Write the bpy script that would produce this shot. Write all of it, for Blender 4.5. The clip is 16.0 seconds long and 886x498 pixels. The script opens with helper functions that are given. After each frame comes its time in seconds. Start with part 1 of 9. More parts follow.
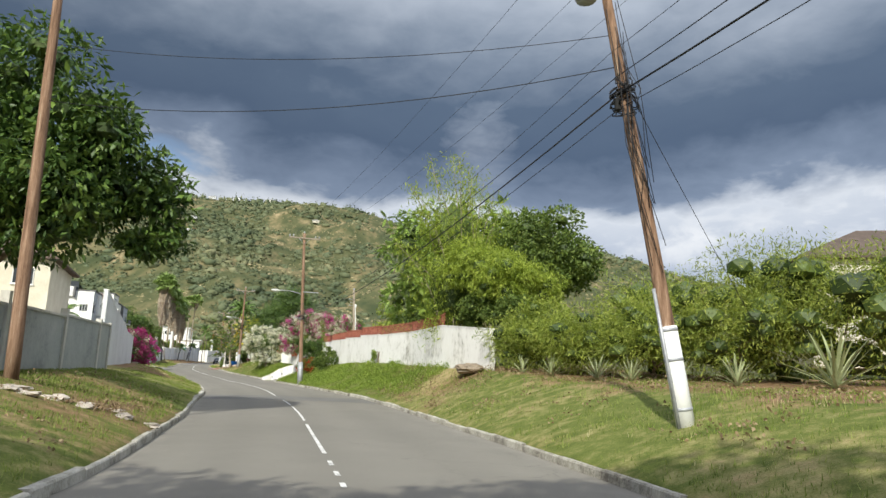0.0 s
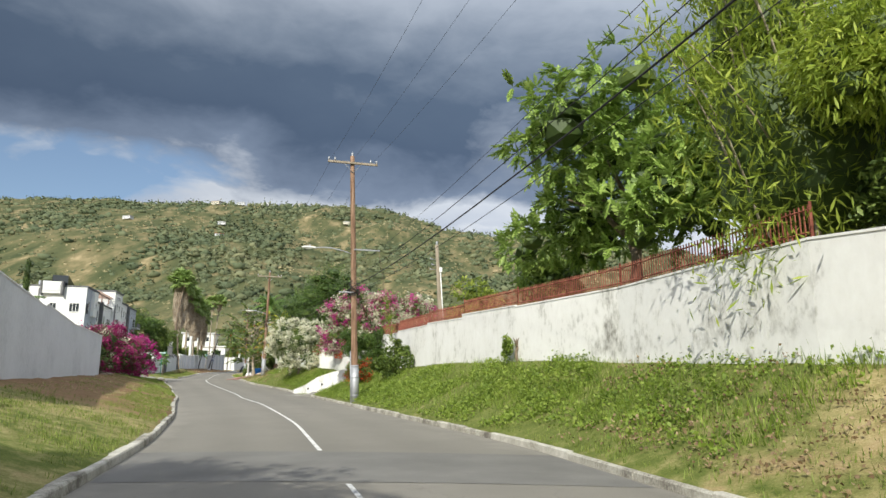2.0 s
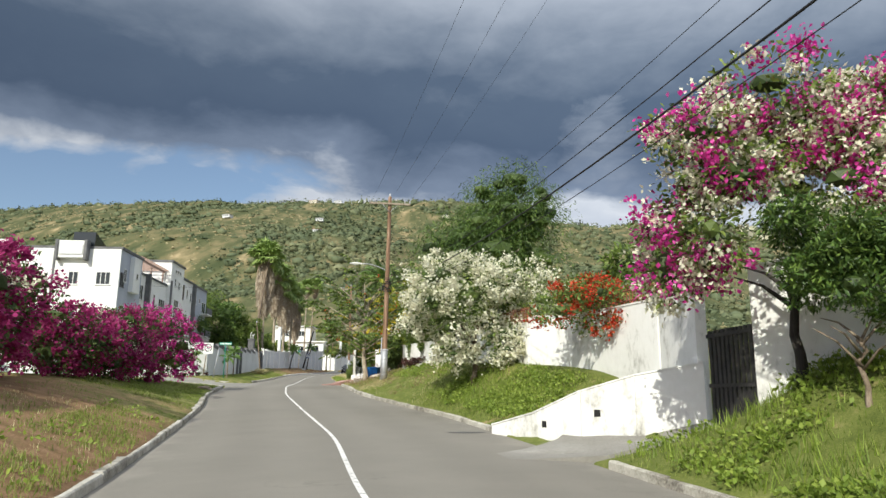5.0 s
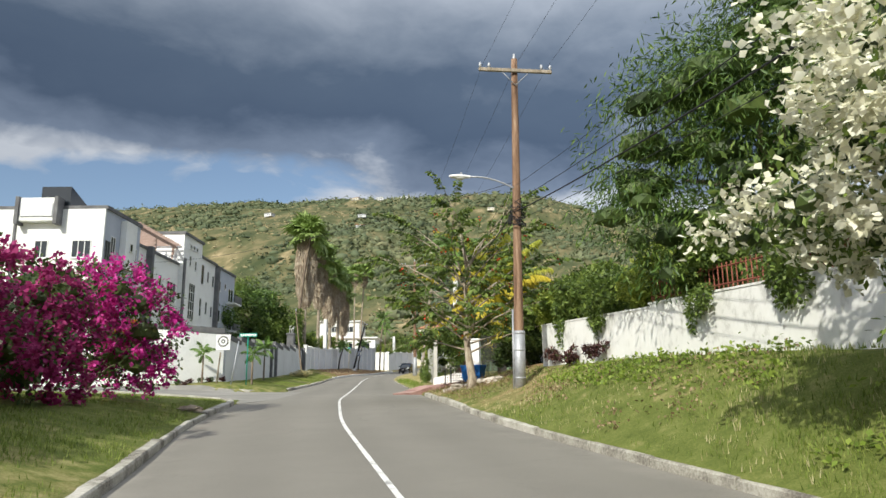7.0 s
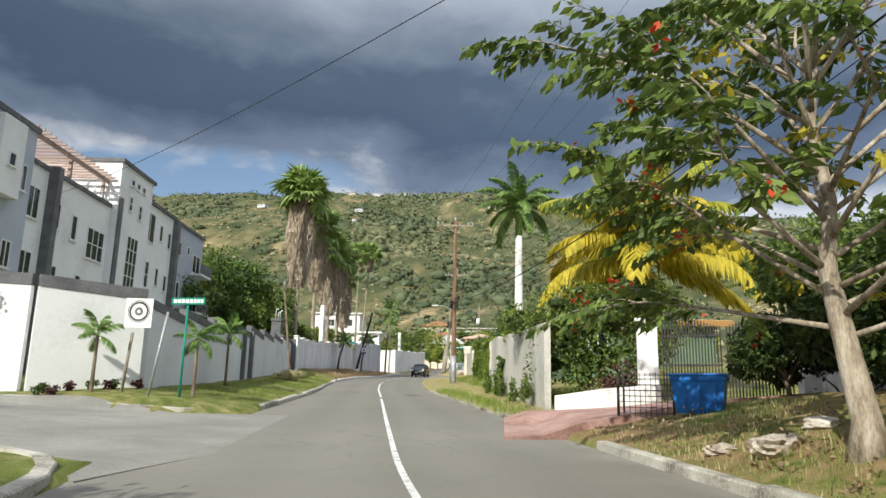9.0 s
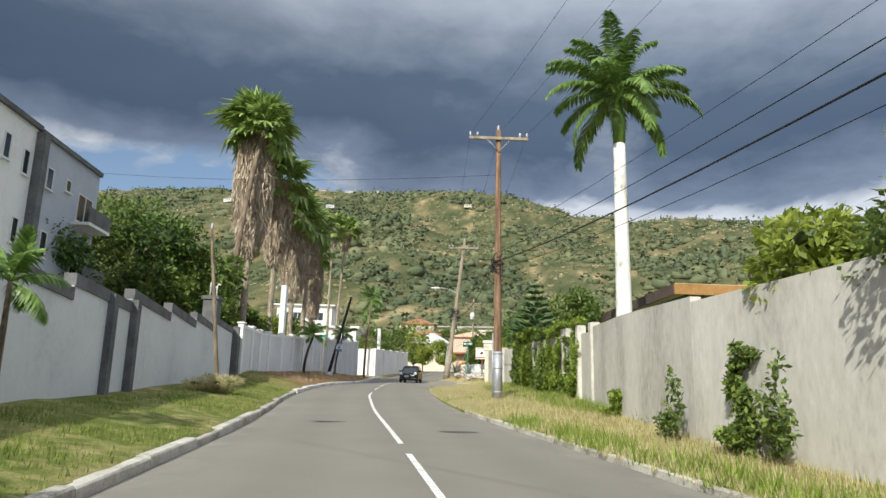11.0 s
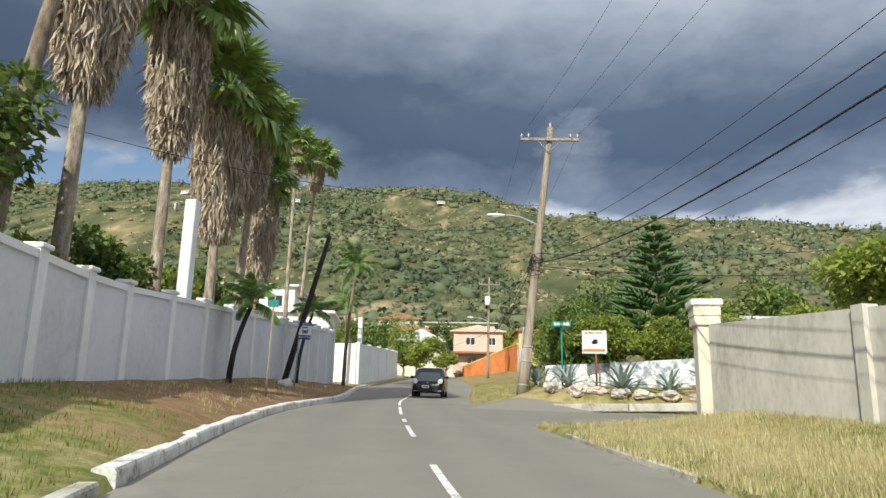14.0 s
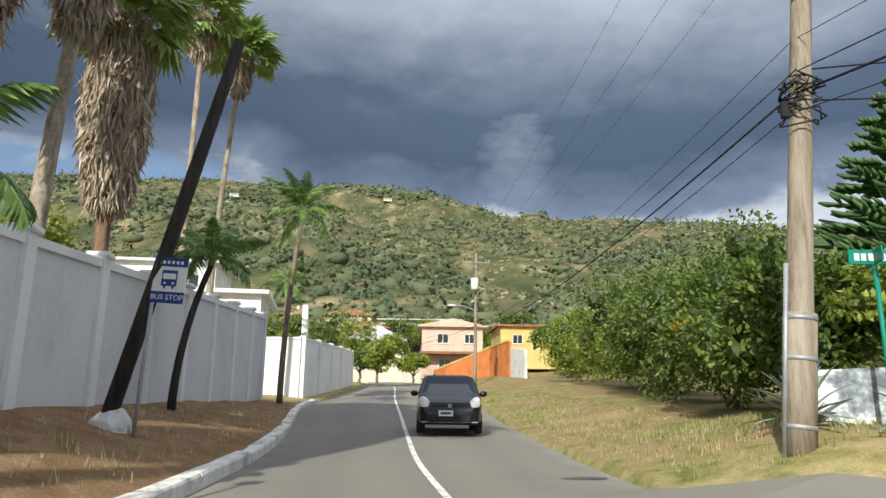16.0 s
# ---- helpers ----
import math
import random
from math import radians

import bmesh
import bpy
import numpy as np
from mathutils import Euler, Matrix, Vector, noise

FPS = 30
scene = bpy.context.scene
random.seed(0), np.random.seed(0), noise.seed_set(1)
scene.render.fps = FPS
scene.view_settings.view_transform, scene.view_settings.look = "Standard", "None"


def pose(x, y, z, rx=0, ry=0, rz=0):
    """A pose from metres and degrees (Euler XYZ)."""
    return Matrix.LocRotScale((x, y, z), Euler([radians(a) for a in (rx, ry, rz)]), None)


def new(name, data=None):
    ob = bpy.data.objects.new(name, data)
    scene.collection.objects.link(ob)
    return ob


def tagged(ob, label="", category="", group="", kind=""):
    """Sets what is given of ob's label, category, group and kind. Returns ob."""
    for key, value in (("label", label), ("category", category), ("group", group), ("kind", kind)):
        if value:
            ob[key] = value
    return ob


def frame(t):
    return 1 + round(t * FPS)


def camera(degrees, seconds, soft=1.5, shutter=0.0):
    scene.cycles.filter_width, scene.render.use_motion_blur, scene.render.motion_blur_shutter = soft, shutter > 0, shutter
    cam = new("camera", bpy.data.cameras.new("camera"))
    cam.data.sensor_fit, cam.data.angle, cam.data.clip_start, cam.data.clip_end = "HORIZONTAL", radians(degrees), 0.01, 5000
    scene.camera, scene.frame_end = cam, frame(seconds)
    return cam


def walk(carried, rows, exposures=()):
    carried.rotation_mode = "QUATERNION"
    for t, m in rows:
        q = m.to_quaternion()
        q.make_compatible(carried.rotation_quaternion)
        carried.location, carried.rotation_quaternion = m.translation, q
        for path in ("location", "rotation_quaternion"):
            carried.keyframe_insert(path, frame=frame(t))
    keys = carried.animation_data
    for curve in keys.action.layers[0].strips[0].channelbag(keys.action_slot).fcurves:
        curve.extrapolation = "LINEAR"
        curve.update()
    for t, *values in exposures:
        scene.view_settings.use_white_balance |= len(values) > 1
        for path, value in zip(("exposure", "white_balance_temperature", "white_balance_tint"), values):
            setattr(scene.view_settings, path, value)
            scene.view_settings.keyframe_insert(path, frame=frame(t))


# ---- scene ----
cam = camera(64.1, 16.0)
METRES, EYE = 170.0, 1.5
ROWS = [
    (0.0, 0.0, 0.0, 0.0, -0.35, 11.87, -1.67),
    (0.5, -0.0081, 0.0372, 0.0012, -0.05, 11.95, -1.78),
    (1.0, -0.0164, 0.0741, 0.0024, 0.76, 11.91, -1.18),
    (1.5, -0.0252, 0.1107, 0.0039, 1.46, 11.97, -0.42),
    (2.0, -0.0344, 0.1465, 0.0054, 2.38, 12.03, -0.19),
    (2.5, -0.044, 0.1822, 0.0069, 3.16, 12.13, -0.2),
    (3.0, -0.0544, 0.2173, 0.0085, 4.37, 12.17, -0.18),
    (3.5, -0.0655, 0.2519, 0.0095, 5.53, 12.32, -0.27),
    (4.0, -0.0772, 0.2866, 0.0109, 5.74, 11.87, -0.34),
    (4.5, -0.0901, 0.3206, 0.0121, 7.1, 11.92, -0.75),
    (5.0, -0.1034, 0.3546, 0.0135, 10.09, 11.99, -0.41),
    (7.5, -0.163, 0.4918, 0.0198, 14.08, 11.78, 0.04),
    (8.0, -0.1761, 0.5195, 0.0212, 13.49, 11.98, -1.37),
    (8.5, -0.1887, 0.5474, 0.0225, 13.09, 11.93, -1.18),
    (9.0, -0.2009, 0.5752, 0.0237, 12.82, 12.01, -1.24),
    (9.5, -0.2121, 0.6027, 0.0252, 12.41, 12.15, -1.31),
    (12.0, -0.2578, 0.7309, 0.0303, 9.11, 12.33, -1.66),
    (12.5, -0.267, 0.7577, 0.0316, 8.82, 12.47, -1.81),
    (13.0, -0.2762, 0.7844, 0.0329, 8.92, 12.61, -1.7),
    (13.5, -0.2852, 0.8109, 0.0342, 8.46, 12.63, -1.47),
    (14.0, -0.2939, 0.8374, 0.0355, 7.64, 12.64, -1.26),
    (14.5, -0.3018, 0.8638, 0.0369, 6.58, 12.69, -0.88),
    (15.0, -0.3094, 0.8904, 0.0384, 5.48, 12.78, -0.48),
    (15.5, -0.3163, 0.9173, 0.0404, 4.42, 12.92, -0.26),
    (16.0, -0.3225, 0.9433, 0.0418, 3.08, 12.94, -0.68),
]
walk(cam, [(t, pose(0, 0, EYE) @ pose(METRES * x, METRES * y, METRES * z, 90 + pitch, roll, yaw)) for t, x, y, z, yaw, pitch, roll in ROWS])
scene.view_settings.exposure = 0.0

# ---- world, sun ----
SUN_WAY = Vector((0.21, 0.98, 0)).normalized() * math.cos(radians(34)) + Vector((0, 0, -math.sin(radians(34))))
sun = new("sun", bpy.data.lights.new("sun", "SUN"))
sun.data.energy, sun.data.angle, sun.data.color = 5.2, radians(0.6), (0.97, 0.95, 0.83)
sun.rotation_mode = "QUATERNION"
sun.rotation_quaternion = SUN_WAY.to_track_quat("-Z", "Y")
sun.location = (0, -40, 60)


def node(nt, kind, **values):
    n = nt.nodes.new(kind)
    for k, v in values.items():
        if k in n.inputs:
            n.inputs[k].default_value = v
    return n


def math_node(nt, op, a, b=None, clamp=False):
    n = nt.nodes.new("ShaderNodeMath")
    n.operation, n.use_clamp = op, clamp
    for i, v in enumerate((a, b)):
        if v is None:
            continue
        if isinstance(v, (int, float)):
            n.inputs[i].default_value = v
        else:
            nt.links.new(v, n.inputs[i])
    return n.outputs[0]


def ramp_node(nt, fac, stops):
    n = nt.nodes.new("ShaderNodeValToRGB")
    el = n.color_ramp.elements
    while len(el) < len(stops):
        el.new(0.5)
    for e, (p, c) in zip(el, stops):
        e.position, e.color = p, (*c, 1)
    nt.links.new(fac, n.inputs[0])
    return n.outputs[0]


def mix_node(nt, fac, a, b):
    n = nt.nodes.new("ShaderNodeMix")
    n.data_type = "RGBA"
    for sock, v in ((n.inputs[0], fac), (n.inputs[6], a), (n.inputs[7], b)):
        if isinstance(v, (int, float)):
            sock.default_value = v
        elif isinstance(v, tuple):
            sock.default_value = (*v, 1)
        else:
            nt.links.new(v, sock)
    return n.outputs[2]


def build_world():
    w = bpy.data.worlds.new("sky")
    scene.world = w
    w.use_nodes = True
    nt = w.node_tree
    nt.nodes.clear()
    out = nt.nodes.new("ShaderNodeOutputWorld")
    bg = nt.nodes.new("ShaderNodeBackground")
    sky = nt.nodes.new("ShaderNodeTexSky")
    sky.sky_type, sky.sun_disc = "NISHITA", False
    sky.sun_elevation = radians(34)
    sky.sun_rotation = math.atan2(-0.21, -0.98)
    tc = nt.nodes.new("ShaderNodeTexCoord")
    sep = nt.nodes.new("ShaderNodeSeparateXYZ")
    nt.links.new(tc.outputs["Generated"], sep.inputs[0])
    x, y, z = sep.outputs
    # lumps of cloud: noise over the sky's dome, flattened towards the horizon
    comb = nt.nodes.new("ShaderNodeCombineXYZ")
    nt.links.new(x, comb.inputs[0])
    nt.links.new(y, comb.inputs[1])
    nt.links.new(math_node(nt, "MULTIPLY", z, 2.1), comb.inputs[2])
    n1 = node(nt, "ShaderNodeTexNoise", Scale=2.3, Detail=3.0, Roughness=0.5)
    n2 = node(nt, "ShaderNodeTexNoise", Scale=5.5, Detail=5.0, Roughness=0.55, Distortion=0.3)
    n3 = node(nt, "ShaderNodeTexNoise", Scale=17.0, Detail=5.0, Roughness=0.55, Distortion=0.4)
    for n in (n1, n2, n3):
        nt.links.new(comb.outputs[0], n.inputs["Vector"])

    def swing(n, amount):
        return math_node(nt, "MULTIPLY", math_node(nt, "SUBTRACT", n.outputs[0], 0.5), amount)

    wob = math_node(nt, "ADD", swing(n1, 0.15), math_node(nt, "ADD", swing(n2, 0.13), swing(n3, 0.045)))
    e = math_node(nt, "ADD", math_node(nt, "ADD", z, wob), math_node(nt, "MULTIPLY", x, 0.035))
    # the last two stops brighten unseen overhead cloud, added to lift the shade
    cloud = ramp_node(nt, e, [(0.0, (0.34, 0.40, 0.50)), (0.20, (0.36, 0.41, 0.50)), (0.262, (0.50, 0.54, 0.60)),
                              (0.292, (0.165, 0.212, 0.295)), (0.35, (0.070, 0.103, 0.162)), (0.41, (0.082, 0.118, 0.178)),
                              (0.46, (0.17, 0.212, 0.278)), (0.52, (0.31, 0.355, 0.425)), (0.60, (0.44, 0.485, 0.555)), (0.8, (0.85, 0.90, 0.98)), (1.0, (1.0, 1.05, 1.13))])
    # sunlit puffs low over the hills, and a thin pale place in the dark base
    low = math_node(nt, "SUBTRACT", 1.0, math_node(nt, "MULTIPLY", math_node(nt, "ABSOLUTE", math_node(nt, "SUBTRACT", e, 0.245)), 22.0), True)
    puff = math_node(nt, "MULTIPLY", low, math_node(nt, "MULTIPLY", math_node(nt, "ADD", math_node(nt, "SUBTRACT", n2.outputs[0], 0.47), swing(n3, 0.7)), 5.0, True))
    cloud = mix_node(nt, puff, cloud, (0.62, 0.645, 0.68))
    px = math_node(nt, "POWER", math_node(nt, "DIVIDE", math_node(nt, "SUBTRACT", x, 0.045), 0.075), 2.0)
    pz = math_node(nt, "POWER", math_node(nt, "DIVIDE", math_node(nt, "SUBTRACT", z, 0.335), 0.085), 2.0)
    pale = math_node(nt, "SUBTRACT", math_node(nt, "ADD", 0.5, math_node(nt, "ADD", swing(n3, 1.4), swing(n2, 2.2))), math_node(nt, "ADD", px, pz))
    pale = math_node(nt, "MULTIPLY", math_node(nt, "MULTIPLY", pale, 0.55, True), math_node(nt, "GREATER_THAN", y, 0.0))
    cloud = mix_node(nt, pale, cloud, (0.40, 0.45, 0.53))
    skyc = nt.nodes.new("ShaderNodeVectorMath")
    skyc.operation = "SCALE"
    nt.links.new(sky.outputs[0], skyc.inputs[0])
    skyc.inputs["Scale"].default_value = 0.125
    # openings in the cloud: one low in the north-west, and broken cloud round the sun in the south
    dx = math_node(nt, "ADD", x, 0.57)
    dz = math_node(nt, "SUBTRACT", z, math_node(nt, "ADD", 0.262, math_node(nt, "MULTIPLY", dx, 0.16)))
    far = math_node(nt, "ADD", math_node(nt, "POWER", math_node(nt, "DIVIDE", dx, 0.20), 2.0), math_node(nt, "POWER", math_node(nt, "DIVIDE", dz, 0.046), 2.0))
    inside = math_node(nt, "SUBTRACT", math_node(nt, "ADD", 1.75, math_node(nt, "ADD", swing(n2, 4.2), swing(n3, 1.6))), far)
    north = math_node(nt, "GREATER_THAN", y, 0.0)
    hole = math_node(nt, "MULTIPLY", math_node(nt, "MULTIPLY", inside, 1.1, True), north)
    south = math_node(nt, "MULTIPLY", math_node(nt, "ADD", math_node(nt, "MULTIPLY", y, -1.0), math_node(nt, "MULTIPLY", wob, 3.0)), 1.6, True)
    clear = math_node(nt, "MAXIMUM", hole, math_node(nt, "MULTIPLY", south, 0.75))
    # the cloud is thinner, and so brighter, towards the east
    thin = nt.nodes.new("ShaderNodeVectorMath")
    thin.operation = "SCALE"
    nt.links.new(cloud, thin.inputs[0])
    nt.links.new(math_node(nt, "ADD", math_node(nt, "MULTIPLY", math_node(nt, "MAXIMUM", math_node(nt, "MINIMUM", x, 0.05), -0.75), 0.46), 1.36), thin.inputs["Scale"])
    cloud = thin.outputs[0]
    col = mix_node(nt, clear, cloud, skyc.outputs[0])
    nt.links.new(col, bg.inputs[0])
    bg.inputs[1].default_value = 1.0
    nt.links.new(bg.outputs[0], out.inputs[0])


build_world()

# ---- materials ----


def surface(name, stops, scale=1.0, detail=6.0, rough=0.85, bump=0.15, fine=18.0, metal=0.0, rand=0.0, spec=0.3, translucent=0.0, coords="Position", stretch=(1, 1, 1), island=False, dist=0.02):
    """A node material: a ramp of colours over coarse and fine noise, with relief."""
    m = bpy.data.materials.new(name)
    m.use_nodes = True
    nt = m.node_tree
    b = nt.nodes["Principled BSDF"]
    geo = nt.nodes.new("ShaderNodeNewGeometry")
    if coords == "Position":
        vec = geo.outputs["Position"]
    else:
        vec = nt.nodes.new("ShaderNodeTexCoord").outputs["Object"]
    if stretch != (1, 1, 1):
        mp = nt.nodes.new("ShaderNodeMapping")
        mp.inputs["Scale"].default_value = stretch
        nt.links.new(vec, mp.inputs[0])
        vec = mp.outputs[0]
    a = node(nt, "ShaderNodeTexNoise", Scale=scale, Detail=detail, Roughness=0.6)
    f = node(nt, "ShaderNodeTexNoise", Scale=fine, Detail=4.0, Roughness=0.65)
    nt.links.new(vec, a.inputs["Vector"])
    nt.links.new(vec, f.inputs["Vector"])
    fac = math_node(nt, "ADD", math_node(nt, "MULTIPLY", a.outputs[0], 0.65), math_node(nt, "MULTIPLY", f.outputs[0], 0.35))
    fac = math_node(nt, "ADD", math_node(nt, "MULTIPLY", math_node(nt, "SUBTRACT", fac, 0.5), 2.4), 0.5)
    if rand:
        if island:
            r = geo.outputs["Random Per Island"]
        else:
            r = nt.nodes.new("ShaderNodeObjectInfo").outputs["Random"]
        fac = math_node(nt, "ADD", math_node(nt, "MULTIPLY", fac, 1.0 - rand), math_node(nt, "MULTIPLY", r, rand))
    col = ramp_node(nt, fac, stops)
    nt.links.new(col, b.inputs["Base Color"])
    b.inputs["Roughness"].default_value = rough
    b.inputs["Metallic"].default_value = metal
    b.inputs["Specular IOR Level"].default_value = spec
    if bump:
        bp = node(nt, "ShaderNodeBump", Strength=bump, Distance=dist)
        nt.links.new(f.outputs[0], bp.inputs["Height"])
        nt.links.new(bp.outputs[0], b.inputs["Normal"])
    if translucent:
        out = nt.nodes["Material Output"]
        tr = nt.nodes.new("ShaderNodeBsdfTranslucent")
        nt.links.new(col, tr.inputs[0])
        ms = nt.nodes.new("ShaderNodeMixShader")
        ms.inputs[0].default_value = translucent
        nt.links.new(b.outputs[0], ms.inputs[1])
        nt.links.new(tr.outputs[0], ms.inputs[2])
        nt.links.new(ms.outputs[0], out.inputs[0])
    return m


def leaf_mat(name, dark, mid, light, tr=0.3, rough=0.55):
    return surface(name, [(0.15, dark), (0.5, mid), (0.85, light)], scale=0.9, fine=7.0, rough=rough, bump=0.0, rand=0.55, island=True, translucent=tr, spec=0.35)




def asphalt_material(name, base):
    """Worn asphalt: stone grain, stains, wheel tracks along each lane and fine cracks. The road's width runs from -1 to 1 in "across"."""
    m = bpy.data.materials.new(name)
    m.use_nodes = True
    nt = m.node_tree
    b = nt.nodes["Principled BSDF"]
    pos = nt.nodes.new("ShaderNodeNewGeometry").outputs["Position"]
    att = nt.nodes.new("ShaderNodeAttribute")
    att.attribute_name = "across"
    u = math_node(nt, "ABSOLUTE", att.outputs["Fac"])

    def noise_of(scale, detail=5.0, rough=0.6):
        n = node(nt, "ShaderNodeTexNoise", Scale=scale, Detail=detail, Roughness=rough)
        nt.links.new(pos, n.inputs["Vector"])
        return math_node(nt, "SUBTRACT", n.outputs[0], 0.5)

    stain, blot, grain = noise_of(0.11), noise_of(0.8), noise_of(70.0, 3.0, 0.8)
    # smoother, darker wheel tracks in the lanes; pale dust at the kerbs
    track = math_node(nt, "MULTIPLY", math_node(nt, "COSINE", math_node(nt, "MULTIPLY", u, 12.56)), -0.035)
    dust = math_node(nt, "MULTIPLY", math_node(nt, "MULTIPLY", math_node(nt, "SUBTRACT", math_node(nt, "ADD", u, math_node(nt, "MULTIPLY", blot, 0.5)), 0.86), 6.0, True), 0.20)
    v = math_node(nt, "ADD", math_node(nt, "ADD", 1.0, track), math_node(nt, "ADD", dust, math_node(nt, "MULTIPLY", stain, 0.42)))
    v = math_node(nt, "ADD", v, math_node(nt, "ADD", math_node(nt, "MULTIPLY", blot, 0.16), math_node(nt, "MULTIPLY", grain, 0.55)))
    vor = node(nt, "ShaderNodeTexVoronoi", Scale=0.42)
    vor.feature = "DISTANCE_TO_EDGE"
    wig = nt.nodes.new("ShaderNodeVectorMath")
    wig.operation = "ADD"
    nz = node(nt, "ShaderNodeTexNoise", Scale=1.6, Detail=4.0)
    nt.links.new(pos, nz.inputs["Vector"])
    nt.links.new(pos, wig.inputs[0])
    nt.links.new(nz.outputs["Color"], wig.inputs[1])
    nt.links.new(wig.outputs[0], vor.inputs["Vector"])
    crack = math_node(nt, "SUBTRACT", 1.0, math_node(nt, "MULTIPLY", vor.outputs["Distance"], 120.0), True)
    crack = math_node(nt, "MULTIPLY", crack, math_node(nt, "MULTIPLY", math_node(nt, "ADD", stain, 0.04), 5.0, True))
    v = math_node(nt, "MULTIPLY", v, math_node(nt, "SUBTRACT", 1.0, math_node(nt, "MULTIPLY", crack, 0.4)))
    sc = nt.nodes.new("ShaderNodeVectorMath")
    sc.operation = "SCALE"
    sc.inputs[0].default_value = base
    nt.links.new(v, sc.inputs["Scale"])
    nt.links.new(sc.outputs[0], b.inputs["Base Color"])
    b.inputs["Roughness"].default_value = 0.93
    b.inputs["Specular IOR Level"].default_value = 0.2
    bp = node(nt, "ShaderNodeBump", Strength=0.5, Distance=0.006)
    nt.links.new(grain, bp.inputs["Height"])
    nt.links.new(bp.outputs[0], b.inputs["Normal"])
    return m


M_ASPHALT = asphalt_material("asphalt", (0.203, 0.190, 0.166))
M_NEWASPHALT = surface("newer_asphalt", [(0.2, (0.128, 0.124, 0.116)), (0.5, (0.155, 0.150, 0.140)), (0.8, (0.185, 0.178, 0.166))], scale=0.6, fine=55, rough=0.92, bump=0.35, dist=0.01)
M_PATCH = surface("tar_patch", [(0.2, (0.07, 0.07, 0.07)), (0.8, (0.12, 0.12, 0.12))], scale=3, fine=60, rough=0.85, bump=0.4)
M_LINE = surface("road_paint", [(0.24, (0.28, 0.28, 0.27)), (0.42, (0.62, 0.61, 0.59)), (0.8, (0.80, 0.79, 0.76))], scale=5, fine=30, rough=0.7, bump=0.1)
M_KERB = surface("kerb_concrete", [(0.22, (0.14, 0.125, 0.105)), (0.48, (0.38, 0.36, 0.31)), (0.8, (0.58, 0.555, 0.50))], scale=1.4, fine=22, rough=0.95, bump=0.5, rand=0.2)
M_KERBW = surface("kerb_whitewash", [(0.20, (0.18, 0.17, 0.155)), (0.40, (0.58, 0.565, 0.535)), (0.8, (0.80, 0.79, 0.76))], scale=2.2, fine=20, rough=0.9, bump=0.4, rand=0.12)
M_CONC = surface("grey_concrete", [(0.12, (0.34, 0.325, 0.29)), (0.5, (0.53, 0.51, 0.465)), (0.88, (0.64, 0.62, 0.57))], scale=0.55, fine=9, rough=0.93, bump=0.4, stretch=(1, 1, 0.45))
M_WHITE = surface("weathered_whitewash", [(0.10, (0.26, 0.25, 0.225)), (0.26, (0.56, 0.55, 0.52)), (0.44, (0.77, 0.76, 0.735)), (0.9, (0.84, 0.835, 0.815))], scale=0.8, fine=5.5, rough=0.9, bump=0.35, stretch=(1, 1, 0.7))
M_PATCHY = surface("flaking_whitewash", [(0.30, (0.16, 0.18, 0.20)), (0.46, (0.36, 0.40, 0.44)), (0.54, (0.70, 0.71, 0.71)), (0.9, (0.82, 0.82, 0.81))], scale=1.1, fine=5.0, rough=0.92, bump=0.35)
M_CLEANWHITE = surface("white_render", [(0.1, (0.66, 0.66, 0.65)), (0.5, (0.80, 0.80, 0.79)), (0.9, (0.83, 0.83, 0.825))], scale=0.5, fine=9, rough=0.85, bump=0.12)
M_PALEGREY = surface("pale_grey_paint", [(0.1, (0.54, 0.55, 0.57)), (0.5, (0.655, 0.665, 0.69)), (0.9, (0.71, 0.72, 0.745))], scale=0.4, fine=6, rough=0.88, bump=0.12)
M_MIDGREY = surface("grey_green_render", [(0.1, (0.22, 0.235, 0.23)), (0.5, (0.36, 0.375, 0.365)), (0.9, (0.43, 0.44, 0.43))], scale=0.6, fine=8, rough=0.92, bump=0.2)
M_CAPGREY = surface("charcoal_coping", [(0.1, (0.085, 0.085, 0.09)), (0.5, (0.14, 0.14, 0.145)), (0.9, (0.2, 0.2, 0.205))], scale=1.5, fine=14, rough=0.9, bump=0.2)
M_RUST = surface("red_oxide_iron", [(0.1, (0.11, 0.035, 0.022)), (0.5, (0.24, 0.075, 0.05)), (0.9, (0.33, 0.13, 0.085))], scale=3, fine=25, rough=0.75, bump=0.15)
M_IRON = surface("dark_iron", [(0.1, (0.02, 0.02, 0.022)), (0.9, (0.07, 0.065, 0.06))], scale=3, fine=25, rough=0.6, bump=0.1, metal=0.4)
M_POLE = surface("creosoted_pole_wood", [(0.15, (0.075, 0.043, 0.028)), (0.45, (0.20, 0.118, 0.075)), (0.7, (0.31, 0.20, 0.135)), (0.9, (0.42, 0.34, 0.26))], scale=1.6, fine=12, rough=0.88, bump=0.4, stretch=(6, 6, 0.35))
M_POLEGREY = surface("grey_pole_wood", [(0.15, (0.15, 0.12, 0.09)), (0.5, (0.30, 0.25, 0.19)), (0.9, (0.42, 0.37, 0.31))], scale=1.6, fine=12, rough=0.9, bump=0.4, stretch=(6, 6, 0.35))
M_POLEDARK = surface("tarred_pole_wood", [(0.15, (0.015, 0.013, 0.012)), (0.6, (0.045, 0.038, 0.034)), (0.9, (0.08, 0.07, 0.06))], scale=1.6, fine=12, rough=0.85, bump=0.4, stretch=(6, 6, 0.35))
M_GALV = surface("galvanised_steel", [(0.1, (0.28, 0.29, 0.31)), (0.9, (0.48, 0.49, 0.52))], scale=2.5, fine=20, rough=0.55, bump=0.06, metal=0.5)
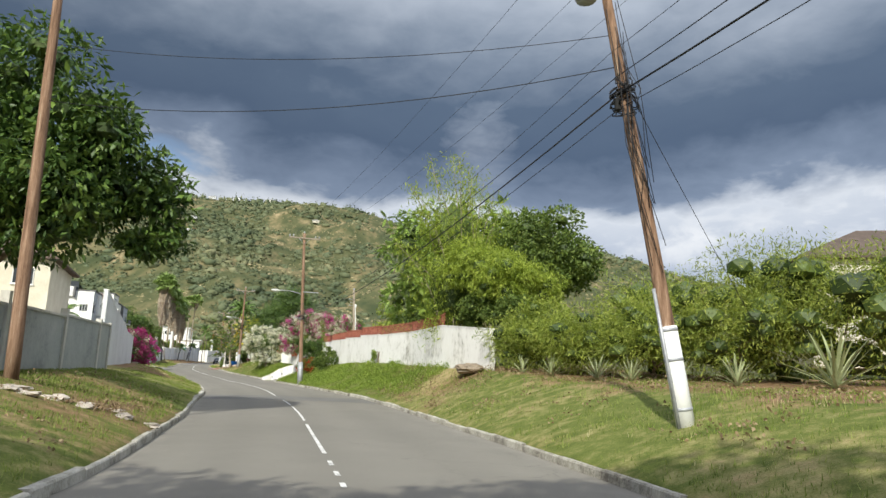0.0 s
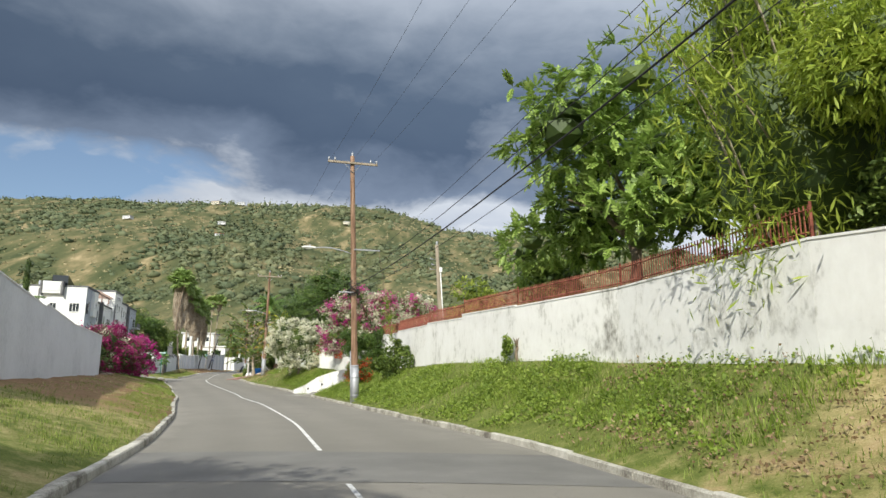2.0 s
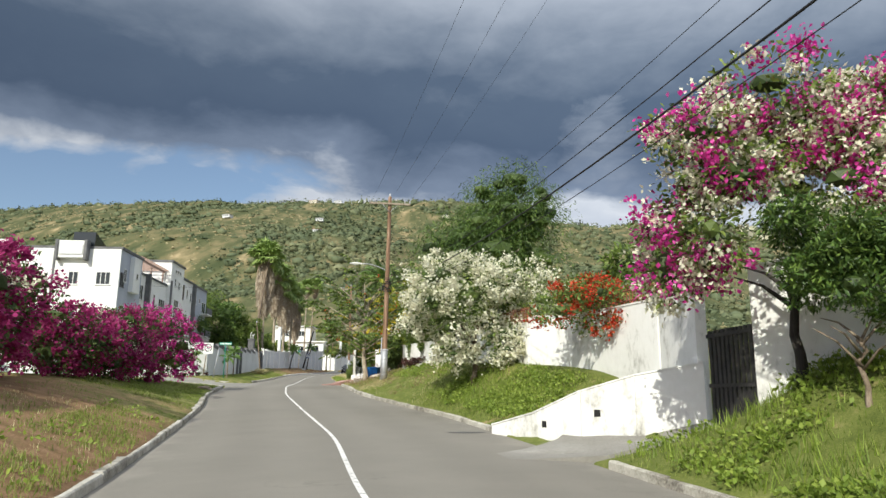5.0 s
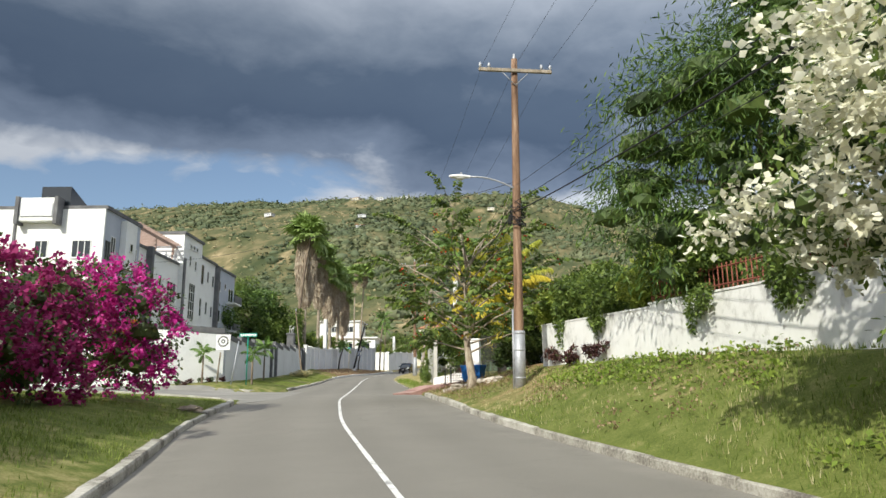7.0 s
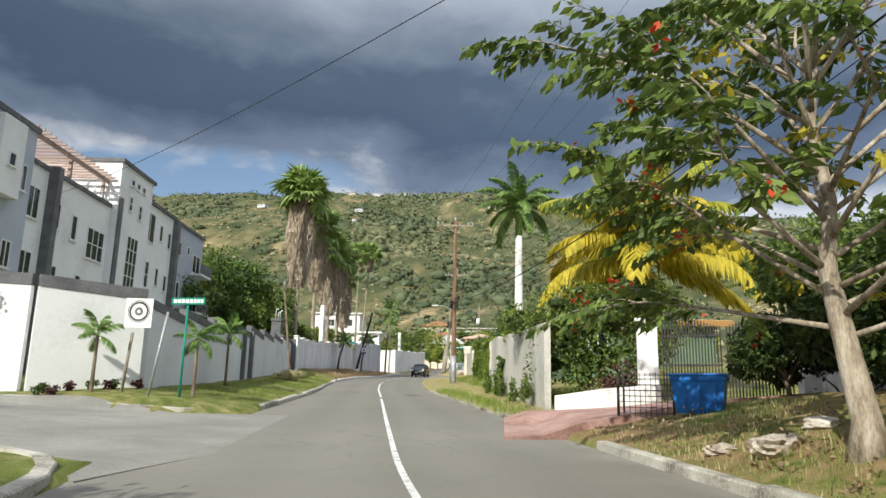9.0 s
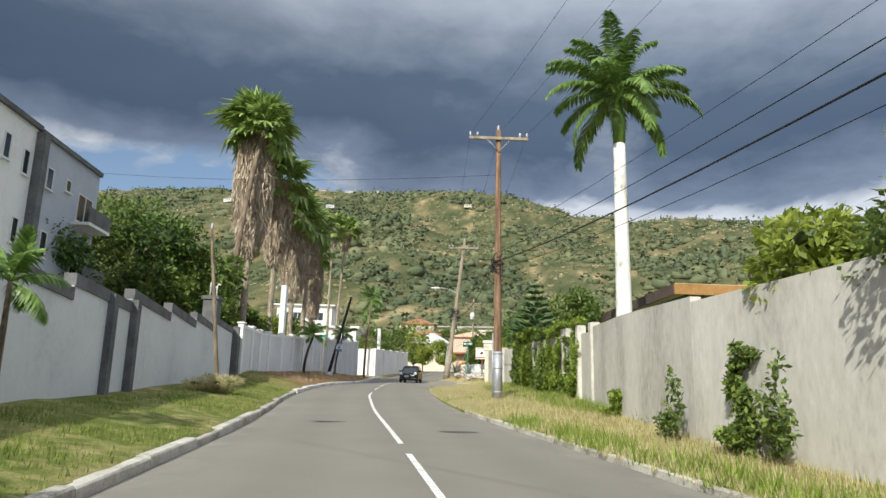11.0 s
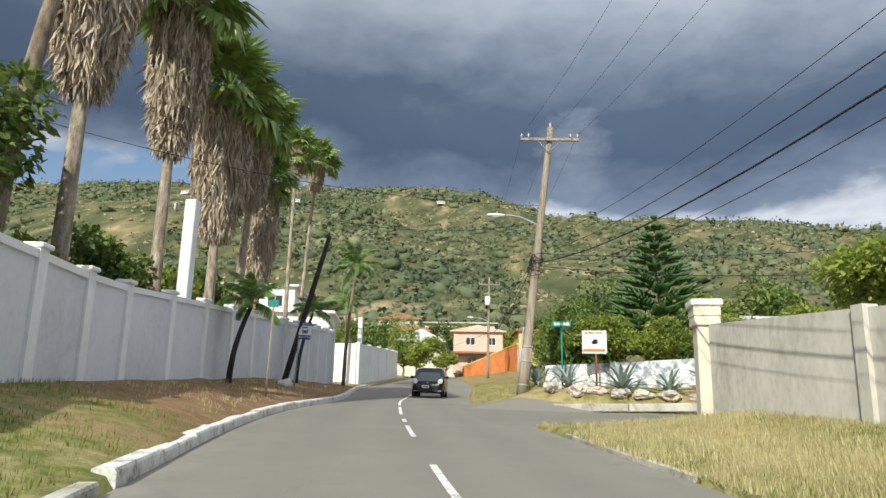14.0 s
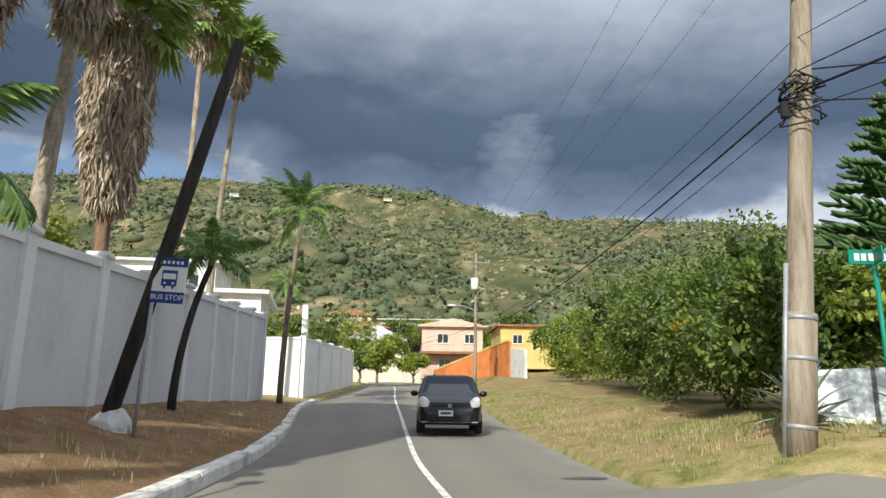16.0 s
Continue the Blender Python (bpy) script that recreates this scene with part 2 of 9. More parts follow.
M_CABLE = surface("black_cable", [(0.1, (0.012, 0.012, 0.014)), (0.9, (0.03, 0.03, 0.033))], scale=5, fine=20, rough=0.6, bump=0.0)
M_BARK = surface("bark", [(0.1, (0.07, 0.052, 0.038)), (0.5, (0.19, 0.145, 0.105)), (0.9, (0.33, 0.27, 0.205))], scale=2.2, fine=14, rough=0.95, bump=0.6, stretch=(3, 3, 0.8))
M_PALEBARK = surface("pale_bark", [(0.2, (0.13, 0.10, 0.075)), (0.5, (0.32, 0.265, 0.20)), (0.8, (0.5, 0.44, 0.36))], scale=2.2, fine=14, rough=0.95, bump=0.5, stretch=(3, 3, 0.8))
M_THATCH = surface("dead_palm_fronds", [(0.1, (0.24, 0.175, 0.125)), (0.5, (0.46, 0.375, 0.285)), (0.9, (0.62, 0.55, 0.45))], scale=2, fine=9, rough=0.95, bump=0.0, rand=0.5, island=True)
M_STONE = surface("limestone", [(0.1, (0.24, 0.20, 0.165)), (0.5, (0.50, 0.44, 0.38)), (0.9, (0.66, 0.61, 0.55))], scale=2.2, fine=14, rough=0.95, bump=0.6, coords="Object", rand=0.2)
M_BOULDER = surface("brown_boulder", [(0.1, (0.16, 0.125, 0.09)), (0.5, (0.29, 0.235, 0.175)), (0.9, (0.42, 0.36, 0.28))], scale=1.8, fine=14, rough=0.95, bump=0.6)
M_LEAF = leaf_mat("broad_leaf", (0.046, 0.078, 0.018), (0.122, 0.185, 0.038), (0.25, 0.32, 0.072))
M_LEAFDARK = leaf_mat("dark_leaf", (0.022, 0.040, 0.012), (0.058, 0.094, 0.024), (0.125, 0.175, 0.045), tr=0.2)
M_LEAFMANGO = leaf_mat("glossy_leaf", (0.030, 0.062, 0.016), (0.072, 0.135, 0.028), (0.19, 0.28, 0.055), tr=0.2, rough=0.45)
M_BREADFRUIT = leaf_mat("lobed_leaf", (0.11, 0.18, 0.036), (0.25, 0.37, 0.075), (0.44, 0.56, 0.16), tr=0.3, rough=0.4)
M_BAMBOO = leaf_mat("bamboo_leaf", (0.12, 0.175, 0.024), (0.29, 0.375, 0.050), (0.50, 0.57, 0.10), tr=0.45)
M_HEDGE = leaf_mat("hedge_leaf", (0.105, 0.150, 0.024), (0.27, 0.340, 0.055), (0.46, 0.50, 0.11), tr=0.45)
M_YELLOWLEAF = leaf_mat("yellow_leaf", (0.26, 0.22, 0.02), (0.45, 0.38, 0.035), (0.6, 0.5, 0.08), tr=0.4)
M_PALMLEAF = leaf_mat("palm_leaf", (0.055, 0.105, 0.022), (0.135, 0.235, 0.050), (0.26, 0.38, 0.11), tr=0.25, rough=0.45)
M_FANLEAF = leaf_mat("fan_palm_leaf", (0.12, 0.19, 0.045), (0.26, 0.37, 0.095), (0.42, 0.52, 0.19), tr=0.3, rough=0.45)
M_YELLOWPALM = leaf_mat("golden_palm_leaf", (0.28, 0.25, 0.02), (0.56, 0.46, 0.04), (0.74, 0.60, 0.08), tr=0.4)
M_MAGENTA = leaf_mat("magenta_bract", (0.36, 0.012, 0.15), (0.66, 0.035, 0.34), (0.82, 0.16, 0.54), tr=0.4, rough=0.7)
M_CRIMSON = leaf_mat("crimson_bract", (0.20, 0.012, 0.075), (0.37, 0.030, 0.155), (0.55, 0.09, 0.28), tr=0.4, rough=0.7)
M_WHITEFL = leaf_mat("white_bract", (0.60, 0.58, 0.42), (0.80, 0.78, 0.62), (0.88, 0.87, 0.76), tr=0.35, rough=0.7)
M_REDFL = leaf_mat("red_flower", (0.30, 0.015, 0.008), (0.55, 0.05, 0.018), (0.68, 0.13, 0.05), tr=0.35, rough=0.7)
M_AGAVE = leaf_mat("agave_leaf", (0.10, 0.15, 0.12), (0.22, 0.29, 0.25), (0.38, 0.45, 0.40), tr=0.05, rough=0.5)
M_YUCCA = leaf_mat("yucca_leaf", (0.14, 0.18, 0.08), (0.30, 0.34, 0.17), (0.5, 0.52, 0.34), tr=0.15)
M_PINE = leaf_mat("pine_needle", (0.027, 0.068, 0.021), (0.060, 0.128, 0.038), (0.120, 0.210, 0.060), tr=0.1)
M_BLADE = leaf_mat("grass_blade", (0.096, 0.144, 0.024), (0.204, 0.270, 0.054), (0.348, 0.384, 0.108), tr=0.4, rough=0.7)
M_STRAW = leaf_mat("dry_grass_blade", (0.36, 0.31, 0.15), (0.54, 0.48, 0.26), (0.68, 0.62, 0.38), tr=0.4, rough=0.8)
M_WEED = leaf_mat("weed_leaf", (0.105, 0.165, 0.026), (0.215, 0.305, 0.046), (0.36, 0.44, 0.09), tr=0.4)
M_DEADLEAF = leaf_mat("fallen_leaf", (0.12, 0.075, 0.04), (0.24, 0.165, 0.09), (0.38, 0.29, 0.17), tr=0.1)
M_ORANGEFL = leaf_mat("orange_flower", (0.5, 0.13, 0.015), (0.72, 0.26, 0.03), (0.8, 0.42, 0.07), tr=0.35, rough=0.7)
M_PURPLELEAF = leaf_mat("maroon_leaf", (0.03, 0.012, 0.014), (0.08, 0.03, 0.03), (0.16, 0.08, 0.06), tr=0.2)
M_GLASS = bpy.data.materials.new("window_glass")
M_GLASS.use_nodes = True
_b = M_GLASS.node_tree.nodes["Principled BSDF"]
_b.inputs["Base Color"].default_value = (0.02, 0.025, 0.03, 1)
_b.inputs["Roughness"].default_value = 0.08
_b.inputs["Specular IOR Level"].default_value = 0.6
M_CARGLASS = surface("tinted_windscreen", [(0.1, (0.012, 0.022, 0.04)), (0.9, (0.02, 0.035, 0.06))], scale=2, fine=30, rough=0.25, bump=0.0, spec=0.12)
M_FRAMEW = surface("white_paint", [(0.1, (0.68, 0.68, 0.67)), (0.9, (0.8, 0.8, 0.79))], scale=3, fine=20, rough=0.6, bump=0.05)
M_SIGNGREEN = surface("sign_green", [(0.1, (0.0, 0.17, 0.12)), (0.9, (0.01, 0.25, 0.18))], scale=3, fine=20, rough=0.5, bump=0.02)
M_SIGNBLUE = surface("sign_blue", [(0.1, (0.012, 0.035, 0.16)), (0.9, (0.02, 0.06, 0.24))], scale=3, fine=20, rough=0.5, bump=0.02)
M_ORANGE = surface("orange_paint", [(0.1, (0.45, 0.14, 0.045)), (0.5, (0.60, 0.20, 0.06)), (0.9, (0.66, 0.27, 0.1))], scale=1, fine=12, rough=0.85, bump=0.1)
M_PINKWALL = surface("salmon_render", [(0.1, (0.56, 0.40, 0.32)), (0.9, (0.72, 0.54, 0.44))], scale=1, fine=12, rough=0.9, bump=0.1)
M_YELLOWWALL = surface("yellow_render", [(0.1, (0.55, 0.42, 0.14)), (0.9, (0.68, 0.55, 0.22))], scale=1, fine=12, rough=0.9, bump=0.1)
M_CREAM = surface("cream_render", [(0.1, (0.55, 0.50, 0.40)), (0.9, (0.72, 0.68, 0.58))], scale=1, fine=12, rough=0.9, bump=0.1)
M_ROOFRED = surface("clay_roof", [(0.1, (0.20, 0.085, 0.05)), (0.9, (0.42, 0.2, 0.12))], scale=1, fine=10, rough=0.9, bump=0.3)
M_ROOFBROWN = surface("brown_shingle", [(0.1, (0.06, 0.045, 0.038)), (0.9, (0.16, 0.12, 0.1))], scale=1, fine=10, rough=0.9, bump=0.3)
M_ROOFGREY = surface("zinc_roof", [(0.1, (0.34, 0.34, 0.35)), (0.9, (0.6, 0.6, 0.6))], scale=1, fine=10, rough=0.6, bump=0.1)
M_BLUEPL = surface("blue_plastic", [(0.1, (0.01, 0.09, 0.36)), (0.9, (0.02, 0.2, 0.62))], scale=2, fine=8, rough=0.4, bump=0.1)
M_CARPAINT = surface("black_car_paint", [(0.1, (0.006, 0.009, 0.011)), (0.9, (0.011, 0.016, 0.019))], scale=2, fine=30, rough=0.2, bump=0.0, spec=0.35)
M_TYRE = surface("tyre_rubber", [(0.1, (0.012, 0.012, 0.012)), (0.9, (0.03, 0.03, 0.03))], scale=4, fine=30, rough=0.9, bump=0.1)
M_LAMP = surface("headlamp_glass", [(0.1, (0.7, 0.7, 0.7)), (0.9, (0.85, 0.85, 0.85))], scale=2, fine=10, rough=0.1, bump=0.0, spec=0.8)
M_BLACK = surface("matt_black", [(0.1, (0.01, 0.01, 0.01)), (0.9, (0.025, 0.025, 0.025))], scale=2, fine=20, rough=0.8, bump=0.0)


def ground_material():
    m = bpy.data.materials.new("verge_ground")
    m.use_nodes = True
    nt = m.node_tree
    b = nt.nodes["Principled BSDF"]
    geo = nt.nodes.new("ShaderNodeNewGeometry")
    att = nt.nodes.new("ShaderNodeAttribute")
    att.attribute_name = "cover"
    sep = nt.nodes.new("ShaderNodeSeparateColor")
    nt.links.new(att.outputs["Color"], sep.inputs[0])
    dry, soil, hill = sep.outputs

    def noise_of(scale, detail=6.0):
        n = node(nt, "ShaderNodeTexNoise", Scale=scale, Detail=detail, Roughness=0.62)
        nt.links.new(geo.outputs["Position"], n.inputs["Vector"])
        return n.outputs[0]

    big, mid, fine = noise_of(0.35), noise_of(2.2), noise_of(26)
    tex = math_node(nt, "ADD", math_node(nt, "MULTIPLY", mid, 0.5), math_node(nt, "MULTIPLY", fine, 0.5))
    green = ramp_node(nt, tex, [(0.32, (0.060, 0.085, 0.018)), (0.5, (0.125, 0.150, 0.038)), (0.68, (0.21, 0.215, 0.075))])
    straw = ramp_node(nt, tex, [(0.32, (0.19, 0.145, 0.062)), (0.5, (0.34, 0.275, 0.13)), (0.68, (0.48, 0.41, 0.22))])
    earth = ramp_node(nt, tex, [(0.32, (0.11, 0.064, 0.034)), (0.5, (0.215, 0.132, 0.072)), (0.68, (0.37, 0.25, 0.155))])
    slope = nt.nodes.new("ShaderNodeMapping")
    slope.inputs["Scale"].default_value = (1.0, 0.4, 0.4)
    nt.links.new(geo.outputs["Position"], slope.inputs[0])
    patch = node(nt, "ShaderNodeTexNoise", Scale=0.06, Detail=8.0, Roughness=0.62)
    nt.links.new(slope.outputs[0], patch.inputs["Vector"])
    scrub = ramp_node(nt, patch.outputs[0], [(0.36, (0.052, 0.066, 0.030)), (0.49, (0.088, 0.095, 0.044)), (0.60, (0.175, 0.150, 0.078)), (0.71, (0.36, 0.285, 0.165))])

    def edge(v, width):
        w = math_node(nt, "ADD", v, math_node(nt, "MULTIPLY", math_node(nt, "SUBTRACT", math_node(nt, "ADD", math_node(nt, "MULTIPLY", big, 0.55), math_node(nt, "MULTIPLY", mid, 0.45)), 0.5), 1.9))
        return math_node(nt, "MULTIPLY", math_node(nt, "SUBTRACT", w, 0.5 - width / 2), 1 / width, True)

    c = mix_node(nt, edge(dry, 0.5), green, straw)
    c = mix_node(nt, edge(soil, 0.35), c, earth)
    c = mix_node(nt, hill, c, scrub)
    nt.links.new(c, b.inputs["Base Color"])
    b.inputs["Roughness"].default_value = 0.95
    b.inputs["Specular IOR Level"].default_value = 0.1
    bp = node(nt, "ShaderNodeBump", Strength=0.8, Distance=0.04)
    nt.links.new(tex, bp.inputs["Height"])
    nt.links.new(bp.outputs[0], b.inputs["Normal"])
    return m


M_GROUND = ground_material()

# ---- helpers of the scene ----


def part(name, bm, material, parent=None, label=""):
    me = bpy.data.meshes.new(name)
    bm.normal_update()
    bm.to_mesh(me)
    bm.free()
    me.materials.append(material)
    ob = new(name, me)
    ob.parent = parent
    if label:
        ob["label"] = label
    return ob


def thing(name, at, label, category, group="", kind="", rz_deg=0.0):
    ob = new(name)
    ob.empty_display_size = 0.3
    ob.matrix_basis = pose(*at, 0, 0, rz_deg)
    return tagged(ob, label, category, group, kind)


def raw_part(name, verts, faces, material, parent=None, smooth=False, label=""):
    me = bpy.data.meshes.new(name)
    me.from_pydata([tuple(v) for v in verts], [], [tuple(f) for f in faces])
    me.materials.append(material)
    if smooth:
        me.shade_smooth()
    ob = new(name, me)
    ob.parent = parent
    if label:
        ob["label"] = label
    return ob


def fast_part(name, co, tris, material, parent=None, label=""):
    """A mesh from numpy arrays of corners and triangles."""
    co, tris = np.asarray(co, np.float32), np.asarray(tris, np.int32)
    me = bpy.data.meshes.new(name)
    me.vertices.add(len(co))
    me.vertices.foreach_set("co", co.ravel())
    me.loops.add(tris.size)
    me.loops.foreach_set("vertex_index", tris.ravel())
    me.polygons.add(len(tris))
    me.polygons.foreach_set("loop_start", np.arange(0, tris.size, tris.shape[1], dtype=np.int32))
    me.update(calc_edges=True)
    me.materials.append(material)
    ob = new(name, me)
    ob.parent = parent
    if label:
        ob["label"] = label
    return ob


def box(bm, lo, hi, m=None, bevel=0.0):
    lo, hi = Vector(lo), Vector(hi)
    mat = Matrix.LocRotScale((lo + hi) / 2, None, hi - lo)
    if m is not None:
        mat = m @ mat
    vs = bmesh.ops.create_cube(bm, size=1.0, matrix=mat)["verts"]
    if bevel:
        es = list({e for v in vs for e in v.link_edges})
        bmesh.ops.bevel(bm, geom=es, offset=bevel, segments=1, affect="EDGES", profile=0.5)
    return vs


def tube_arrays(path, radii, n=8, caps=True):
    """Corners and quads of a tube along a path."""
    path = [Vector(p) for p in path]
    verts, faces = [], []
    up = Vector((0, 0, 1))
    side = None
    for i, p in enumerate(path):
        d = (path[min(i + 1, len(path) - 1)] - path[max(i - 1, 0)]).normalized()
        if side is None:
            side = d.cross(up if abs(d.z) < 0.9 else Vector((1, 0, 0))).normalized()
        side = (side - d * side.dot(d)).normalized()
        other = d.cross(side)
        r = radii[i] if hasattr(radii, "__len__") else radii
        for k in range(n):
            a = 2 * math.pi * k / n
            verts.append(p + (side * math.cos(a) + other * math.sin(a)) * r)
    for i in range(len(path) - 1):
        for k in range(n):
            faces.append((i * n + k, i * n + (k + 1) % n, (i + 1) * n + (k + 1) % n, (i + 1) * n + k))
    if caps:
        faces.append(tuple(reversed(range(n))))
        faces.append(tuple(range((len(path) - 1) * n, len(path) * n)))
    return verts, faces


def tube(name, path, radii, material, parent=None, n=8, label="", smooth=True):
    v, f = tube_arrays(path, radii, n)
    return raw_part(name, v, f, material, parent, smooth, label)


def tubes(name, many, material, parent=None, n=6, label=""):
    """Several tubes that belong to one part."""
    V, F = [], []
    for path, radii in many:
        v, f = tube_arrays(path, radii, n)
        F += [tuple(i + len(V) for i in face) for face in f]
        V += v
    return raw_part(name, V, F, material, parent, True, label)


# ---- the plan: the road's edges, its middle line and its height along y ----
Y_L = [-60, 0, 10.6, 15, 24.6, 29, 36.4, 42.2, 51.7, 61.2, 70, 77.2, 88.2, 96.4, 108, 121, 130, 135.4, 145.7, 157, 162.7, 166, 170, 174, 178.8, 185, 190, 196.5, 205, 218, 240, 270]
X_L = [8, -3.6, -5.0, -6.05, -8.5, -9.9, -12.0, -13.6, -17.0, -21.0, -24.5, -27.8, -32.7, -36.9, -41.6, -45.6, -48.1, -49.8, -53.4, -56.6, -57.85, -58.3, -58.5, -58.9, -59.8, -61.2, -62.4, -63.4, -64.0, -64.9, -67.5, -78]
Y_C = [-60, 0, 11, 15, 26.4, 32.5, 41.4, 48, 53.3, 62, 70, 78.6, 89, 97.7, 107, 116, 129.5, 138, 149, 156.8, 163.7, 172.6, 187, 203, 218, 240, 270]
X_C = [12, 0.9, -1.4, -2.34, -5.0, -6.6, -9.4, -11.5, -13.5, -16.8, -20.4, -23.7, -28.8, -33.0, -36.8, -39.8, -44.3, -47.2, -50.6, -52.5, -54.1, -55.9, -57.8, -60.0, -61.8, -64.8, -74]
Y_R = [-60, 0, 10.6, 17.3, 32, 34, 42, 48.6, 57, 64, 71, 79, 86, 91.4, 98, 107, 113.4, 120, 127, 137.3, 144, 150.5, 158.6, 170, 174, 186, 196, 205, 218, 240, 270]
X_R = [17, 5.0, 3.1, 1.7, -1.7, -2.3, -4.6, -7.3, -10.6, -13.1, -15.8, -18.9, -22.2, -25.4, -28.9, -32.7, -35.1, -37.5, -40.1, -44.0, -46.0, -47.7, -49.6, -52.5, -53.1, -54.2, -55.0, -56.0, -58, -62, -70]
Y_Z = [-200, -60, 0, 30, 47, 55, 73, 80, 105, 117, 142, 157, 169, 184, 200, 205, 230, 260, 300]
Z_Z = [-6, -2.2, -0.15, 0.85, 1.58, 1.9, 2.55, 2.85, 4.45, 4.95, 6.2, 6.95, 7.55, 8.2, 9.1, 9.5, 11.0, 13.2, 16.5]


def smooth_table(ys, vs):
    """A table made smooth: values every metre, averaged over a few metres."""
    grid = np.arange(-70.0, 300.0, 1.0)
    v = np.interp(grid, ys, vs)
    k = np.hanning(9)
    k /= k.sum()
    v[4:-4] = np.convolve(v, k, "same")[4:-4]
    return lambda y: np.interp(y, grid, v)


road_left, road_mid, road_right, road_z = smooth_table(Y_L, X_L), smooth_table(Y_C, X_C), smooth_table(Y_R, X_R), smooth_table(Y_Z, Z_Z)

# banks beside the road: how wide they are and how high above the road they end
R_Y = [-60, 0, 20, 26, 30, 38, 44, 50, 62, 69, 73.4, 75.2, 79, 82, 88, 96, 102, 108, 112, 118, 123, 130, 142, 158, 160.5, 167, 169.5, 172, 178, 190, 210, 240]
R_W = [4.2, 4.0, 3.8, 3.6, 3.4, 3.5, 3.9, 3.8, 4.4, 4.4, 3.4, 4.0, 4.0, 3.2, 3.0, 3.4, 3.8, 3.9, 4.0, 4.0, 4.0, 4.2, 4.3, 4.0, 4, 4, 2.4, 2.6, 5, 6, 6, 6]
R_H = [1.2, 1.35, 1.45, 1.6, 1.85, 2.05, 2.2, 2.2, 2.2, 2.0, 1.9, 0.75, 0.8, 1.6, 1.9, 1.7, 1.45, 1.35, 1.1, 0.45, 0.5, 0.55, 0.55, 0.65, 0.15, 0.15, 0.8, 0.9, 0.8, 0.9, 1.0, 1.2]
L_Y = [-60, 0, 17, 30, 40, 56, 72, 84, 96, 103, 107, 113, 115.5, 118, 122, 130, 140, 150, 154, 158, 170, 185, 196, 210, 240]
L_W = [4, 4, 4, 4.6, 5.8, 5.8, 5.2, 5.5, 5.5, 5, 5, 5, 4.4, 4.0, 4.0, 4.2, 4.2, 4.0, 3.4, 3.0, 3.0, 3.2, 2.5, 2, 2]
L_H = [1.3, 1.3, 1.35, 1.4, 1.4, 1.4, 1.5, 1.5, 1.1, 0.6, 0.3, 0.4, 0.6, 0.72, 0.68, 0.65, 0.70, 0.80, 1.05, 1.0, 0.95, 0.8, 0.4, 0.3, 0.3]
CREST_X = [-1500, -694, -460, -289, -160, -90, -60, -35, 14, 75, 140, 226, 500, 1500]
CREST_Z = [195, 236, 235, 238, 227, 216, 207, 196, 189, 194, 178, 156, 104, 30]
KERB = 0.13


def smoothstep(a, b, v):
    s = np.clip((v - a) / (b - a), 0, 1)
    return s * s * (3 - 2 * s)


def hill_rise(x, y):
    """How far the hillside stands above the road's own slope."""
    crest = np.interp(x, CREST_X, CREST_Z)
    s = np.clip((y - 235.0) / (900.0 - 235.0), 0, 1.0)
    s = 0.45 * s + 0.55 * s * s * (3 - 2 * s)
    back = np.clip((y - 900.0) / 900.0, 0, 1)
    return crest * s * (1 - 0.8 * back)


def ground_z(x, y):
    x, y = np.asarray(x, float), np.asarray(y, float)
    z = road_z(np.clip(y, -60, 235))
    dr, dl = x - road_right(np.clip(y, -60, 290)), road_left(np.clip(y, -60, 290)) - x
    wr, hr = np.interp(y, R_Y, R_W), np.interp(y, R_Y, R_H)
    wl, hl = np.interp(y, L_Y, L_W), np.interp(y, L_Y, L_H)
    hr = hr + (1.5 - hr) * smoothstep(9, 18, dr)
    sr, sl = np.clip(dr / wr, 0, 1), np.clip(dl / wl, 0, 1)
    full = 1 - smoothstep(24, 34, y)
    bank = np.where(dr > 0, KERB - 0.04 + (hr - KERB) * sr * (0.65 + 0.35 * sr + 0.6 * full * (1 - sr)), np.where(dl > 0, KERB - 0.04 + (hl - KERB) * sl * (1.25 - 0.25 * sl), -0.10))
    # level mouths of the side roads and drives
    mouth_l = smoothstep(106.4, 107.4, y) * (1 - smoothstep(-0.1, 0.35, y - np.interp(dl, [0, 1, 2, 3.5, 5.5, 9, 15], [118.2, 117.3, 116.3, 115.35, 114.65, 114.0, 112.9]))) * (dl > 0)
    mouth_r = smoothstep(160.4, 161.6, y + 0.15 * dr) * (1 - smoothstep(168.5, 169.3, y + 0.15 * dr)) * (dr > 0)
    bank = bank * (1 - np.maximum(mouth_l, mouth_r)) - 0.06 * np.maximum(mouth_l, mouth_r) + 0.06 * mouth_l * np.clip(dl, 0, 8)
    drive = smoothstep(74.2, 75.0, y - 0.35 * dr) * (1 - smoothstep(79.6, 80.3, y + 1.17 * dr)) * (dr > 0)
    bank = bank * (1 - drive) + drive * (0.11 * dr - 0.05)
    beyond = np.clip(np.maximum(dr - wr, dl - wl), 0, 60) * 0.02
    fade = 1 - smoothstep(230, 330, y)
    h = hill_rise(x, y)
    z = z + bank * fade + beyond * fade + np.maximum(h, 0) * smoothstep(235, 300, y)
    return z


def gz(x, y):
    return float(ground_z(x, y))


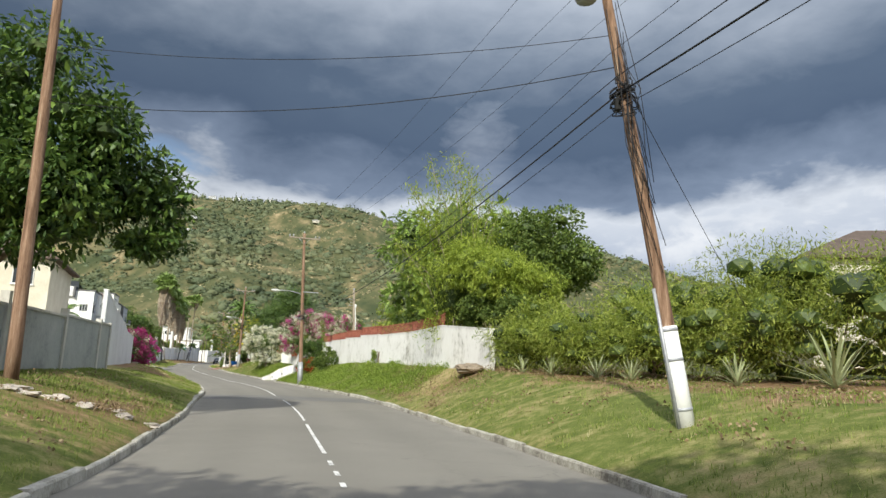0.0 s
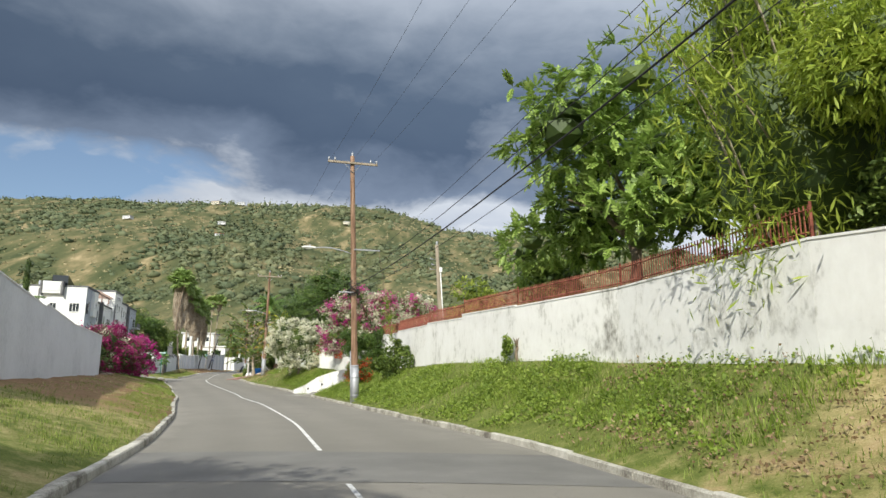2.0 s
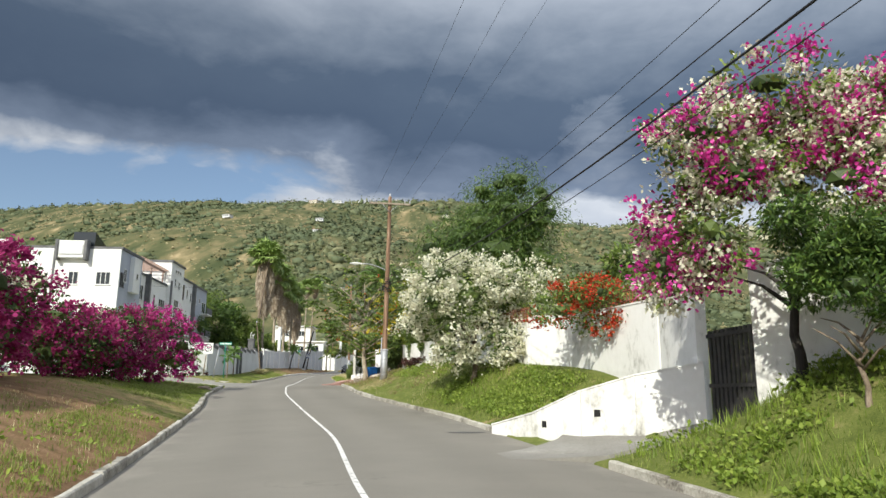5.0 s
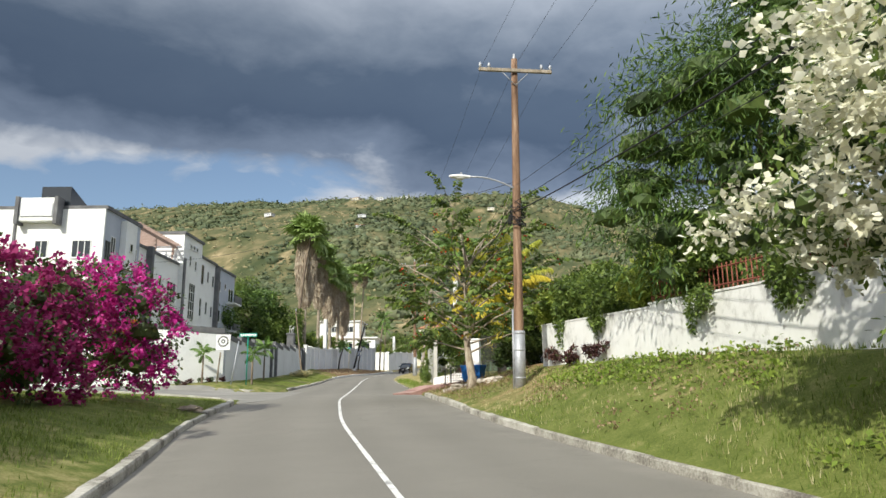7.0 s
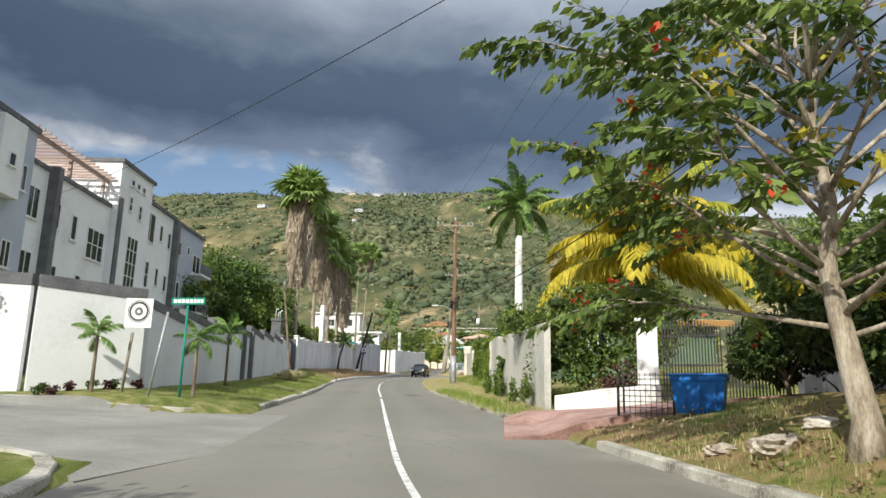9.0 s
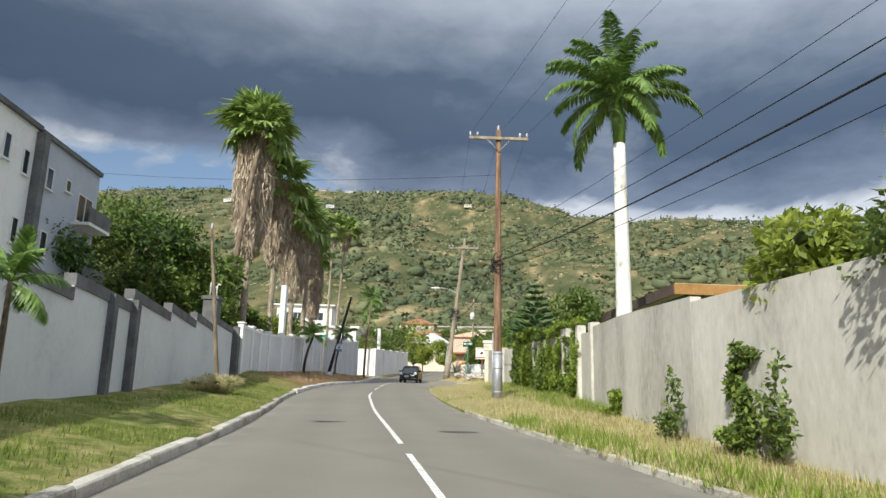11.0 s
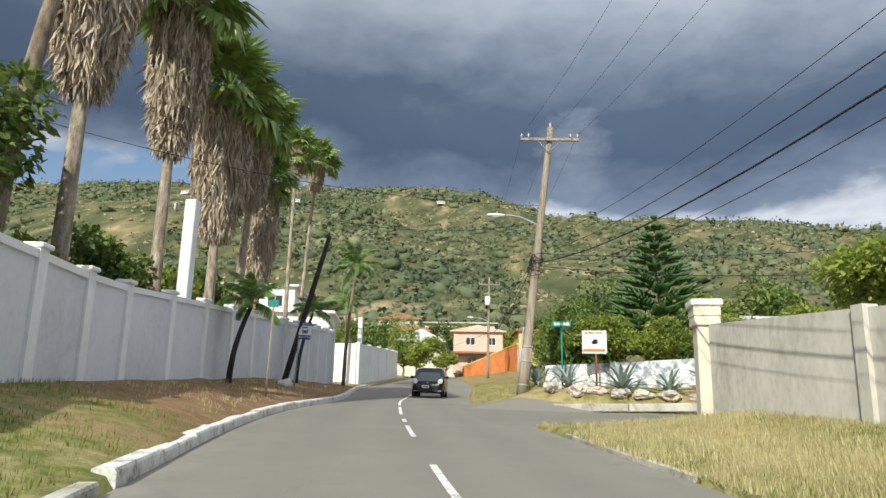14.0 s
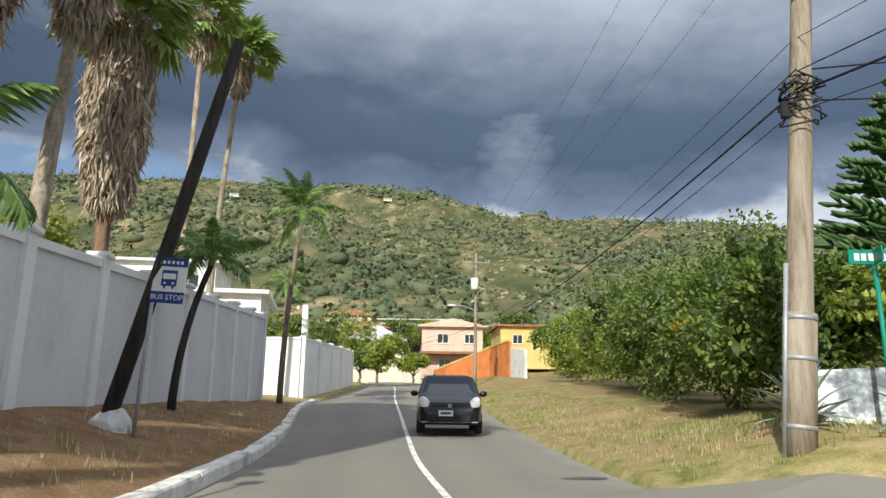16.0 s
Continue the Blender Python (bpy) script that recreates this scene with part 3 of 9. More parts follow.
def build_ground():
    ys = np.concatenate([np.array([-300, -200, -120, -90, -70, -50, -35]), np.arange(-24, 222, 0.75), np.arange(222, 300, 3), np.arange(300, 1000, 14), np.array([1020, 1080, 1200, 1400, 1800, 2500, 4000])])
    offs = np.array([0.12, 0.35, 0.7, 1.1, 1.5, 2, 2.5, 3, 3.6, 4.2, 5, 6, 7, 8.5, 10, 13, 17, 22, 28, 36, 46, 58, 72, 90, 110, 135, 165, 200, 240, 290, 350, 420, 500, 600, 720, 860, 1100, 1600, 2600])
    yc = np.clip(ys, -60, 290)
    left = road_left(yc)[:, None] - offs[::-1][None]
    right = road_right(yc)[:, None] + offs[None]
    inner = np.stack([road_left(yc) + 0.02, road_mid(yc), road_right(yc) - 0.02], 1)
    X = np.concatenate([left, inner, right], 1)
    Y = np.repeat(ys[:, None], X.shape[1], 1)
    Z = ground_z(X, Y)
    rng = np.random.RandomState(3)
    far = smoothstep(260, 420, Y)
    off_road = np.minimum(np.abs(X - road_right(np.clip(Y, -60, 290))), np.abs(X - road_left(np.clip(Y, -60, 290))))
    flat = ((X > road_right(np.clip(Y, -60, 290))) | (X < road_left(np.clip(Y, -60, 290)))) & (off_road > 0.3)
    bumps = np.zeros_like(Z)
    for i in range(Z.shape[0]):
        for j in range(Z.shape[1]):
            p = Vector((X[i, j] * 0.9, Y[i, j] * 0.9, 0.3))
            if abs(Y[i, j]) < 235 and flat[i, j]:
                bumps[i, j] = 0.05 * noise.noise(p) + 0.05 * noise.noise(p * 0.3)
            if far[i, j] > 0:
                q = Vector((X[i, j] * 0.006, Y[i, j] * 0.004, 1.7))
                bumps[i, j] += far[i, j] * (20 * noise.noise(q) + 11 * noise.noise(q * 2.7) + 5 * noise.noise(q * 6.5)) * (1 - smoothstep(780, 900, Y[i, j]) * 0.85)
    Z = Z + bumps
    n, m = X.shape
    co = np.stack([X, Y, Z], -1).reshape(-1, 3)
    idx = np.arange(n * m).reshape(n, m)
    quads = np.stack([idx[:-1, :-1], idx[:-1, 1:], idx[1:, 1:], idx[1:, :-1]], -1).reshape(-1, 4)
    ob = fast_part("ground", co, quads, M_GROUND)
    tagged(ob, "grassy road verges with dry patches rising to a scrubby hillside", "ground", kind="structure")
    # cover: red is dry grass, green is bare soil, blue is hillside scrub
    x, y = co[:, 0], co[:, 1]
    dl, dr = road_left(np.clip(y, -60, 290)) - x, x - road_right(np.clip(y, -60, 290))

    def spot(x0, y0, rx, ry):
        return np.exp(-((x - x0) / rx) ** 2 - ((y - y0) / ry) ** 2)

    dry = np.full_like(x, 0.30)
    dry = np.where(dl > 0, np.interp(y, [0, 20, 38, 46, 80, 95, 110, 150, 158, 190], [0.30, 0.32, 0.35, 0.62, 0.55, 0.15, 0.30, 0.38, 0.7, 0.7]), dry)
    dry = np.where(dr > 0, np.interp(y, [0, 20, 34, 40, 60, 70, 98, 104, 118, 124, 140, 160, 166, 175, 200], [0.26, 0.30, 0.40, 0.22, 0.12, 0.05, 0.25, 0.42, 0.42, 0.52, 0.55, 0.6, 0.6, 0.62, 0.6]), dry)
    dry = np.where((dr > 0) & (y > 120) & (y < 160), dry + 0.35 * np.exp(-((dr - 1.7) / 1.0) ** 2) - 0.15, dry)
    soil = np.full_like(x, 0.02)
    soil = np.maximum(soil, np.where(dl > 0, np.interp(y, [0, 10, 14, 24, 28, 44, 50, 76, 90, 150, 156, 192, 200], [0.1, 0.25, 0.5, 0.45, 0.1, 0.25, 0.72, 0.72, 0.1, 0.12, 0.75, 0.75, 0.2]), 0))
    soil = np.maximum(soil, np.where(dr > 0, np.interp(y, [0, 36, 44, 100, 106, 116, 124, 168, 172, 190], [0.12, 0.25, 0.0, 0.25, 0.48, 0.48, 0.12, 0.2, 0.45, 0.45]), 0))
    soil = np.maximum(soil, 0.8 * smoothstep(3.8, 5.0, dr) * (y < 36))
    soil = np.maximum(soil, 0.7 * spot(1.6, 32.0, 2.2, 2.6))
    soil = np.maximum(soil, 0.42 * smoothstep(2.0, 4.0, dr) * (y < 33))
    soil = np.maximum(soil, 0.6 * spot(-51.0, 187, 1.6, 6.0))
    dry = np.maximum(dry, 0.95 * spot(-51.6, 182, 2.4, 12.0))
    dry = np.maximum(dry, 0.9 * spot(0.1, 35.0, 1.3, 2.4))
    hillc = smoothstep(228, 262, y)
    hillc = np.maximum(hillc, smoothstep(14, 40, np.maximum(dl, dr)))
    att = ob.data.color_attributes.new("cover", "FLOAT_COLOR", "POINT")
    att.data.foreach_set("color", np.stack([dry, soil, hillc, np.ones_like(dry)], 1).astype(np.float32).ravel())
    ob.data.shade_smooth()
    return ob


build_ground()


def strip(ys, xl, xr, zs, lift):
    V, F = [], []
    for y, a, b, z in zip(ys, xl, xr, zs):
        V += [(a, y, z + lift), (b, y, z + lift)]
    for i in range(len(ys) - 1):
        F.append((2 * i, 2 * i + 1, 2 * i + 3, 2 * i + 2))
    return V, F


def build_road():
    ys = np.arange(-58.0, 288.0, 1.0)
    xl, xm, xr = road_left(ys), road_mid(ys), road_right(ys)
    V, F = [], []
    cols = 7
    for y, a, b, c in zip(ys, xl, xm, xr):
        z = float(road_z(y)) if y < 240 else gz(b, y) + 0.05
        for u in (-1, -0.66, -0.33, 0, 0.33, 0.66, 1):
            x = b + u * ((c - b) if u > 0 else (b - a))
            V.append((x, y, z + 0.05 * (1 - u * u) - 0.02))
    for i in range(len(ys) - 1):
        for k in range(cols - 1):
            q = i * cols + k
            F.append((q, q + 1, q + cols + 1, q + cols))
    ob = raw_part("road", V, F, M_ASPHALT, None, True)
    across = ob.data.attributes.new("across", "FLOAT", "POINT")
    across.data.foreach_set("value", np.tile(np.array([-1, -0.66, -0.33, 0, 0.33, 0.66, 1], np.float32), len(ys)))
    tagged(ob, "worn grey asphalt two-lane road climbing and bending between verges", "road", kind="structure")

    def ribbon(name, y0, y1, width, mat, lift=0.037, label=""):
        yy = np.linspace(y0, y1, max(2, int((y1 - y0) / 0.8) + 1))
        xx = road_mid(yy)
        zz = np.array([float(road_z(v)) for v in yy]) if y1 < 240 else np.array([gz(a, v) + 0.05 for a, v in zip(xx, yy)])
        v, f = strip(yy, xx - width / 2, xx + width / 2, zz, lift)
        return raw_part(name, v, f, mat, ob, label=label)

    # a strip of newer asphalt across the road
    sv, sf = [], []
    for y0 in np.arange(36.4, 40.6, 0.5):
        xl_, xm_, xr_ = float(road_left(y0)), float(road_mid(y0)), float(road_right(y0))
        for u in np.linspace(-1, 1, 9):
            sv.append((xm_ + u * ((xr_ - xm_) if u > 0 else (xm_ - xl_)) * 0.985, y0, float(road_z(y0)) + 0.05 * (1 - u * u) - 0.014))
    for i in range(len(sv) // 9 - 1):
        for k in range(8):
            q = i * 9 + k
            sf.append((q, q + 1, q + 10, q + 9))
    raw_part("asphalt_patch", sv, sf, M_NEWASPHALT, ob, True, "darker strip of newer asphalt")
    # broken line first, then one unbroken line up the hill
    for a, b in ((10.4, 10.8), (11.5, 12.0), (12.7, 13.3), (14.4, 21.8), (23.2, 31.2), (32.4, 36.2), (40.6, 127.2), (128.6, 152.5), (156.6, 159.4), (160.6, 161.6), (163.6, 168), (169.0, 226)):
        ribbon("centre_line", a, b, 0.085 if a < 40 else 0.105, M_LINE)
    for px, py, w, l in ((-20.5, 80.5, 1.1, 0.35), (-19.2, 82.4, 0.7, 0.2), (-53.3, 171.5, 0.8, 0.3), (-43.4, 131.5, 0.9, 0.4), (-46.9, 133.2, 1.2, 0.3)):
        bm = bmesh.new()
        half = float(road_right(py) - road_mid(py)) if px > road_mid(py) else float(road_mid(py) - road_left(py))
        u = (px - float(road_mid(py))) / half
        z = float(road_z(py)) + 0.05 * (1 - u * u) - 0.012
        bmesh.ops.create_circle(bm, cap_ends=True, segments=11, radius=1, matrix=Matrix.Translation((px, py, z)) @ pose(0, 0, 0, 2.6, 0, 20) @ Matrix.Diagonal((w / 2, l / 2, 1, 1)))
        part("tar_patch", bm, M_PATCH, ob)
    return ob


build_road()


def kerb_run(points, width, material, parent, step=2.4, gap=0.015, height=KERB, seed=1):
    """Kerb stones laid end to end along a line of (x, y, z of the road)."""
    rng = np.random.RandomState(seed)
    pts = [Vector(p) for p in points]
    at = [0.0]
    for a, b in zip(pts, pts[1:]):
        at.append(at[-1] + (b - a).length)

    def along(s):
        for i in range(len(at) - 1):
            if s <= at[i + 1]:
                return pts[i].lerp(pts[i + 1], (s - at[i]) / max(1e-6, at[i + 1] - at[i]))
        return pts[-1].copy()

    s = 0.0
    while s < at[-1] - 0.4:
        e = min(s + step * rng.uniform(0.75, 1.25), at[-1])
        V, F = [], []
        ss = np.linspace(s + gap, e - gap, 4)
        dz, h = rng.uniform(-0.015, 0.015), height + rng.uniform(-0.015, 0.02)
        for v in ss:
            p, q = along(v), along(min(v + 0.2, at[-1]))
            d = (q - p)
            if d.length < 1e-4:
                d = p - along(v - 0.2)
            d.z = 0
            d.normalize()
            n = Vector((d.y, -d.x, 0))
            j = rng.uniform(-0.008, 0.008)
            for off, z in ((0.0, -0.12), (-0.01 + j, h * 0.8 + dz), (-0.035 + j, h + dz + j), (-width, h + dz), (-width, -0.12)):
                V.append(p + n * off + Vector((0, 0, z)))
        for i in range(3):
            for k in range(4):
                a = i * 5 + k
                F.append((a, a + 1, a + 6, a + 5))
        F.append((0, 1, 2, 3, 4))
        F.append((19, 18, 17, 16, 15))
        raw_part("kerb_stone", V, F, material, parent)
        s = e


def build_kerbs():
    def line(fn, y0, y1, rev=False):
        ys = np.arange(y0, y1 + 0.01, 1.0)
        pts = [(float(fn(y)), float(y), float(road_z(y))) for y in ys]
        return pts[::-1] if rev else pts

    left = tagged(new("kerb_left"), "weathered concrete kerb along the downhill verge", "kerb", kind="structure")
    right = tagged(new("kerb_right"), "weathered concrete kerb along the bank", "kerb", kind="structure")
    # the kerb lies on the left of the way it runs
    near = line(road_left, 4, 105)
    kerb_run(near + [(-41.0, 105.9, 4.52), (-41.8, 106.6, 4.58), (-43.4, 106.9, 4.68), (-47, 106.6, 4.88), (-54, 105.4, 5.0)], 0.24, M_KERB, left, seed=2)
    kerb_run([(-60, 112.9, 5.28), (-53, 114.0, 5.30), (-49.6, 114.6, 5.22), (-47.4, 115.3, 5.10), (-46.0, 116.4, 5.02), (-45.3, 118.0, 5.02), (-45.2, 119.6, 5.08)] + line(road_left, 121.5, 150), 0.22, M_KERB, left, seed=3)
    kerb_run(line(road_left, 150.0, 198), 0.28, M_KERBW, left, step=1.6, height=0.17, seed=4)
    kerb_run(line(road_right, 4, 74.0, True), 0.20, M_KERB, right, seed=5)
    kerb_run(line(road_right, 80.5, 112.0, True), 0.20, M_KERB, right, seed=6)
    kerb_run(line(road_right, 118.5, 139, True), 0.20, M_KERB, right, seed=7, height=0.09)
    kerb_run([(-44.6, 160.6, 7.25), (-47.6, 160.6, 7.2), (-49.2, 160.0, 7.15)] + line(road_right, 152, 158.6, True), 0.16, M_KERB, right, seed=8, height=0.07)
    kerb_run([(-52.5, 170.6, 7.6), (-51.6, 169.3, 7.58), (-49.5, 168.2, 7.62), (-46.5, 167.4, 7.68), (-42, 166.6, 7.8)], 0.2, M_KERB, right, seed=9, height=0.12)


build_kerbs()


def side_road(name, pts, widths, material, label, lift=0.04, category="road", cols=9):
    """A side road or drive: a sheet that follows the ground along a line of (x, y)."""
    V, F = [], []
    P = [Vector((*p, 0)) for p in pts]
    for i, p in enumerate(P):
        d = (P[min(i + 1, len(P) - 1)] - P[max(i - 1, 0)]).normalized()
        n = Vector((-d.y, d.x, 0))
        for u in np.linspace(-0.5, 0.5, cols):
            q = p + n * float(u * widths[i])
            V.append((q.x, q.y, max(gz(q.x, q.y) + lift, float(road_z(q.y)) + 0.005)))
    for i in range(len(P) - 1):
        for k in range(cols - 1):
            q = i * cols + k
            F.append((q, q + cols, q + cols + 1, q + 1))
    edge = [k for k in range(cols)] + [i * cols + cols - 1 for i in range(1, len(P))] + [(len(P) - 1) * cols + k for k in range(cols - 2, -1, -1)] + [i * cols for i in range(len(P) - 2, 0, -1)]
    n0 = len(V)
    V += [(V[k][0], V[k][1], V[k][2] - 0.35) for k in edge]
    m = len(edge)
    F += [(edge[k], edge[(k + 1) % m], n0 + (k + 1) % m, n0 + k) for k in range(m)]
    ob = raw_part(name, V, F, material, None, False)
    return tagged(ob, label, category, kind="structure")
M_WORN = surface("worn_grey_paving", [(0.15, (0.19, 0.18, 0.162)), (0.5, (0.235, 0.224, 0.202)), (0.85, (0.31, 0.298, 0.272))], scale=0.5, fine=16, rough=0.95, bump=0.35)
M_PINKPAVE = surface("faded_red_paving", [(0.15, (0.22, 0.12, 0.10)), (0.5, (0.36, 0.22, 0.19)), (0.85, (0.46, 0.34, 0.30))], scale=0.9, fine=16, rough=0.95, bump=0.3)
side_road("side_road", [(-40.2, 112.0), (-42.7, 112.1), (-45.2, 111.5), (-47.7, 111.1), (-50.2, 110.75)] + [(-52.7 - 2.5 * i, 110.2 - 0.15 * i) for i in range(9)], [13.0, 10.6, 9.0, 8.4, 7.8] + [7.6] * 9, M_WORN, "pale worn side road that joins between two kerbs")
side_road("cross_street", [(-54.6 + 1.6 * i, 165.4 - 0.24 * i) for i in range(0, 22)], [9.6, 9.2, 8.6, 7.8, 7.0, 6.5] + [6.2] * 16, M_ASPHALT, "grey asphalt cross street that joins the main road")
side_road("driveway", [(-18.3, 77.5), (-17.2, 76.9), (-16.2, 76.2), (-15.2, 75.8), (-14.4, 75.6), (-13.0, 75.2)], [5.8, 4.4, 3.2, 2.3, 1.9, 1.9], M_WORN, "concrete driveway that climbs to a dark gate", lift=0.09, category="driveway")
side_road("brick_driveway", [(-36.6, 115.2), (-35.9, 115.3), (-35.0, 115.5), (-34.0, 115.6), (-32.5, 115.8), (-30, 116.1)], [5.6, 5.0, 4.2, 3.8, 3.6, 3.6], M_PINKPAVE, "faded red paved driveway before an iron gate", lift=0.17, category="driveway")


def wall_run(name, pts, tops, thick, material, label, cap=None, cap_h=0.12, cap_over=0.05, base_drop=0.4, category="wall", kind="structure", base=None, faces_left=True):
    """A wall along points (x, y); tops: the height of its top above the sea at each point, stepped panel by panel where two values are given."""
    root = tagged(new(name), label, category, kind=kind)
    for i in range(len(pts) - 1):
        V, F, CV, CF = [], [], [], []
        a, b = Vector((*pts[i], 0)), Vector((*pts[i + 1], 0))
        ta, tb = tops[i] if isinstance(tops[i], tuple) else (tops[i], tops[i + 1] if not isinstance(tops[i + 1], tuple) else tops[i + 1][0])
        d = (b - a).normalized()
        n = Vector((-d.y, d.x, 0)) * thick / 2
        za = (gz(a.x, a.y) if base is None else base[i]) - base_drop
        zb = (gz(b.x, b.y) if base is None else base[i + 1]) - base_drop
        k = len(V)
        for p, z0, z1 in ((a, za, ta), (b, zb, tb)):
            V += [p - n + Vector((0, 0, z0)), p + n + Vector((0, 0, z0)), p + n + Vector((0, 0, z1)), p - n + Vector((0, 0, z1))]
        F += [(k, k + 4, k + 7, k + 3), (k + 5, k + 1, k + 2, k + 6), (k + 3, k + 7, k + 6, k + 2), (k, k + 3, k + 2, k + 1), (k + 4, k + 5, k + 6, k + 7)]
        if cap:
            c = len(CV)
            m = n.normalized() * (thick / 2 + cap_over)
            for p, z1 in ((a, ta), (b, tb)):
                CV += [p - m + Vector((0, 0, z1 + 0.003)), p + m + Vector((0, 0, z1 + 0.003)), p + m + Vector((0, 0, z1 + cap_h)), p - m + Vector((0, 0, z1 + cap_h))]
            CF += [(c, c + 4, c + 7, c + 3), (c + 5, c + 1, c + 2, c + 6), (c + 3, c + 7, c + 6, c + 2), (c, c + 3, c + 2, c + 1), (c + 4, c + 5, c + 6, c + 7), (c, c + 1, c + 5, c + 4)]
        raw_part("wall_panel", V, F, material, root)
        if cap:
            raw_part("coping", CV, CF, cap, root)
    return root


# -- the white retaining wall on the bank, with its red iron railing --
WALL_R = [(2.3, 31.2), (0.2, 37.4), (-1.75, 44.4), (-4.2, 50.4), (-6.2, 56.4), (-8.1, 61.9), (-10.3, 68.4), (-12.0, 72.6)]
WALL_R_TOP = [4.5, 5.2, (5.42, 5.68), (5.72, 6.1), (5.95, 6.3), (6.2, 6.5), (6.4, 6.6), 6.6]
wall_run("wall_retaining", WALL_R, WALL_R_TOP, 0.25, M_WHITE, "weathered white retaining wall stained grey and stepped uphill", cap=M_WHITE, cap_h=0.05, cap_over=0.02)


def railing(name, pts, bases, height, gap, material, label, parent=None, lean=0.0, tip=0.09):
    """An iron railing of upright bars between two rails."""
    root = tagged(new(name), label, "fence") if parent is None else parent
    bars = []
    bm = bmesh.new()
    box(bm, (-0.012, -0.012, 0), (0.012, 0.012, height))
    me = bpy.data.meshes.new("picket")
    bm.to_mesh(me)
    bm.free()
    me.materials.append(material)
    for i in range(len(pts) - 1):
        a, b = Vector((*pts[i], bases[i][0])), Vector((*pts[i + 1], bases[i][1]))
        n = max(2, int((b - a).length / gap))
        for k in range(n):
            p = a.lerp(b, (k + 0.5) / n)
            ob = new("picket", me)
            ob.matrix_basis = Matrix.Translation(p)
            ob.parent = root
        for h in (0.12, height - tip):
            tube("rail", [a + Vector((0, 0, h)), b + Vector((0, 0, h))], 0.02, material, root, n=4, smooth=False)
        for p in (a, b):
            tube("post", [p, p + Vector((0, 0, height + 0.05))], 0.03, material, root, n=4, smooth=False)
    return root


def spans(tops):
    out = []
    for i in range(len(tops) - 1):
        t = tops[i]
        out.append(t if isinstance(t, tuple) else (t, tops[i + 1][0] if isinstance(tops[i + 1], tuple) else tops[i + 1]))
    return out


railing("iron_railing", WALL_R[1:], [(a + 0.05, b + 0.05) for a, b in spans(WALL_R_TOP)[1:]], 0.62, 0.115, M_RUST, "rust-red iron railing on top of the white wall")

# -- second white wall, from the drive uphill --
WALL_R2 = [(-15.2, 79.6), (-17.6, 85.2), (-19.0, 86.6), (-21.6, 92.4), (-24.6, 98.6), (-28.1, 105.2)]
WALL_R2_TOP = [(6.4, 6.6), (6.6, 6.8), (6.55, 6.8), (6.75, 7.0), (6.9, 7.15), 7.2]
wall_run("wall_upper", WALL_R2, WALL_R2_TOP, 0.25, M_WHITE, "stained white boundary wall behind flowering shrubs", cap=M_WHITE, cap_h=0.05, cap_over=0.02)
wall_run("wall_garden", [(-28.1, 105.3), (-28.4, 110.2), (-29.15, 116.2)], [(7.0, 7.15), (7.25, 7.5), 7.5], 0.22, M_WHITE, "stained white garden wall in the shade of a tree", cap=M_WHITE, cap_h=0.05, cap_over=0.02)
railing("wall_railing", [WALL_R2[0], WALL_R2[1]], [(6.45, 6.65)], 0.5, 0.17, M_RUST, "rust-red iron railing above the drive wall")
railing("wall_railing", [WALL_R2[2], WALL_R2[3], WALL_R2[4]], [(6.6, 6.85), (6.8, 7.05)], 0.6, 0.17, M_RUST, "rust-red iron railing on the upper white wall")
DRIVE_WALL = [(-19.7, 80.5), (-18.5, 79.2), (-17.3, 78.0), (-16.1, 77.3), (-14.7, 76.65)]
dw = wall_run("drive_wall", DRIVE_WALL, [3.1, 3.45, 4.0, 4.35, 4.6], 0.22, M_WHITE, "low white retaining wall that rises along the driveway", cap=M_WHITE, cap_h=0.04, cap_over=0.02)
for i, u, z in ((1, 0.25, 3.2), (2, 0.3, 3.5)):
    (ax_, ay_), (bx_, by_) = DRIVE_WALL[i], DRIVE_WALL[i + 1]
    bm = bmesh.new()
    box(bm, (-0.08, -0.03, -0.08), (0.08, 0.03, 0.08), Matrix.Translation((ax_ + (bx_ - ax_) * u, ay_ + (by_ - ay_) * u, z)) @ pose(0, 0, 0, 0, 0, math.degrees(math.atan2(by_ - ay_, bx_ - ax_))) @ Matrix.Translation((0, -0.09, 0)))
    part("drain_hole", bm, M_BLACK, dw, "dark square drain hole")

# -- walls on the downhill side --
WALL_L1 = [(-9.6, 8.0), (-11.2, 14.5), (-13.0, 21.0), (-14.8, 27.8), (-16.6, 34.4), (-17.6, 37.6)]
wall_run("wall_panel_fence", WALL_L1, [(3.1, 3.4), (3.45, 3.8), (3.85, 4.15), (4.2, 4.5), (4.55, 4.7), 4.7], 0.18, M_MIDGREY, "grey-green panelled boundary wall with pale coping", cap=M_CONC, cap_h=0.09)
wall_run("wall_stepped", [(-18.6, 39.0), (-21.6, 47), (-24.6, 55), (-28, 63.5), (-31.4, 72.7)], [(6.8, 6.4), (6.6, 6.3), (6.45, 6.35), (6.4, 6.6), 6.6], 0.22, M_PALEGREY, "tall plain grey-painted wall with a stepped top", cap=M_CLEANWHITE, cap_h=0.06, cap_over=0.02)
wall_run("wall_stepped_return", [(-31.5, 72.8), (-35, 71.4)], [6.6, 6.6], 0.22, M_PALEGREY, "end of the grey-painted wall beside a shrub")

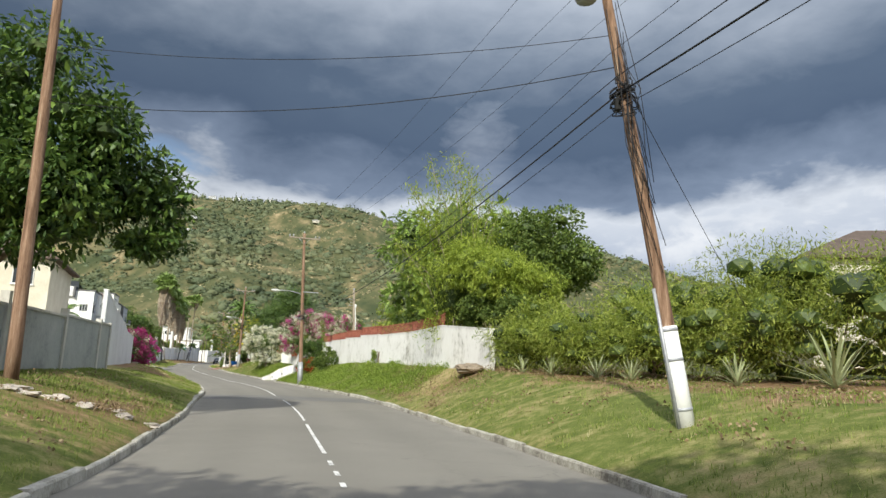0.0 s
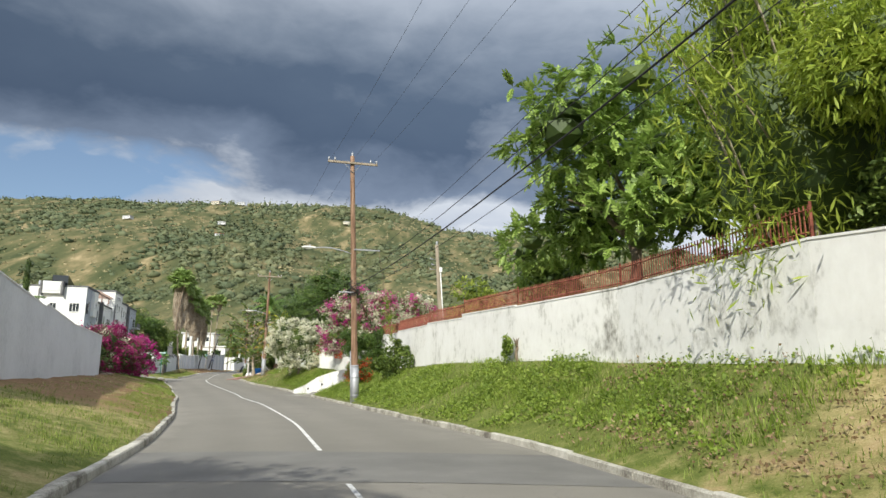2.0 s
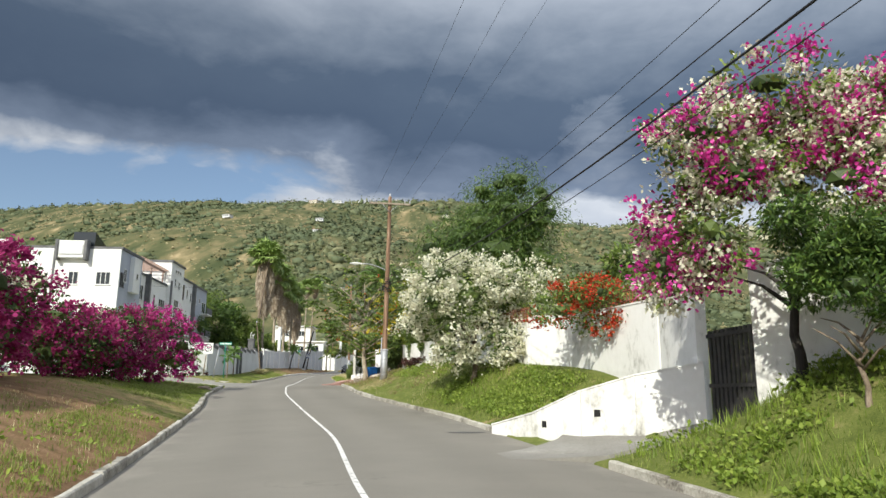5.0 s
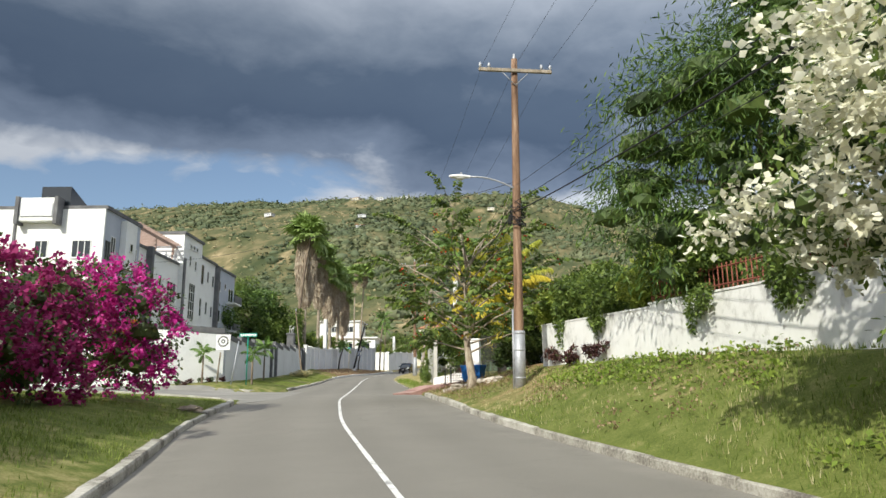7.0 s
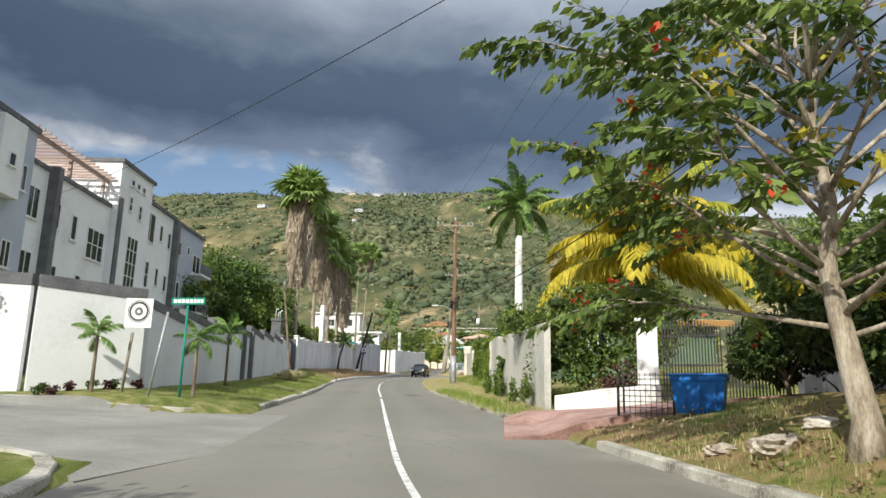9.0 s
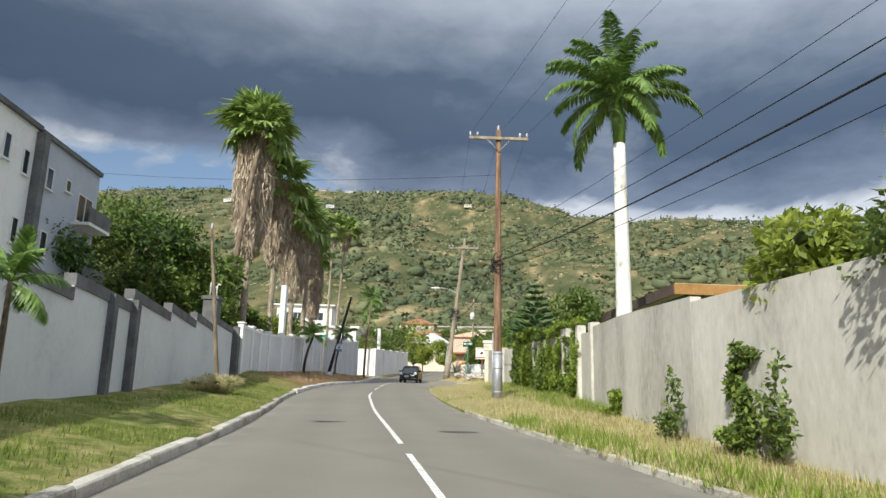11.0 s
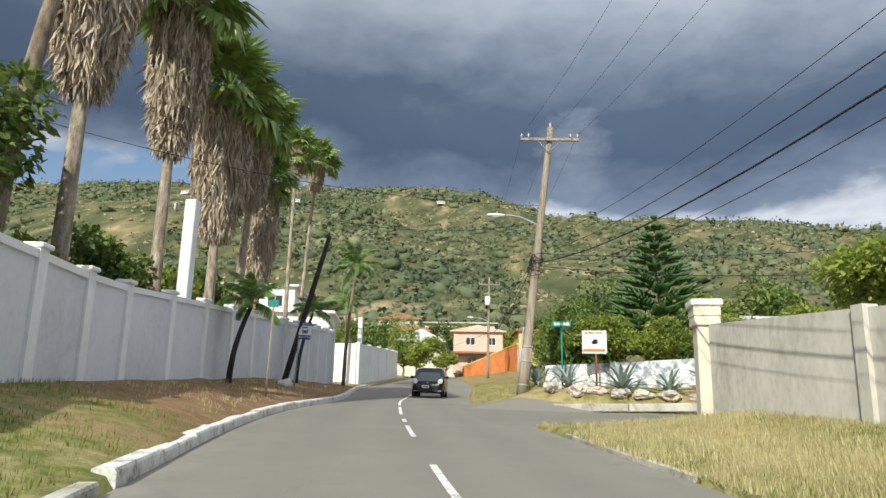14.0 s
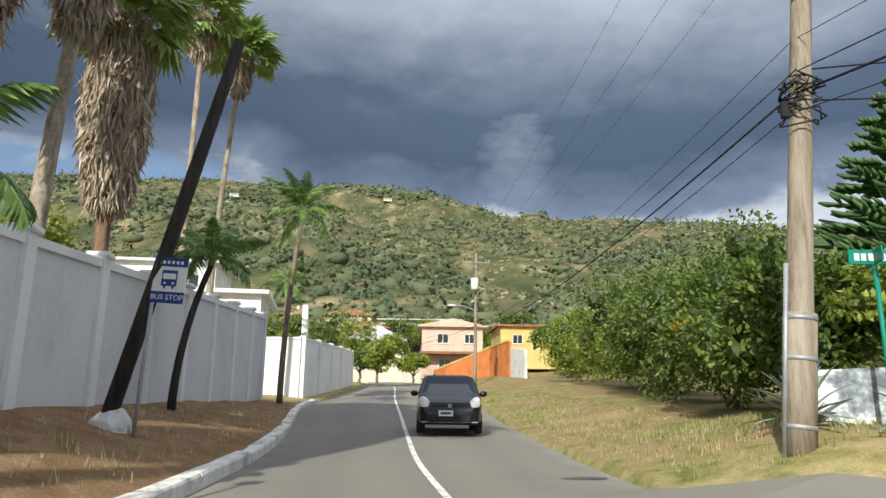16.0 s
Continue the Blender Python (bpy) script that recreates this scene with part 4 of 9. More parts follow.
# corner wall of the apartments with its grey band, cut across the corner
wall_run("wall_corner", [(-62.0, 111.0), (-50.95, 115.6)], [8.9, 8.62], 0.25, M_CLEANWHITE, "bright white corner wall with a grey top band", cap=M_CAPGREY, cap_h=0.36, cap_over=0.03)
wall_run("wall_corner_side", [(-50.85, 115.7), (-48.9, 118.2)], [8.62, 8.5], 0.25, M_CLEANWHITE, "white wall across the street corner with a grey top band", cap=M_CAPGREY, cap_h=0.36, cap_over=0.03)
WALL_L3 = [(-48.95, 118.4), (-50.1, 122.2), (-51.3, 126.2), (-52.5, 130.1), (-53.6, 134.0), (-55.0, 138.3), (-56.4, 142.5), (-57.7, 146.6), (-58.65, 150.2)]
wall_run("wall_dark_coping", WALL_L3, [(8.3, 8.15), (8.45, 8.3), (8.6, 8.45), (8.8, 8.65), (9.05, 8.9), (9.25, 9.1), (9.45, 9.3), (9.75, 9.6), 9.6], 0.22, M_PALEGREY, "pale grey wall with a stepped charcoal coping", cap=M_CAPGREY, cap_h=0.3, cap_over=0.04)

# long panelled wall with posts
WALL_L4 = [(-58.9, 151.9), (-59.55, 154.5), (-60.2, 157.0), (-60.65, 159.3)] + [(-60.65 - 3.75 * i / 11, 159.3 + 31.5 * i / 11) for i in range(1, 12)]
top4 = [10.1, 10.15, 10.2, 10.3] + [10.3 + 2.15 * i / 11 for i in range(1, 12)]
long_wall = wall_run("wall_long_panels", WALL_L4, [(a, b) for a, b in zip(top4[:-1], top4[1:])] + [top4[-1]], 0.16, M_PALEGREY, "long pale grey wall of rendered panels between white posts", cap=M_CLEANWHITE, cap_h=0.16, cap_over=0.05)
for (x, y), t in zip(WALL_L4, top4):
    bm = bmesh.new()
    z0 = gz(x, y) - 0.3
    m = pose(x, y, 0, 0, 0, 8)
    box(bm, (-0.13, -0.16, z0), (0.17, 0.16, t + 0.2), m)
    box(bm, (-0.19, -0.22, t + 0.2), (0.23, 0.22, t + 0.3), m, 0.02)
    part("post", bm, M_CLEANWHITE, long_wall)
wall_run("wall_far_white", [(-69.5, 198.2), (-64.5, 198.0)], [12.3, 12.3], 0.2, M_CLEANWHITE, "white end wall facing down the road", cap=M_CLEANWHITE)
far_side = wall_run("wall_far_side", [(-64.5, 198.2), (-64.75, 203), (-65.05, 208), (-65.4, 213), (-65.8, 218), (-66.3, 222.5)], [12.3, 12.55, 12.8, 13.05, 13.3, 13.55], 0.2, M_CLEANWHITE, "white panelled wall where the road bends away", cap=M_CLEANWHITE)
for k, (x, y) in enumerate([(-64.47, 198.2), (-64.75, 203), (-65.05, 208), (-65.4, 213), (-65.8, 218), (-66.3, 222.5)]):
    bm = bmesh.new()
    box(bm, (-0.16, -0.16, 8.6), (0.2, 0.16, 12.5 + 0.25 * k), Matrix.Translation((x, y, 0)), 0.015)
    part("post", bm, M_CLEANWHITE, far_side)

# walls on the uphill side past the iron gate
WALL_R5 = [(-35.9, 119.6), (-37.3, 124.2), (-38.7, 128.8), (-39.6, 133.0), (-40.3, 137.2), (-41.0, 141.6), (-42.4, 146.0), (-43.4, 150.5), (-44.6, 154.8), (-46.0, 159.4)]
wall_run("wall_block", WALL_R5[:6], [(7.9, 8.0), (8.1, 8.2), (8.3, 8.5), (8.5, 8.62), (8.5, 8.75), 8.75], 0.2, M_CONC, "bare grey concrete block wall with climbing weeds", category="wall")
wall_run("wall_block_upper", WALL_R5[5:], [(8.85, 8.95), (8.95, 9.1), (9.0, 9.3), (9.3, 9.55), 9.5], 0.2, M_CONC, "stained grey block wall of several panels", cap=None)

# ---- poles and cables ----


def utility_pole(at, lean, height, radius, mat, label, arm=None, lamp=None, arm_z=None, guard=True, secondary=(), clump=None, heading=20.0, guard_mat=M_GALV, group="utility poles"):
    x, y = at
    z = gz(x, y)
    root = thing("utility_pole", (x, y, z - 0.1), label, "utility pole", group)
    top = Vector((lean[0], lean[1], height + 0.1))
    n = 9
    path = [top * (i / n) for i in range(n + 1)]
    tube("pole", path, [radius * (1 - 0.35 * i / n) for i in range(n + 1)], mat, root, n=12)
    ax = pose(0, 0, 0, 0, 0, heading)

    def on(h):
        return top * (h / top.z)

    if guard:
        g = [on(0.0) + Vector((0, 0, 0.0)), on(0.9), on(1.9)]
        tube("cable_guard", g, radius * 1.16, guard_mat, root, n=12, label="grey metal sleeve")
        for h in (0.35, 1.25, 1.8):
            tube("steel_band", [on(h), on(h + 0.06)], radius * 1.2, M_GALV, root, n=12)
        side = ax @ Vector((-radius * 1.2, -0.05, 0))
        tube("conduit", [on(0) + side, on(2.6) + side], 0.035, M_GALV, root, n=6)
    if arm:
        width, h = arm
        bm = bmesh.new()
        box(bm, (-width / 2, -0.05, -0.06), (width / 2, 0.05, 0.06), ax, 0.01)
        o = part("crossarm", bm, M_POLEGREY, root)
        o.location = on(h) + ax @ Vector((0, -radius, 0))
        for u in (-0.48, -0.36, 0.36, 0.48):
            p = o.location + ax @ Vector((u * width, 0, 0.06))
            tube("insulator", [p, p + Vector((0, 0, 0.05)), p + Vector((0, 0, 0.12)), p + Vector((0, 0, 0.2))], [0.025, 0.05, 0.06, 0.03], M_GALV, root, n=8)
        for u in (-1, 1):
            tube("brace", [on(h - 0.55) + ax @ Vector((0, -radius, 0)), on(h - 0.04) + ax @ Vector((u * 0.5, -radius - 0.02, 0))], 0.016, M_GALV, root, n=4)
    p = on(height)
    tube("top_insulator", [p, p + Vector((0, 0, 0.1)), p + Vector((0, 0, 0.22)), p + Vector((0, 0, 0.32))], [0.03, 0.06, 0.06, 0.03], M_GALV, root, n=8)
    for h, length, thick in secondary:
        a = on(h) + ax @ Vector((0, -radius, 0))
        bm = bmesh.new()
        lo, hi = (0, length) if length > 0 else (length, 0)
        box(bm, (lo, -0.03, -0.035), (hi, 0.03, 0.035), ax, 0.01)
        o = part("side_arm", bm, M_GALV, root)
        o.location = a
    if lamp:
        h, length, drop = lamp
        a = on(h)
        pts = [a + ax @ Vector((-length * u, -0.05, 0.22 * math.sin(u * math.pi * 0.75) + drop * u)) for u in np.linspace(0, 1, 8)]
        tube("lamp_arm", pts, 0.03, M_GALV, root, n=8)
        e = pts[-1]
        V, F = [], []
        prof = [(0.0, 0.05, 0.05), (-0.12, 0.09, 0.06), (-0.35, 0.14, 0.075), (-0.6, 0.13, 0.06), (-0.72, 0.05, 0.03)]
        for (u, w, hh) in prof:
            for k in range(8):
                a2 = 2 * math.pi * k / 8
                V.append(e + ax @ Vector((u, w * math.cos(a2), hh * math.sin(a2))))
        for i in range(len(prof) - 1):
            for k in range(8):
                F.append((i * 8 + k, i * 8 + (k + 1) % 8, (i + 1) * 8 + (k + 1) % 8, (i + 1) * 8 + k))
        F += [tuple(range(8)), tuple(range((len(prof) - 1) * 8, len(prof) * 8))]
        raw_part("lamp_head", V, F, M_FRAMEW, root, True, "pale grey street lamp head")
        c = e + ax @ Vector((-0.36, 0, -0.05))
        bm = bmesh.new()
        bmesh.ops.create_uvsphere(bm, u_segments=10, v_segments=6, radius=1, matrix=Matrix.Translation(c) @ ax @ Matrix.Diagonal((0.2, 0.1, 0.06, 1)))
        part("lens", bm, M_LAMP, root)
        tube("photocell", [e + ax @ Vector((-0.3, 0, 0.06)), e + ax @ Vector((-0.3, 0, 0.14))], 0.035, M_GALV, root, n=8)
    if clump:
        rng = np.random.RandomState(int(abs(x) * 10))
        loops = []
        for k in range(14):
            h = clump + rng.uniform(-0.35, 0.35)
            a0 = on(h)
            r = radius * 1.1
            th = rng.uniform(0, 6.28)
            pts = []
            for s in np.linspace(0, 1, 9):
                a2 = th + s * rng.uniform(2, 5)
                pts.append(a0 + Vector((math.cos(a2) * (r + 0.12 * math.sin(s * 3.1)), math.sin(a2) * (r + 0.12 * math.sin(s * 3.1)), -0.25 * math.sin(s * 3.14) + rng.uniform(-0.05, 0.05))))
            loops.append((pts, 0.014))
        tubes("cable_coil", loops, M_CABLE, root, n=5, label="tangle of black cable")["kind"] = "stuff"
        bm = bmesh.new()
        c = on(clump - 0.3) + ax @ Vector((-radius - 0.1, -0.08, 0))
        box(bm, (-0.05, -0.05, -0.13), (0.07, 0.05, 0.13), Matrix.Translation(c) @ ax, 0.02)
        part("junction_box", bm, M_BLACK, root)
    base = Vector((x, y, z - 0.1))
    return base, lambda h: base + on(h), ax, root


POLE1 = utility_pole((4.55, 13.3), (-1.38, 0.1), 9.3, 0.15, M_POLE, "leaning weathered wooden utility pole with a white-painted foot on the bank", arm=None, lamp=None, clump=6.6, heading=14, guard_mat=M_FRAMEW)
POLE2 = utility_pole((-11.85, 61.5), (-0.53, 0.0), 13.1, 0.18, M_POLE, "tall reddish wooden utility pole with crossarm and street lamp", arm=(2.7, 12.75), lamp=(7.7, 2.0, 0.1), secondary=((7.95, 1.4, 0.05), (5.65, -0.8, 0.05)), clump=6.0, heading=18)
POLE3 = utility_pole((-28.7, 102.3), (0.14, 0.0), 11.4, 0.17, M_POLE, "reddish wooden utility pole with a street lamp arm", arm=(2.6, 11.0), lamp=(6.7, 1.6, 0.25), clump=5.9, heading=20)
POLE4 = utility_pole((-43.75, 142.8), (-0.05, 0.0), 10.8, 0.16, M_POLE, "rust-brown wooden utility pole with insulated crossarm in dry grass", arm=(2.4, 10.5), lamp=None, clump=5.4, heading=12)
POLE5 = utility_pole((-50.65, 170.3), (1.2, 0.2), 10.9, 0.19, M_POLEGREY, "greyish leaning wooden utility pole hung with bundled cables", arm=(2.4, 10.4), lamp=(6.7, 1.45, 0.3), clump=5.2, heading=6, guard_mat=M_POLEGREY)
POLE6 = utility_pole((-55.4, 217.4), (0.1, 0.0), 10.5, 0.15, M_POLEGREY, "distant wooden utility pole with a crossarm and lamp", arm=(2.2, 10.0), lamp=(6.0, 1.6, 0.3), heading=6, guard=False)
POLE7 = utility_pole((-73.0, 262.0), (0.1, 0.0), 9.0, 0.15, M_POLEGREY, "distant wooden utility pole with a crossarm", arm=(2.2, 8.6), heading=6, guard=False)
POLE_L0 = utility_pole((-10.2, 17.2), (-0.3, 0.0), 10.5, 0.17, M_POLE, "orange-brown wooden pole on the grassy verge beneath a tree", heading=14, guard=False)
POLE_B = utility_pole((-7.4, 61.9), (-0.35, 0.0), 6.2, 0.14, M_POLEGREY, "pale grey pole behind the white wall", heading=14, guard=False)
POLE_L1 = utility_pole((-53.6, 139.8), (-0.85, 0), 6.1, 0.085, M_BARK, "thin dark brown service pole on the verge", heading=10, guard=False)
for z0, dx in ((5.5, -0.32), (5.2, -0.28), (4.95, -0.36)):
    p = POLE_B[1](z0) - POLE_B[0]
    tube("insulator", [p + Vector((-0.1, -0.05, 0)), p + Vector((dx, -0.1, 0.02)), p + Vector((dx - 0.06, -0.1, 0.06))], [0.015, 0.03, 0.05], M_GALV, POLE_B[3], n=6)
bm = bmesh.new()
box(bm, (0.17, -0.12, 4.8), (0.33, 0.04, 5.08), Matrix.Translation((-0.37, 0, 0)), 0.02)
part("meter_box", bm, M_FRAMEW, POLE_B[3], "small white meter box")
tube("conduit", [POLE_B[1](0.2) - POLE_B[0] + Vector((0.15, -0.06, 0)), POLE_B[1](4.8) - POLE_B[0] + Vector((0.13, -0.06, 0))], 0.032, M_FRAMEW, POLE_B[3], n=6, label="white conduit")
# transformer on the first pole
t1 = POLE1[1](9.1) + Vector((-0.4, -0.1, 0))
xf = thing("transformer", t1, "grey pole-mounted transformer can", "transformer")
tube("tank", [(0, 0, -0.5), (0, 0, -0.45), (0, 0, 0.4), (0, 0, 0.45)], [0.2, 0.23, 0.23, 0.17], M_GALV, xf, n=14)
for dx in (-0.12, 0.12):
    tube("bushing", [(dx, 0, 0.45), (dx, 0, 0.6), (dx, 0, 0.7)], [0.04, 0.06, 0.03], M_FRAMEW, xf, n=8)
tube("bracket", [(0.15, 0, 0.1), (0.4, 0.1, 0.1)], 0.035, M_GALV, xf, n=6)


def cable(a, b, sag, radius, label, name="cable", n=18):
    a, b = Vector(a), Vector(b)
    pts = [a.lerp(b, s) - Vector((0, 0, 4 * sag * s * (1 - s))) for s in np.linspace(0, 1, n)]
    root = tube(name, pts, radius, M_CABLE, None, n=5)
    return tagged(root, label, "cable", "overhead cables")


def arm_tip(pole, h, u):
    return pole[1](h) + pole[2] @ Vector((u, -0.18, 0.2))


chain = [POLE1, POLE2, POLE3, POLE4, POLE5, POLE6, POLE7]
hv = [9.2, 12.75, 11.0, 10.5, 10.4, 10.0, 8.6]
lv = [6.6, 5.95, 5.9, 5.4, 5.2, 4.8, 4.4]
back = Vector((9.0, -38, -1.2))
for i in range(-1, len(chain) - 1):
    for k, u in enumerate((-1.15, 0.0, 1.15)):
        b = arm_tip(chain[i + 1], hv[i + 1], u)
        a = arm_tip(chain[i], hv[i], u) if i >= 0 else b + back
        cable(a, b, 0.7, 0.005, "thin bare overhead power line between poles")
    for k, (dz, r, sag) in enumerate(((0.0, 0.019, 0.9), (0.35, 0.010, 0.8), (-0.3, 0.008, 1.0), (0.9, 0.006, 0.8))):
        b = chain[i + 1][1](lv[i + 1] + dz) + Vector((-0.12, 0, 0))
        a = chain[i][1](lv[i] + dz) + Vector((-0.12, 0, 0)) if i >= 0 else b + back
        cable(a, b, sag, r, "thick black telephone and power cable sagging between poles")
# loose wires down the first pole
rngw = np.random.RandomState(4)
for k in range(15):
    h0, h1 = rngw.uniform(5.8, 8.8), rngw.uniform(2.6, 6.4)
    off = Vector((rngw.uniform(-0.2, 0.2), -0.2, 0))
    bow = Vector((rngw.uniform(-0.35, 0.2), -0.15, -0.1))
    tube("loose_wire", [POLE1[1](h0) - POLE1[0] + off * 0.8, POLE1[1]((h0 + h1) / 2) - POLE1[0] + off + bow, POLE1[1](h1) - POLE1[0] + off], 0.008, M_CABLE, POLE1[3], n=4)
# stay wire of the first pole
cable(POLE1[1](7.0), (9.6, 21.0, 3.4), 0.05, 0.008, "thin stay wire from the leaning pole to the hedge")
# lines that cross the road
cable(POLE1[1](7.2), POLE_L0[1](7.2), 0.6, 0.010, "black service cable across the road")
cable(POLE1[1](7.9), POLE_L0[1](8.8), 0.5, 0.008, "thin service cable across the road")
cable(POLE3[1](7.0), (-62.5, 128, 15.5), 0.7, 0.010, "thin service cable across the road")
cable(POLE4[1](9.0), (-70, 150, 19), 0.4, 0.008, "thin service cable across the road")
cable(POLE5[1](7.6), (-66, 160, 16.0), 0.7, 0.011, "thin service cable across the road")
cable(POLE5[1](6.9), (-58.0, 168.2, 14.6), 0.4, 0.011, "service cable to a leaning pole")
cable(POLE5[1](5.6), (-33, 160, 12.6), 0.6, 0.014, "black service cable along the cross street")
cable(POLE5[1](5.1), (-33, 161, 12.0), 0.7, 0.014, "black service cable along the cross street")
cable(POLE_L1[1](6.0), (-64, 149, 14.5), 0.3, 0.008, "thin service cable to the house")
cable(POLE_B[1](5.8), POLE2[1](6.5), 0.3, 0.010, "service cable to the pole behind the wall")
# transformer can on the far pole
t6 = POLE6[1](8.2) + Vector((-0.1, -0.45, 0))
xf6 = thing("transformer", t6, "pale pole-mounted transformer can on the far pole", "transformer")
tube("tank", [(0, 0, -0.5), (0, 0, -0.45), (0, 0, 0.4), (0, 0, 0.45)], [0.26, 0.3, 0.3, 0.22], M_FRAMEW, xf6, n=12)
tube("bracket", [(0, 0.2, 0.1), (0.1, 0.45, 0.1)], 0.04, M_GALV, xf6, n=6)
# ---- plants ----


def leaf_cloud(name, centres, size, material, parent, seed=1, aspect=0.42, droop=0.25, outward=None, label="", fold=0.25, jitter=0.35, scales=None):
    """Leaves as folded lozenges, one at each centre. outward: ways in which they point."""
    rng = np.random.RandomState(seed)
    c = np.asarray(centres, float)
    n = len(c)
    d = rng.normal(size=(n, 3))
    if outward is not None:
        d = d * 0.75 + np.asarray(outward) * 1.0
    d[:, 2] -= droop
    d /= np.linalg.norm(d, axis=1)[:, None] + 1e-9
    s = np.cross(d, rng.normal(size=(n, 3)) * 0.6 + np.array([0, 0, 1.0]))
    s /= np.linalg.norm(s, axis=1)[:, None] + 1e-9
    u = np.cross(s, d)
    L = size * (1 + jitter * rng.uniform(-1, 1, n))[:, None]
    if scales is not None:
        L = np.asarray(scales)[:, None]
    W = L * aspect * 0.5
    base, tip = c - d * L * 0.5, c + d * L * 0.5
    mid = c + d * L * 0.05
    a, b = mid + s * W + u * W * fold, mid - s * W + u * W * fold
    co = np.stack([base, a, tip, b], 1).reshape(-1, 3)
    k = np.arange(n)[:, None] * 4
    tris = np.concatenate([k + [0, 1, 2], k + [0, 2, 3]], 1).reshape(-1, 3)
    return fast_part(name, co, tris, material, parent, label)


def blob_points(blobs, n, rng, thick=0.35, lump=0.22):
    """Points in the outer shell of lumpy ellipsoids, and the ways out of them."""
    vol = np.array([r[0] * r[1] + r[1] * r[2] + r[0] * r[2] for _, r in blobs])
    which = rng.choice(len(blobs), n, p=vol / vol.sum())
    d = rng.normal(size=(n, 3))
    d /= np.linalg.norm(d, axis=1)[:, None]
    cs, rs = np.array([b[0] for b in blobs], float)[which], np.array([b[1] for b in blobs], float)[which]
    ph = which * 1.7
    wave = np.sin(d[:, 0] * 5 + ph) * np.sin(d[:, 1] * 6 + ph * 2) + np.sin(d[:, 2] * 7 + ph * 3) * np.sin(d[:, 0] * 9 + ph)
    rad = (1 - thick * rng.uniform(0, 1, n) ** 1.6) * (1 + lump * wave * 0.5) + 0.05 * rng.normal(size=n)
    return cs + d * rs * rad[:, None], d


# lumps of a crown's core, drawn dark to paint the shade between leaves
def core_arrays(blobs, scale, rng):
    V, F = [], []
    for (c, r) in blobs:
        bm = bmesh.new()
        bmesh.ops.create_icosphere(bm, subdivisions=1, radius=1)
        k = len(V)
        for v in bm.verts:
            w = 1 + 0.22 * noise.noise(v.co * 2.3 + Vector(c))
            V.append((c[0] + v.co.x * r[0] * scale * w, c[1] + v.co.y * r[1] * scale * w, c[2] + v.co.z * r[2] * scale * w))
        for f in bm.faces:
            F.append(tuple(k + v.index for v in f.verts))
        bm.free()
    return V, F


def sub_blobs(c, r, n, rng, size=0.42, flat=0.8):
    """Smaller lumps that together fill an ellipsoid."""
    out = []
    for _ in range(n):
        d = Vector(rng.normal(size=3)).normalized()
        k = rng.uniform(0.35, 0.75)
        p = (c[0] + d.x * r[0] * k, c[1] + d.y * r[1] * k, c[2] + d.z * r[2] * k)
        s = size * rng.uniform(0.7, 1.2)
        out.append((p, (r[0] * s, r[1] * s, r[2] * s * flat)))
    return out


def trunk_part(parent, base, top, radius, material, seed=0, limbs=5, spread=2.0, limb_len=2.5, n=10):
    rng = np.random.RandomState(seed)
    base, top = Vector(base), Vector(top)
    pts, rad = [], []
    for i in range(8):
        s = i / 7
        p = base.lerp(top, s) + Vector((rng.normal() * 0.05, rng.normal() * 0.05, 0)) * (1 if 0 < i else 0)
        pts.append(p)
        rad.append(radius * ((1.35 if i == 0 else 1.08 if i == 1 else 1.0) - 0.45 * s))
    main = tubes("trunk", [(pts, rad)], material, parent, n=n)
    for k in range(limbs):
        a = 2 * math.pi * k / limbs + rng.uniform(-0.4, 0.4)
        s0 = rng.uniform(0.6, 1.0)
        p0 = base.lerp(top, s0)
        e = p0 + Vector((math.cos(a) * spread, math.sin(a) * spread, limb_len * rng.uniform(0.6, 1.1)))
        m = p0.lerp(e, 0.5) + Vector((0, 0, 0.15 * limb_len))
        tubes("limb", [([p0, p0.lerp(m, 0.6), m, e], [radius * 0.5, radius * 0.4, radius * 0.3, radius * 0.1])], material, parent, n=7)
    return main


